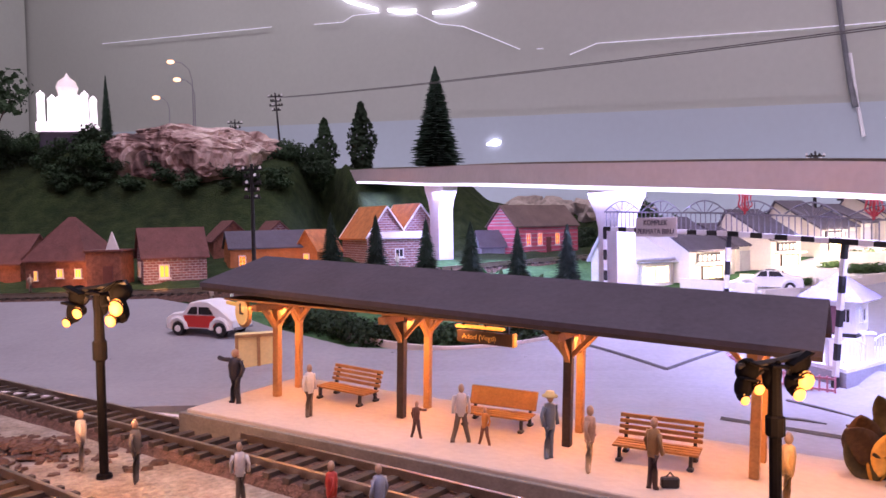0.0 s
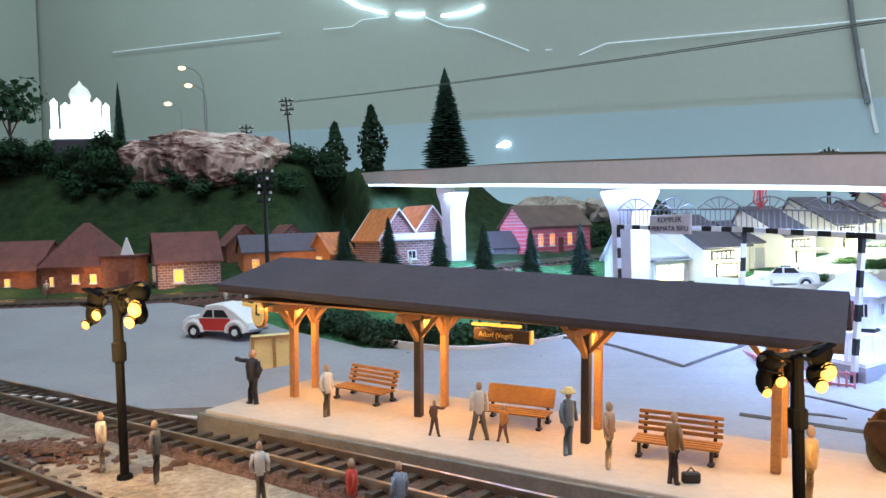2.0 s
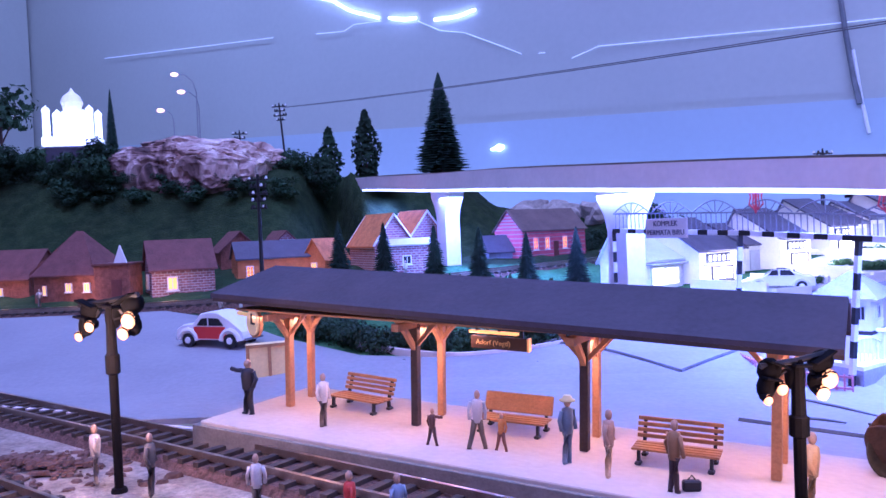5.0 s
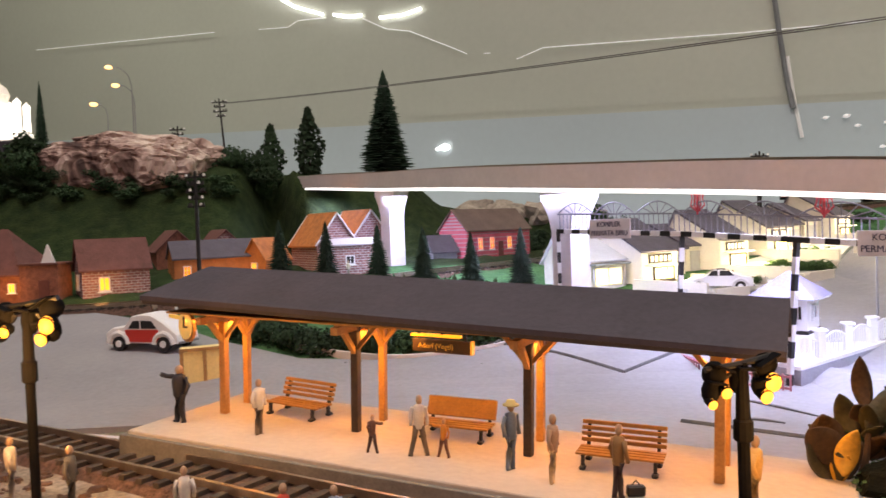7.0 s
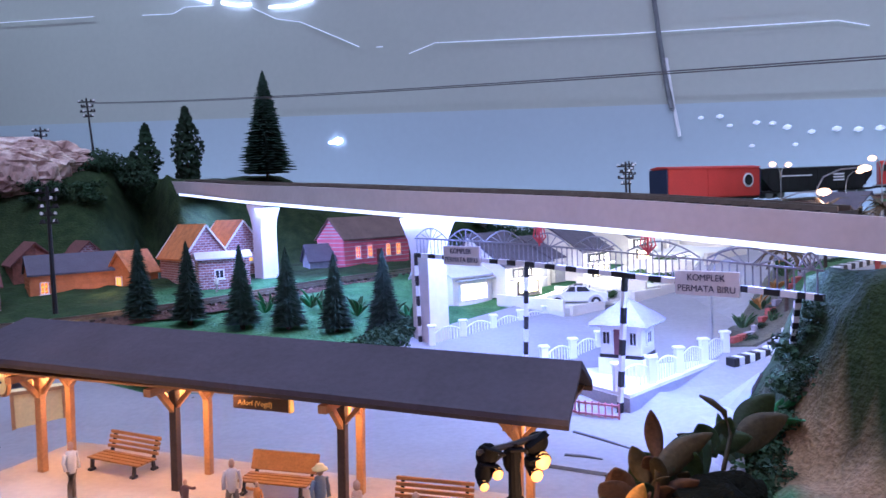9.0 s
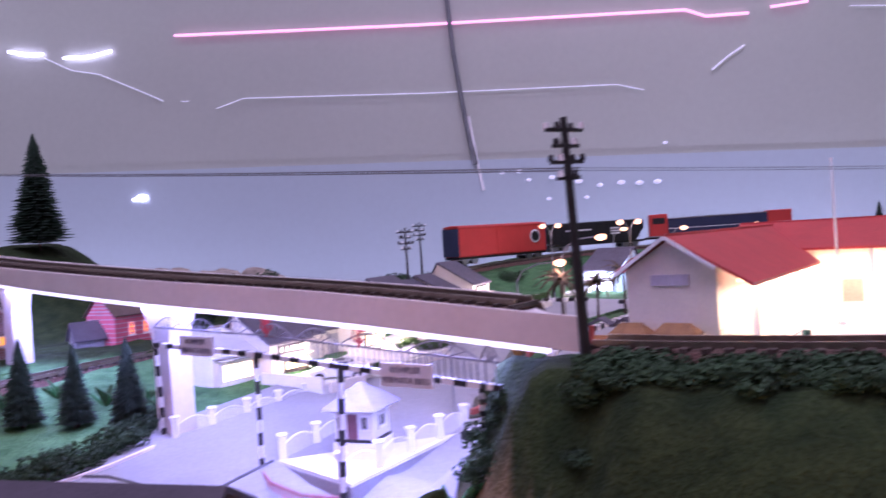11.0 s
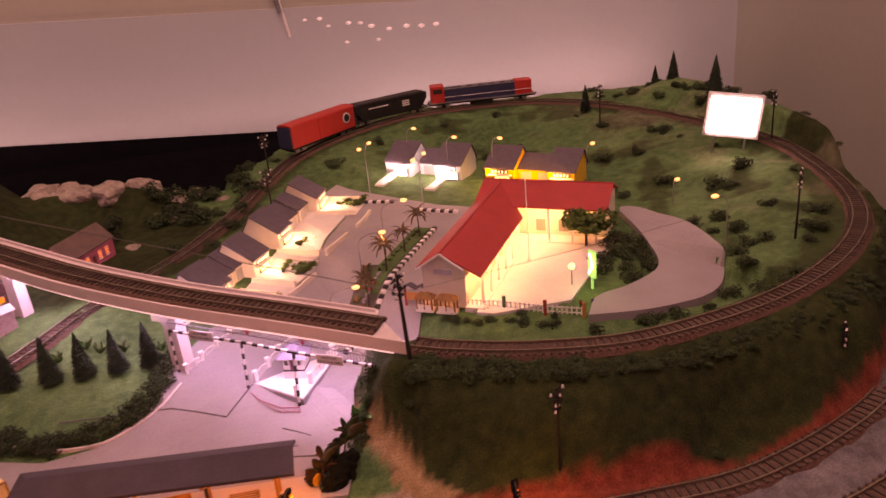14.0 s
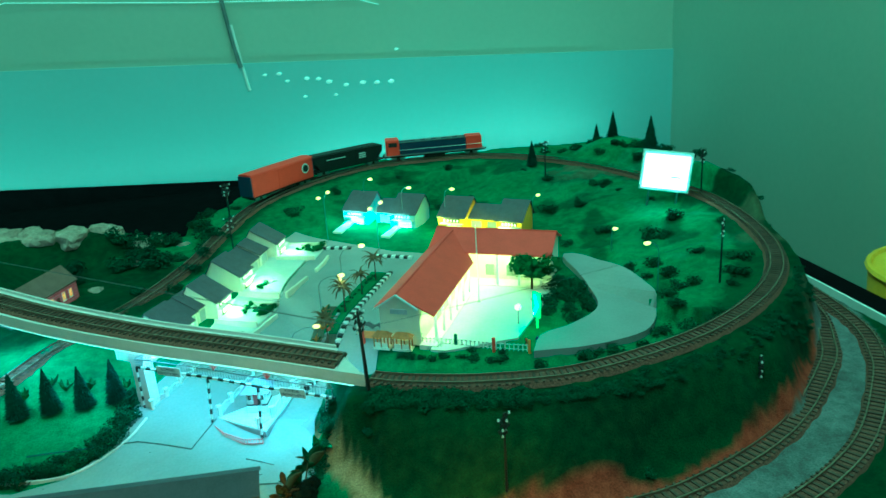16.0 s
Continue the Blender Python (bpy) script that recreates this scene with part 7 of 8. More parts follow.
pier_fence([(0.2215, 0.3835), (0.2395, 0.3925), (0.2585, 0.4085), (0.2775, 0.4245), (0.2955, 0.4395)], IZ, "white iron fence with square piers on the island")
pier_fence([(0.2020, 0.4300), (0.2200, 0.4450), (0.2380, 0.4600), (0.2570, 0.4755)], IZ, "white iron fence with square piers behind the guard house")
gh_ = thing("guard_house", Matrix.Translation((0.2380, 0.4170, IZ + 0.0075)) @ Matrix.Rotation(radians(-40), 4, "Z"), "small white guard house with a lilac pyramid roof", "guard house")
part("plinth", boxed(-0.0105, 0.0105, -0.0095, 0.0095, -0.0088, 0.0), WHITE, gh_)
part("wall", boxed(-0.0095, 0.0095, -0.0085, 0.0085, 0, 0.0150), WHITE, gh_)
bm = bmesh.new()
cyl(bm, 0.0200, 0.0012, 0.0155, 0.0262, 4, Matrix.Rotation(math.pi / 4, 4, "Z"))
part("roof", bm, mat("lilac_roof", (0.24, 0.22, 0.31), 0.8, var=0.2, scale=120, bump=0.2), gh_)
part("soffit", boxed(-0.0132, 0.0132, -0.0128, 0.0128, 0.0145, 0.0156), WHITE, gh_)
part("base_course", boxed(-0.0099, 0.0099, -0.0089, 0.0089, 0, 0.0016), BLACK, gh_, "dark base course")
part("door", boxed(-0.0030, 0.0020, -0.0091, -0.0083, 0.0016, 0.0130), mat("guard_door", (0.20, 0.08, 0.10), 0.5), gh_, "maroon door")
window(gh_, Matrix.Translation((0.0060, -0.0089, 0.0060)), 0.0036, 0.0062, BLACK)
window(gh_, Matrix.Translation((-0.0065, -0.0089, 0.0060)), 0.0040, 0.0062, BLACK)
window(gh_, Matrix.Translation((0.0099, 0, 0.0060)) @ Matrix.Rotation(math.pi / 2, 4, "Z"), 0.0060, 0.0062, BLACK)
rf = thing("barrier", Matrix(), "low red and white barrier rail before the island", "barrier")
RB = [(0.191, 0.424), (0.1935, 0.4020), (0.2035, 0.3780), (0.2165, 0.3675)]
for (x0, y0), (x1, y1) in zip(RB, RB[1:]):
    for zz in (0.0012, 0.0055):
        bm = bmesh.new()
        beam(bm, (x0, y0, zz - 0.004 + 0.002), (x1, y1, zz - 0.004 + 0.002), 0.0008)
        part("rail", bm, mat("barrier_pink", (0.55, 0.22, 0.28), 0.6), rf)
    n = int(math.hypot(x1 - x0, y1 - y0) / 0.0024)
    for i in range(n + 1):
        u = i / n
        part("upright", boxed(-0.0003, 0.0003, -0.0003, 0.0003, 0, 0.0085), mat("barrier_pink", (0.55, 0.22, 0.28)), rf, m=Matrix.Translation((x0 + (x1 - x0) * u, y0 + (y1 - y0) * u, -0.004)))

# walled garden beside the street
GD = [(0.150, 0.4735), (0.2320, 0.5305), (0.222, 0.571), (0.150, 0.555), (0.128, 0.520)]
gd = thing("raised_garden", Matrix(), "raised white garden plinth beside the street", "garden")
part("plinth", prism(bmesh.new(), GD, -0.002, 0.0110), WHITE, gd)
part("lawn", prism(bmesh.new(), [(0.176 + (x - 0.176) * 0.93, 0.535 + (y - 0.535) * 0.90) for x, y in GD], 0.0110, 0.0118), GRASS, gd, "green flocked lawn")
pier_fence([(0.1535, 0.4795), (0.172, 0.4925), (0.1910, 0.5055), (0.2095, 0.5185), (0.227, 0.5305)], 0.0110, "white iron fence with square piers along the garden", 0.010)

# slab outlines on the road and odd debris
SL = mat("road_crack", (0.11, 0.11, 0.12), 0.9, var=0.3, scale=200)
jn = thing("road_joint", Matrix(), "thin dark joint lines in the road slabs", "joint")
for P_ in ([(0.040, 0.476), (0.126, 0.438), (0.162, 0.4015), (0.197, 0.428)], [(0.165, 0.330), (0.205, 0.300)]):
    for (x0, y0), (x1, y1) in zip(P_, P_[1:]):
        pts = [Vector((x0 + (x1 - x0) * u, y0 + (y1 - y0) * u, land1(x0 + (x1 - x0) * u, y0 + (y1 - y0) * u) + 0.0024)) for u in np.linspace(0, 1, 8)]
        part("line", tube(bmesh.new(), pts, 0.0008, 4), SL, jn)
random.seed(3)
for i in range(16):
    x, y = random.uniform(-0.10, 0.22), random.uniform(0.33, 0.43)
    if y + 0.47 * x < 0.37:
        continue
    ob = new("pebble", mesh_of("pebble", ball(bmesh.new(), random.uniform(0.0005, 0.0010), None, 1, 1.4, 1.0, 0.6), SL))
    ob.matrix_basis = Matrix.Translation((x, y, land1(x, y) + 0.0018))
    tagged(ob, "small dark pebble lying on the road", "pebble", "pebbles on the road")
rng = random.Random(11)
vs_, fs_ = [], []
for i in range(560):
    x, y = rng.gauss(-0.062, 0.022), rng.gauss(0.296, 0.009)
    if i > 360:
        x = rng.uniform(-0.26, -0.08)
        y = 0.556 - 0.02 * rng.random() + 0.05 * (x + 0.26) * 0
    r = rng.uniform(0.0007, 0.0024)
    z = land1(x, y)
    k = len(vs_)
    z += 0.0030 * math.exp(-((x + 0.062) / 0.02) ** 2 - ((y - 0.296) / 0.008) ** 2)
    sx, sy, sz, tw = rng.uniform(0.7, 1.5), rng.uniform(0.5, 1.0), rng.uniform(0.25, 0.6), rng.uniform(0, 6)
    for a in range(6):
        for ring, dz in ((1.0, -0.3), (0.75, 0.8)):
            e, g = math.cos(a * math.pi / 3) * sx * ring * rng.uniform(0.7, 1.2), math.sin(a * math.pi / 3) * sy * ring * rng.uniform(0.7, 1.2)
            vs_.append((x + r * (e * math.cos(tw) - g * math.sin(tw)), y + r * (e * math.sin(tw) + g * math.cos(tw)), z + r * sz * dz * rng.uniform(0.7, 1.3)))
    fs_ += [(k + 2 * a, k + 2 * ((a + 1) % 6), k + 2 * ((a + 1) % 6) + 1, k + 2 * a + 1) for a in range(6)] + [tuple(k + 2 * a + 1 for a in range(6))]
me = bpy.data.meshes.new("rubble")
me.from_pydata(vs_, [], fs_)
me.materials.append(mat("rubble", (0.12, 0.065, 0.045), 0.95, var=0.6, scale=90))
tagged(new("rubble", me), "loose brown rubble and leaf litter beside the track", "rubble", kind="stuff")

random.seed(77)
for i in range(14):
    x, y = random.uniform(-0.165, -0.098), random.uniform(0.865, 0.905)
    shrub(x, y, land1(x, y) if land1(x, y) > 0.1 else 0.118, random.uniform(0.010, 0.017), 0.9, "dark bush at the end of the rock outcrop", "bushes by the rock")

# ---- rock outcrop and palace on the far hill ----
def outcrop_material():
    """Carved plaster in cream, pink and brown blocks with dark clefts."""
    m = bpy.data.materials.new("carved_outcrop")
    m.use_nodes = True
    n, l = m.node_tree.nodes, m.node_tree.links
    b = n["Principled BSDF"]
    b.inputs["Roughness"].default_value = 0.9
    co, mp = n.new("ShaderNodeTexCoord"), n.new("ShaderNodeMapping")
    mp.inputs["Scale"].default_value = (1.0, 1.0, 0.45)
    l.new(co.outputs["Object"], mp.inputs[0])
    no = n.new("ShaderNodeTexNoise")
    no.inputs["Scale"].default_value, no.inputs["Detail"].default_value, no.inputs["Distortion"].default_value = 34, 6, 1.2
    l.new(mp.outputs[0], no.inputs["Vector"])
    r = n.new("ShaderNodeValToRGB")
    e = r.color_ramp.elements
    e[0].position, e[0].color = 0.34, (0.07, 0.04, 0.035, 1)
    e[1].position, e[1].color = 0.66, (0.72, 0.60, 0.52, 1)
    for p, c in ((0.41, (0.20, 0.12, 0.10, 1)), (0.49, (0.40, 0.27, 0.23, 1)), (0.57, (0.52, 0.39, 0.34, 1))):
        e.new(p).color = c
    l.new(no.outputs[0], r.inputs[0])
    fine = n.new("ShaderNodeTexNoise")
    fine.inputs["Scale"].default_value, fine.inputs["Detail"].default_value = 260, 3
    l.new(co.outputs["Object"], fine.inputs["Vector"])
    mx = n.new("ShaderNodeMix")
    mx.data_type, mx.blend_type = "RGBA", "OVERLAY"
    mx.inputs[0].default_value = 0.55
    l.new(r.outputs[0], mx.inputs[6]), l.new(fine.outputs[0], mx.inputs[7])
    l.new(mx.outputs[2], b.inputs["Base Color"])
    bp = n.new("ShaderNodeBump")
    bp.inputs["Strength"].default_value, bp.inputs["Distance"].default_value = 0.9, 0.003
    l.new(no.outputs[0], bp.inputs["Height"]), l.new(bp.outputs[0], b.inputs["Normal"])
    return m


bm = bmesh.new()
bmesh.ops.create_icosphere(bm, subdivisions=6, radius=1)
for v in bm.verts:
    p = v.co.copy()
    q = Vector((p.x * 3.4 + 0.5 * noise.noise(p * 3.0), p.y * 3.0, p.z * 1.3 + 0.3 * p.x))
    dist, cells = noise.voronoi(q)[:2]
    cleft = min(1.0, (dist[1] - dist[0]) / 0.10)
    tilt = Vector((noise.noise(cells[0] * 3.1), noise.noise(cells[0] * 5.3 + Vector((9, 0, 0))), noise.noise(cells[0] * 4.7 + Vector((0, 7, 0)))))
    n1 = noise.noise(p * 1.7) * 0.12 + (q - cells[0]).dot(tilt) * 0.26 - 0.045 * (1 - cleft) + noise.noise(p * 7.0) * 0.05 + noise.noise(p * 19.0) * 0.03
    f = 1 + n1
    top = 1.0 - 0.22 * max(0.0, p.x) - 0.30 * max(0.0, -p.x - 0.45)
    v.co = Vector((p.x * 0.103 * f, p.y * 0.060 * f, (abs(p.z) ** 0.60 * (1 if p.z > 0 else -1)) * 0.039 * top * (1 + n1 * 0.8)))
rk = new("rock_outcrop", mesh_of("rock_outcrop", bm, outcrop_material(), smooth=False))
rk.matrix_basis = Matrix.Translation((-0.238, 0.865, 0.131)) @ Matrix.Rotation(radians(-6), 4, "Z")
tagged(rk, "pale carved plaster rock outcrop on the hillside", "rock")
random.seed(21)
for i in range(44):
    x = -0.36 + 0.25 * random.random()
    y = 0.792 + 0.022 * random.random()
    shrub(x, y, max(land1(x, y), 0.086) + random.uniform(0.0, 0.012), random.uniform(0.008, 0.014), 0.6, "dark green scrub round the rock", "scrub round the rock")
for i in range(18):
    x, y = random.uniform(-0.17, -0.10), random.uniform(0.85, 0.90)
    shrub(x, y, random.uniform(0.110, 0.136), random.uniform(0.010, 0.018), 0.9, "dark green bushes on the hill shoulder", "bushes on the hill shoulder")
for i in range(40):
    x, y = random.uniform(-0.52, -0.31), random.uniform(0.79, 0.83)
    shrub(x, y, random.uniform(0.122, 0.152), random.uniform(0.010, 0.018), 0.9, "dark scrub below the white palace", "scrub below the palace")

# the palace's lighting is painted in as glow, dimmer on the large dome
PAL = mat("glowing_marble", (0.92, 0.94, 0.90), 0.5, var=0.03, bump=0.05, glow=1.5)
PALDIM = mat("dim_glowing_marble", (0.86, 0.84, 0.76), 0.5, var=0.03, bump=0.05, glow=0.30)
pa = thing("palace", Matrix.Translation((-0.357, 0.840, 0.169)) @ Matrix.Rotation(radians(14), 4, "Z") @ Matrix.Scale(0.78, 4), "glowing white model palace with domes and minarets", "palace")
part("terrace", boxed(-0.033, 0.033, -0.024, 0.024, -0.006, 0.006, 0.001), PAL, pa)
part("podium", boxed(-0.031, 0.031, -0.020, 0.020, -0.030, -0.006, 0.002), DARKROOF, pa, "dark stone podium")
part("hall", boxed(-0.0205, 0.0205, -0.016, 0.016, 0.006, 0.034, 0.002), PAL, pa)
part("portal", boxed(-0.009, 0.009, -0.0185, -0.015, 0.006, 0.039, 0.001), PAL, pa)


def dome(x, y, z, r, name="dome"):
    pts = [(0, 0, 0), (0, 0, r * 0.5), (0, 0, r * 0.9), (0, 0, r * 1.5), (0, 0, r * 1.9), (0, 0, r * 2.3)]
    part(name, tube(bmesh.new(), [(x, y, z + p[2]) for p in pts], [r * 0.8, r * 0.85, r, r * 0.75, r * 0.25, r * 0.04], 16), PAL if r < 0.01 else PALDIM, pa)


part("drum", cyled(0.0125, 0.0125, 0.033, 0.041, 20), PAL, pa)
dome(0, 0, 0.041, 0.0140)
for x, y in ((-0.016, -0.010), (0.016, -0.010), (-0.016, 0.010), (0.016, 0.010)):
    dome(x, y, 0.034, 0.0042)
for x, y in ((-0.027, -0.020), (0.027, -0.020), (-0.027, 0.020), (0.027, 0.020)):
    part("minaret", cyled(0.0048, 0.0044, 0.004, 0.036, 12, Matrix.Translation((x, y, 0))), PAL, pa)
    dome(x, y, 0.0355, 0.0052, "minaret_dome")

# green lit sign and ornaments in the school garden
gs = thing("lit_sign", Matrix.Translation((0.508, 0.309, land1(0.508, 0.309))), "tall glowing green neon sign post", "sign")
part("post", cyled(0.0012, 0.0012, 0, 0.030, 8), GREENGLOW, gs)
part("panel", boxed(-0.0012, 0.0012, -0.0050, 0.0050, 0.012, 0.040, 0.0006), GREENGLOW, gs, "glowing green panel")
part("tube", tube(bmesh.new(), [(-0.0016, 0.003, 0.016), (-0.0018, -0.002, 0.026), (-0.0016, 0.002, 0.037)], 0.0011, 6), WHITEGLOW, gs, "white neon tube")
lamp("neon_glow", "POINT", Matrix.Translation((0.500, 0.303, 0.066)), 0.020, (0.05, 1.0, 0.45), 0.006)
gb = thing("globe_lamp", Matrix.Translation((0.496, 0.325, land1(0.496, 0.325))), "small yellow globe lamp on a post", "lamp")
part("post", cyled(0.0006, 0.0006, 0, 0.020, 6), METAL, gb)
part("globe", ball(bmesh.new(), 0.0034, Matrix.Translation((0, 0, 0.0225)), 2), WARMPALE, gb, "glowing yellow globe", smooth=True)
for x, y, r in ((0.56, 0.345, 0.016), (0.585, 0.36, 0.014), (0.60, 0.345, 0.012), (0.54, 0.33, 0.012), (0.61, 0.385, 0.012), (0.425, 0.315, 0.006), (0.445, 0.29, 0.006), (0.40, 0.345, 0.006)):
    shrub(x, y, land1(x, y), r, 0.6, "dark green garden shrub beside the driveway", "garden shrubs")

fp = thing("flagpole", Matrix.Translation((0.504, 0.400, 0.040)), "thin white flagpole in the school courtyard", "flagpole")
part("pole", cyled(0.0008, 0.0005, -0.002, 0.092, 8), WHITE, fp)
part("finial", ball(bmesh.new(), 0.0010, Matrix.Translation((0, 0, 0.0925)), 1), WHITE, fp)
part("base", cyled(0.0030, 0.0022, -0.002, 0.003, 10), CONCRETE, fp)

# bushes inside the driveway's bend and along the school fence
random.seed(41)
BEND = [Vector(p) for p in ((0.614, 0.385, 0), (0.618, 0.362, 0), (0.598, 0.326, 0), (0.574, 0.302, 0), (0.545, 0.294, 0), (0.580, 0.335, 0), (0.598, 0.365, 0))]
for p in BEND + [p.lerp(q, 0.5) for p, q in zip(BEND, BEND[1:])]:
    x, y = p.x + random.uniform(-0.004, 0.004), p.y + random.uniform(-0.004, 0.004)
    shrub(x, y, land1(x, y), random.uniform(0.009, 0.014), 0.7, "dark green bush inside the driveway's bend", "bushes in the driveway bend")
for i in range(12):
    u = random.random()
    x, y = 0.366 + 0.066 * u + random.uniform(-0.005, 0.003), 0.360 - 0.078 * u + random.uniform(-0.008, 0.0)
    shrub(x, y, land1(x, y), random.uniform(0.004, 0.008), 0.7, "low green bush before the school fence", "bushes by the school fence")

# two small kiosks against the school's gable
OCHRE = mat("ochre_tile", (0.26, 0.13, 0.05), 0.8, var=0.4, scale=150, bump=0.4)
for y0, y1, lab in ((-0.0145, 0.0055, "small open kiosk with an ochre hipped roof against the school"), (0.0085, 0.0265, "small cream kiosk with an ochre roof against the school")):
    kk = thing("garden_kiosk", school.matrix_basis @ Matrix.Translation((-0.0085, (y0 + y1) / 2, 0)), lab, "kiosk", "kiosks by the school")
    w = (y1 - y0) / 2
    part("low_wall", boxed(-0.0045, -0.0038, -w + 0.001, w - 0.001, 0, 0.0055), CREAM, kk)
    part("floor", boxed(-0.0050, 0.0050, -w, w, -0.002, 0.0008), CREAM, kk)
    for a in (-1, 1):
        for b in (-1, 0, 1):
            part("post", boxed(-0.0006, 0.0006, -0.0006, 0.0006, 0.0008, 0.0125), OCHRE, kk, m=Matrix.Translation((a * 0.0041, b * (w - 0.0014), 0)))
    bm = bmesh.new()
    lo = [bm.verts.new((a * 0.0060, b * (w + 0.0008), 0.0122)) for a, b in ((-1, -1), (1, -1), (1, 1), (-1, 1))]
    up_ = [bm.verts.new((a * 0.0008, b * (w - 0.0040), 0.0172)) for a, b in ((-1, -1), (1, -1), (1, 1), (-1, 1))]
    for i in range(4):
        bm.faces.new((lo[i], lo[(i + 1) % 4], up_[(i + 1) % 4], up_[i]))
    bm.faces.new(up_)
    bm.faces.new(lo[::-1])
    part("roof", bm, OCHRE, kk, "ochre hipped roof")
    part("lamp", ball(bmesh.new(), 0.0007, Matrix.Translation((0, 0, 0.0105)), 1), AMBER, kk, "small glowing amber lamp")
    lamp("kiosk_glow", "POINT", kk.matrix_basis @ Matrix.Translation((0, 0, 0.0085)), 0.002, (1.0, 0.60, 0.25), 0.001)
# loose dark sticks left on the road
for a, b in (((0.195, 0.356), (0.210, 0.330)), ((0.185, 0.331), (0.196, 0.324))):
    p, q = Vector((*a, land1(*a) + 0.0022)), Vector((*b, land1(*b) + 0.0022))
    sk = new("stick", mesh_of("stick", tube(bmesh.new(), [p, p.lerp(q, 0.5) + Vector((0, 0.0004, 0.0002)), q], [0.0007, 0.0006, 0.0004], 5), SL))
    tagged(sk, "thin dark stick lying on the road", "stick", "sticks on the road")

# broad-leaved plants at the foot of the plaster cliff
LEAFMAT = mat("broad_leaf", (0.018, 0.048, 0.014), 0.6, var=0.5, scale=120, bump=0.2)
BROWNLEAF = mat("dry_leaf", (0.060, 0.032, 0.014), 0.7, var=0.5, scale=120, bump=0.2)


def leaf_blade(bm, a, b, w, cup=0.25, arch=0.12, turn=0.0):
    """One leaf from a to b: an oval blade, folded a little along its rib, bowed over its length."""
    a, b = Vector(a), Vector(b)
    d = b - a
    side = d.cross(Vector((0.25, 1.0, 0.1))).normalized()
    up = side.cross(d).normalized()
    side = (side * math.cos(turn) + up * math.sin(turn)).normalized()
    up = side.cross(d).normalized()
    rows = []
    for u in np.linspace(0, 1, 12):
        ww = w * (math.sin(math.pi * u ** 0.85) ** 0.75 if 0 < u < 1 else 0.02) + w * 0.03
        c = a + d * u + up * (d.length * arch * math.sin(math.pi * u))
        rows.append([bm.verts.new(c + side * (k * ww) + up * (abs(k) ** 1.6 * ww * cup)) for k in (-1, -0.5, 0, 0.5, 1)])
    for p, q in zip(rows, rows[1:]):
        for k in range(4):
            bm.faces.new((p[k], p[k + 1], q[k + 1], q[k]))
    g = bmesh.ops.extrude_face_region(bm, geom=bm.faces[:])
    bmesh.ops.translate(bm, vec=up * 0.00025, verts=[v for v in g["geom"] if isinstance(v, bmesh.types.BMVert)])
    return bm


def plant(x, y, z, h, n, label, mats, broad=1.0, group="plants by the cliff"):
    t = thing("plant", Matrix.Translation((x, y, z)), label, "plant", group)
    rng = random.Random(int(x * 1e4))
    for i in range(n):
        a, L, e = i * 2.4 + rng.uniform(-0.3, 0.3), h * rng.uniform(0.6, 1.0), rng.uniform(0.6, 1.35)
        tip = (L * math.cos(e) * math.cos(a), L * math.cos(e) * math.sin(a), L * math.sin(e))
        part("leaf", leaf_blade(bmesh.new(), (0, 0, 0), tip, L * rng.uniform(0.13, 0.20) * broad, 0.3, 0.14, rng.uniform(-0.6, 0.6)), mats[i % len(mats)], t, smooth=True)
    return t


OLIVE = mat("olive_leaf", (0.055, 0.050, 0.022), 0.65, var=0.5, scale=90, bump=0.2)
YELLOWLEAF = mat("yellow_leaf", (0.55, 0.30, 0.04), 0.6, var=0.3, scale=120, bump=0.1)
NEARBLACK = mat("near_black_stone", (0.006, 0.007, 0.004), 0.95, var=0.6, scale=120, bump=0.8, spec=0.1)
bp_ = thing("plant", Matrix.Translation((0.192, 0.271, -0.002)), "dry brown and olive broad-leaved model plant", "plant", "plants by the cliff")
for a, b, w, ml in (((0.196, 0.275, 0.014), (0.1944, 0.275, 0.0281), 0.0030, BROWNLEAF), ((0.187, 0.268, 0.002), (0.1772, 0.266, 0.0125), 0.0052, BROWNLEAF), ((0.185, 0.270, 0.004), (0.1825, 0.270, 0.0150), 0.0050, BROWNLEAF),
                    ((0.1842, 0.264, 0.0015), (0.1878, 0.264, 0.0126), 0.0034, YELLOWLEAF), ((0.194, 0.272, 0.010), (0.2106, 0.273, 0.0212), 0.0046, OLIVE), ((0.1925, 0.274, 0.008), (0.1886, 0.274, 0.0190), 0.0034, OLIVE),
                    ((0.197, 0.274, 0.008), (0.1915, 0.272, 0.0165), 0.0036, BROWNLEAF), ((0.200, 0.278, 0.010), (0.2085, 0.280, 0.0195), 0.0038, LEAFMAT)):
    o_ = Vector((0.192, 0.271, -0.002))
    part("leaf", leaf_blade(bmesh.new(), Vector(a) - o_, Vector(b) - o_, w * 0.80), ml, bp_, smooth=True)
part("stem", tube(bmesh.new(), [(0, 0, 0), (0.002, 0.001, 0.006), (0.004, 0.003, 0.016)], [0.0012, 0.0009, 0.0005], 6), BROWNLEAF, bp_)
plant(0.1945, 0.2745, 0.002, 0.0165, 13, "dark olive leafy model plant", [LEAFMAT, OLIVE, BROWNLEAF], 1.0)
plant(0.2050, 0.2800, 0.002, 0.0180, 13, "dark olive leafy model plant", [LEAFMAT, OLIVE, LEAFMAT], 1.0)
plant(0.1850, 0.2685, -0.002, 0.0135, 9, "dry brown leafy model plant", [BROWNLEAF, OLIVE, YELLOWLEAF], 1.0)
o_ = Vector((0.217, 0.285, -0.002))
bp_ = thing("plant", Matrix.Translation(o_), "dark green broad-leaved plant with a bent stalk", "plant", "plants by the cliff")
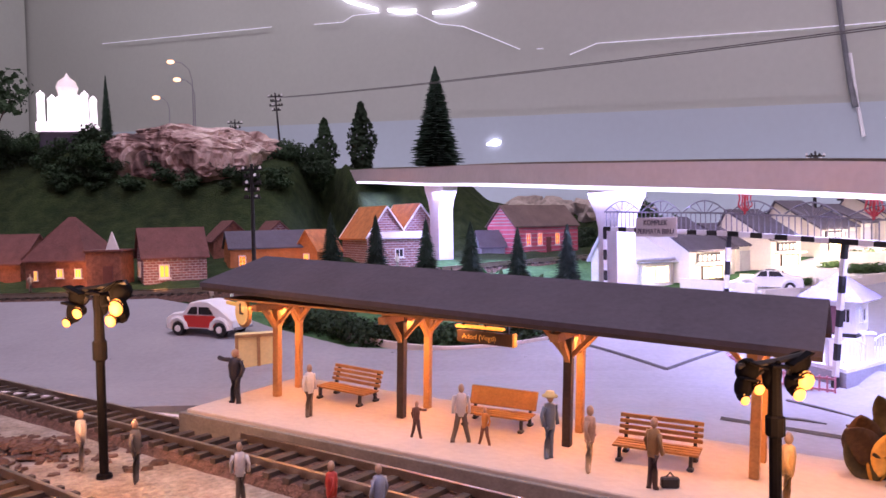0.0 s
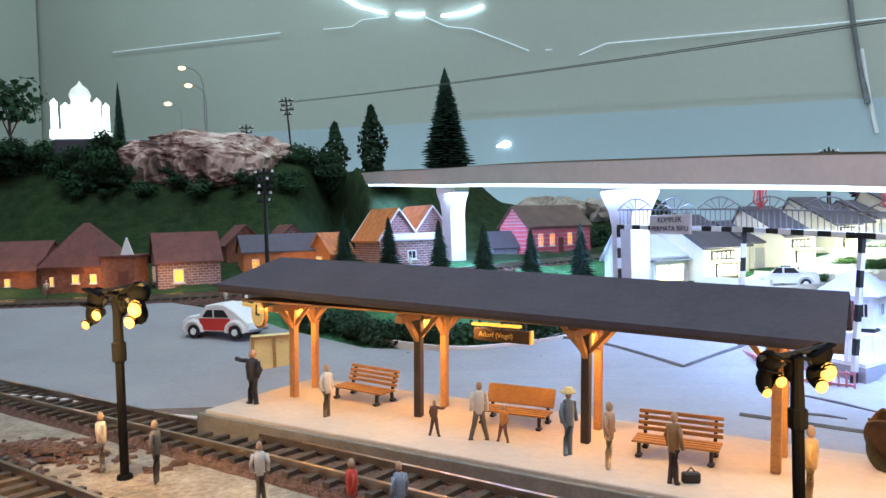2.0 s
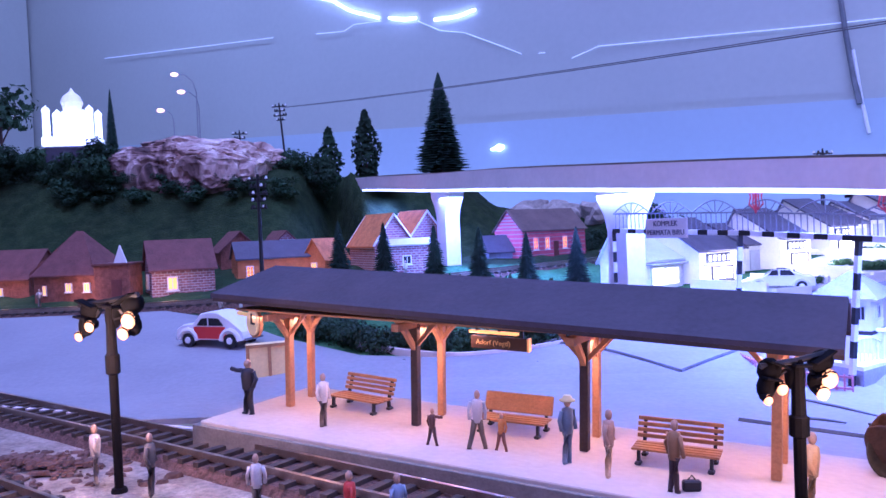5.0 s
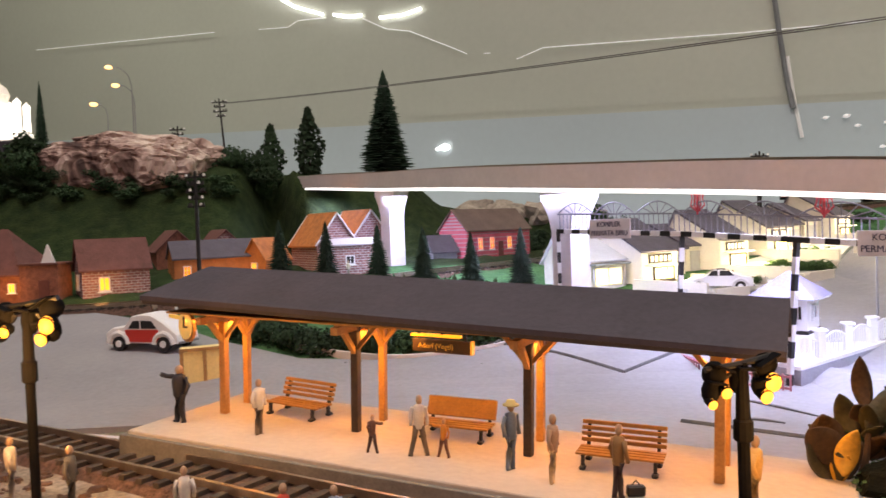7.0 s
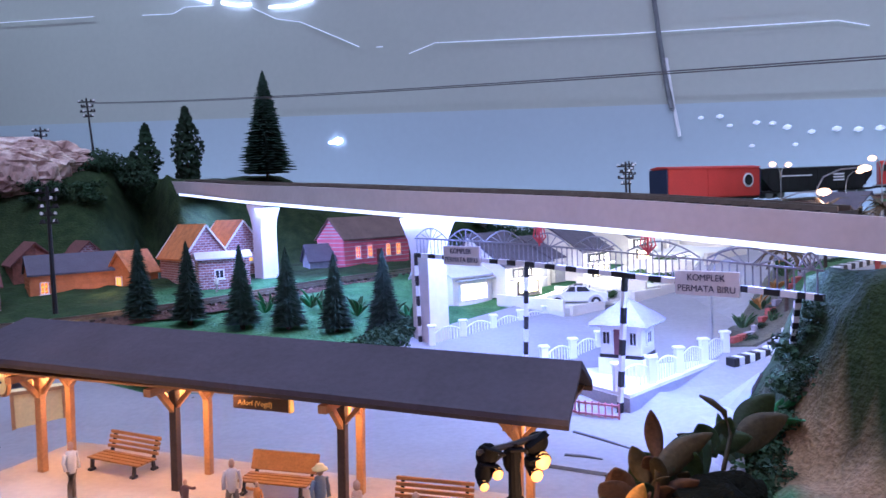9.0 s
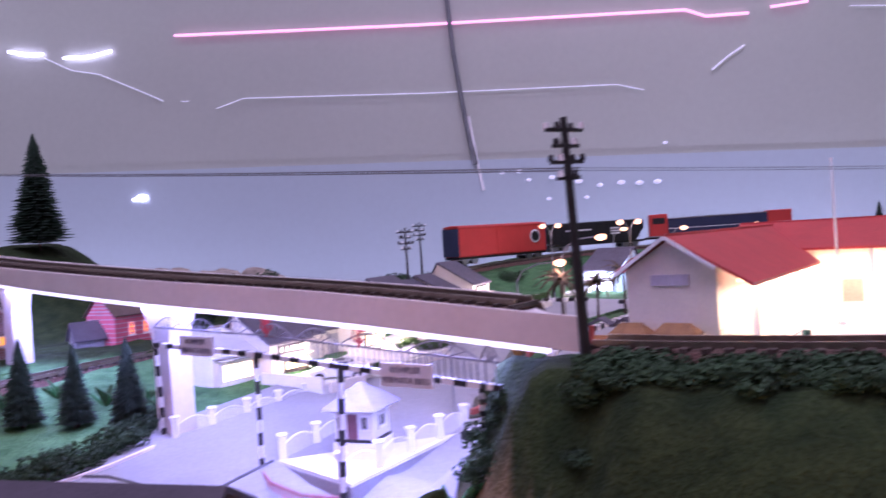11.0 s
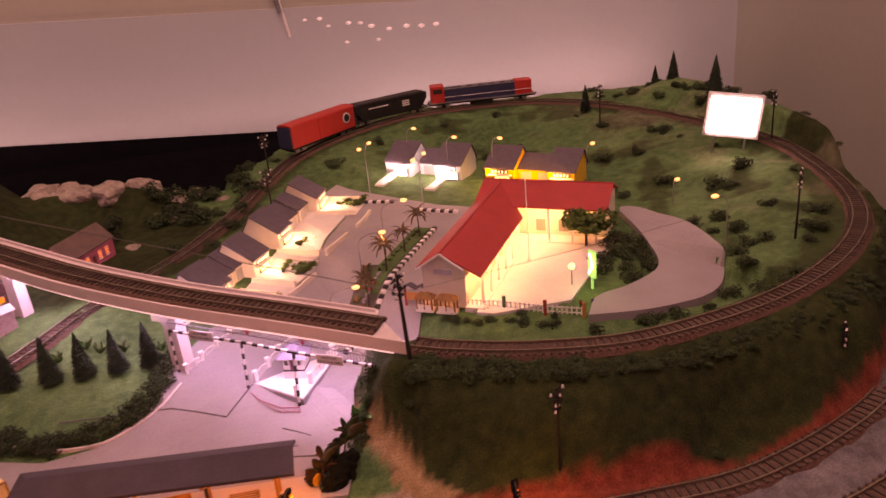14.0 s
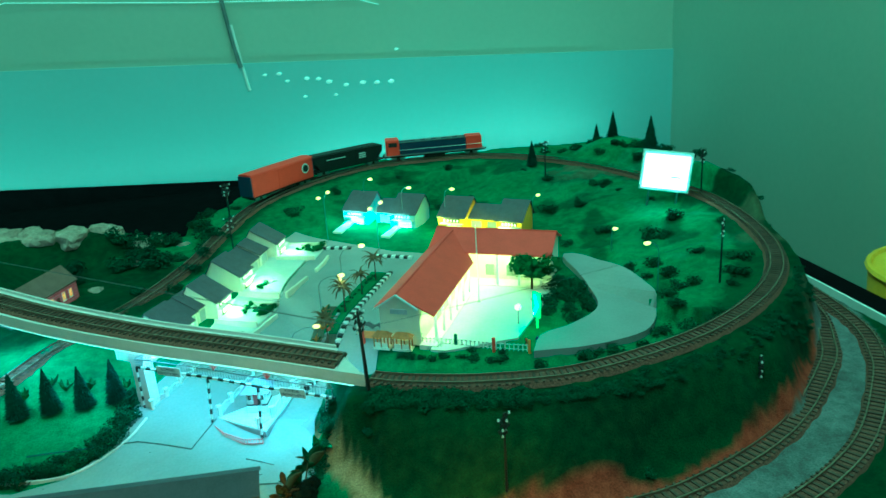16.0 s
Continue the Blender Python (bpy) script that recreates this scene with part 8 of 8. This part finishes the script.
for a, b, w, ml in (((0.216, 0.284, 0.012), (0.2047, 0.283, 0.0183), 0.0016, OLIVE), ((0.217, 0.285, 0.012), (0.2280, 0.285, 0.0152), 0.0034, LEAFMAT), ((0.217, 0.285, 0.010), (0.2115, 0.284, 0.0205), 0.0034, LEAFMAT),
                    ((0.219, 0.286, 0.012), (0.2215, 0.285, 0.0215), 0.0030, LEAFMAT), ((0.227, 0.290, 0.012), (0.2375, 0.290, 0.0260), 0.0052, LEAFMAT), ((0.225, 0.289, 0.010), (0.2400, 0.287, 0.0200), 0.0050, OLIVE)):
    part("leaf", leaf_blade(bmesh.new(), Vector(a) - o_, Vector(b) - o_, w), ml, bp_, smooth=True)
part("stem", tube(bmesh.new(), [(0, 0, 0), (0.005, 0.001, 0.018), (0.003, 0.001, 0.025), (-0.001, 0, 0.0283), (-0.0045, 0, 0.0303)], [0.0008, 0.0006, 0.0009, 0.0010, 0.0004], 7), OLIVE, bp_, "bent dry stalk", smooth=True)
for x_, y_, z_, r_, k_ in ((0.1985, 0.262, 0.000, 0.0100, 61), (0.2090, 0.268, 0.003, 0.0105, 64), (0.217, 0.276, 0.003, 0.0095, 67)):
    stone(x_, y_, z_, r_, k_, "near-black stone at the foot of the cliff", "", NEARBLACK)
# planted bed beside the island, behind a low red and white kerb
drape("flower_bed", [(0.300, 0.446), (0.331, 0.4405), (0.352, 0.462), (0.345, 0.480), (0.380, 0.508), (0.368, 0.522), (0.314, 0.474)], mat("bed_earth", (0.10, 0.10, 0.075), 0.95, var=0.5, scale=60, bump=0.8, fine=12), 0.0032, "dark earth bed beside the street ramp", "flower bed", 0.012)
RK = [mesh_of("kerb_block", boxed(-0.0032, 0.0032, -0.0014, 0.0014, 0, 0.0034, 0.0003), m_) for m_ in (mat("kerb_red", (0.42, 0.10, 0.08), 0.7, var=0.2), mat("kerb_grey", (0.46, 0.42, 0.42), 0.7, var=0.15))]
rkb = thing("red_kerb", Matrix(), "low red and white kerb before a planted bed", "kerb")
p0, p1 = Vector((0.303, 0.449)), Vector((0.372, 0.489))
for i in range(12):
    p = p0.lerp(p1, (i + 0.5) / 12)
    part("kerb_block", RK[(i // 2) % 2], None, rkb, m=Matrix.Translation((p.x, p.y, land1(p.x, p.y) + 0.0026)) @ Matrix.Rotation(math.atan2(p1.y - p0.y, p1.x - p0.x), 4, "Z"))
BRIGHTLEAF = mat("bright_leaf", (0.03, 0.20, 0.06), 0.6, var=0.3, scale=120)
SPIKE = mat("spiky_leaf", (0.05, 0.11, 0.04), 0.7, var=0.4, scale=120)
DRYGRASS = mat("orange_leaf", (0.40, 0.19, 0.04), 0.8, var=0.4, scale=120)
for x_, y_, h_, ms_, lb_ in ((0.321, 0.469, 0.013, [SPIKE], "spiky green plant in a bed"), (0.336, 0.478, 0.011, [DRYGRASS, SPIKE, DRYGRASS], "orange-leaved plant in a bed"), (0.349, 0.487, 0.011, [DRYGRASS], "orange-leaved plant in a bed"),
                             (0.361, 0.499, 0.012, [SPIKE], "spiky green plant in a bed"), (0.331, 0.458, 0.007, [SPIKE], "spiky green plant in a bed"), (0.366, 0.510, 0.012, [DRYGRASS, SPIKE], "orange-leaved plant in a bed")):
    plant(x_, y_, land1(x_, y_) + 0.002, h_, 14, lb_, ms_, 0.55, "plants in the bed")
plant(0.250, 0.314, 0.000, 0.026, 7, "bright green leafy model plant by the cliff", [BRIGHTLEAF])
plant(0.236, 0.307, -0.001, 0.018, 10, "dark green broad-leaved model plant", [LEAFMAT])
for x_, y_ in ((0.084, 0.579), (0.056, 0.571), (0.134, 0.543), (0.145, 0.532), (0.114, 0.551), (0.094, 0.563)):
    plant(x_, y_, land1(x_, y_) + 0.001, 0.015, 13, "spiky green plant on the lawn behind the hedge", [SPIKE, BRIGHTLEAF, SPIKE], 0.55, "plants behind the hedge")
random.seed(31)
spots = []
for i in range(30):
    u = random.random()
    x, y = 0.196 + 0.072 * u + random.uniform(-0.004, 0.004), 0.262 + 0.062 * u + random.uniform(-0.006, 0.006)
    spots.append((x, y, land1(x, y) - 0.002, random.uniform(0.005, 0.010), 0.8))
scrub_mat(spots, "dark scrub along the foot of the plaster cliff")
spots = []
for i in range(170):
    x = random.uniform(0.270, 0.80)
    k = int(np.argmin(np.abs(LOOP[: len(LOOP) // 3, 0] - x)))
    y = LOOP[k, 1] - random.uniform(0.021, 0.044)
    spots.append((x, y, land1(x, y), random.uniform(0.003, 0.0068), 0.5))
scrub_mat(spots, "brown-green scrub along the edge of the railway embankment")
spots = []
for i in range(90):
    k = random.randrange(2, 34)
    nn = sideways(LOOP)[0][k]
    off = random.uniform(0.016, 0.036)
    x, y = LOOP[k, 0] + nn[0] * off, LOOP[k, 1] + nn[1] * off
    if land1(x, y) < 0.035 or inside(LOOPPOLY, np.array([x]), np.array([y]))[0]:
        x, y = LOOP[k, 0] - nn[0] * off, LOOP[k, 1] - nn[1] * off
    if 0.030 < land1(x, y) < 0.064 and not inside(LOOPPOLY, np.array([x]), np.array([y]))[0]:
        spots.append((x, y, land1(x, y) - 0.001, random.uniform(0.005, 0.009), 0.7))
scrub_mat(spots, "dark scrub over the rim of the plaster cliff")

# ---- reflected light strips and cable on the room wall ----
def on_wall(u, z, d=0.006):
    lim = 1.552 if z < light_edge(u) else 1.560
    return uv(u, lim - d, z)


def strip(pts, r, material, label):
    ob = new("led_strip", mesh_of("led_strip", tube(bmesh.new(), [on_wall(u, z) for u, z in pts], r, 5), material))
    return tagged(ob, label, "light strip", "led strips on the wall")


# glowing tubes paint the LED strips mirrored in the wall's gloss
strip([(-1.145, 0.637), (-1.063, 0.609), (-1.011, 0.575), (-0.932, 0.545)], 0.0028, WHITEGLOW, "bright white zigzag reflection of a light strip")
strip([(-1.113, 0.538), (-1.029, 0.531), (-1.0, 0.542), (-0.926, 0.537)], 0.0010, DIMREFL, "dim white reflection of a light strip")
strip([(-0.903, 0.54), (-0.866, 0.53), (-0.832, 0.528)], 0.003, WHITEGLOW, "bright white reflection of a light strip")
strip([(-0.786, 0.516), (-0.731, 0.513), (-0.686, 0.52)], 0.0028, WHITEGLOW, "bright white reflection of a light strip")
strip([(-0.828, 0.52), (-0.772, 0.49), (-0.715, 0.477), (-0.631, 0.436), (-0.584, 0.412)], 0.0010, DIMREFL, "dim white crooked reflection of a light strip")
strip([(-0.547, 0.408), (-0.533, 0.407)], 0.0010, DIMREFL, "dim white reflection of a light strip")
strip([(-0.477, 0.388), (-0.447, 0.396), (-0.422, 0.403), (-0.063, 0.38), (0.284, 0.364), (0.33, 0.35)], 0.0010, DIMREFL, "long dim white reflection of a light strip")
strip([(-0.552, 0.537), (-0.082, 0.509), (0.411, 0.486), (0.446, 0.471), (0.519, 0.469)], 0.0026, PINKREFL, "long pink reflection of a light strip")
strip([(0.558, 0.476), (0.62, 0.479)], 0.0024, PINKREFL, "short pink reflection of a light strip")
strip([(0.689, 0.464), (0.792, 0.454), (0.823, 0.462), (0.964, 0.452)], 0.0010, DIMREFL, "dim white reflection of a light strip")
strip([(0.451, 0.375), (0.481, 0.397), (0.509, 0.413)], 0.0016, DIMREFL, "short slanting white reflection of a light strip")
strip([(-1.89, 0.594), (-1.248, 0.551)], 0.001, DIMREFL, "faint white reflection of a light strip")
cb = thing("wall_cable", Matrix(), "loose dark cable hanging down the wall", "cable")
part("cable", tube(bmesh.new(), [on_wall(u, z) for u, z in ((-0.055, 1.20), (-0.03, 0.80), (-0.010, 0.45), (0.000, 0.358), (0.010, 0.284), (0.018, 0.240))], 0.0048, 6), mat("cable_grey", (0.16, 0.17, 0.18), 0.6), cb)
part("cable_end", tube(bmesh.new(), [on_wall(u, z) for u, z in ((0.010, 0.330), (0.020, 0.250), (0.030, 0.190))], 0.0032, 6), WHITE, cb, "pale cable end")
# lamps mirrored in the wall, added as small glowing balls
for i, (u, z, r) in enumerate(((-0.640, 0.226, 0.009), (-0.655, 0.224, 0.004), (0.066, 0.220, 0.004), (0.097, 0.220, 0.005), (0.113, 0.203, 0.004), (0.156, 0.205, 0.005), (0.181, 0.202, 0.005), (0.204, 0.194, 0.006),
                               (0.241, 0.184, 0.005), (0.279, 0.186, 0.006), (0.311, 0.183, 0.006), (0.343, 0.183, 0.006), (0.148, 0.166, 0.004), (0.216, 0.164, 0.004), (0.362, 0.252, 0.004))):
    ob = new("wall_light", mesh_of("wall_light", ball(bmesh.new(), r, None, 1, 1.4, 0.4, 0.8), DIMREFL if i > 1 else WHITEGLOW, smooth=True))
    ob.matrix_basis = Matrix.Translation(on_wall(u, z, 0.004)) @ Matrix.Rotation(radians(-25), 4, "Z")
    tagged(ob, "small white glowing reflection of a lamp on the wall", "light", "light points on the wall")
yb = thing("yellow_tub", Matrix.Translation(uv(0.965, 0.60, -0.105)), "round yellow plastic tub beside the table", "tub")
part("tub", tube(bmesh.new(), [(0, 0, -0.1), (0, 0, 0.0), (0, 0, 0.075), (0, 0, 0.08)], [0.10, 0.105, 0.11, 0.10], 28), YELLOW, yb, smooth=True)
part("rim", tube(bmesh.new(), [(0.11 * math.cos(a), 0.11 * math.sin(a), 0.078) for a in np.linspace(0, 2 * math.pi, 29)], 0.005, 6), YELLOW, yb)
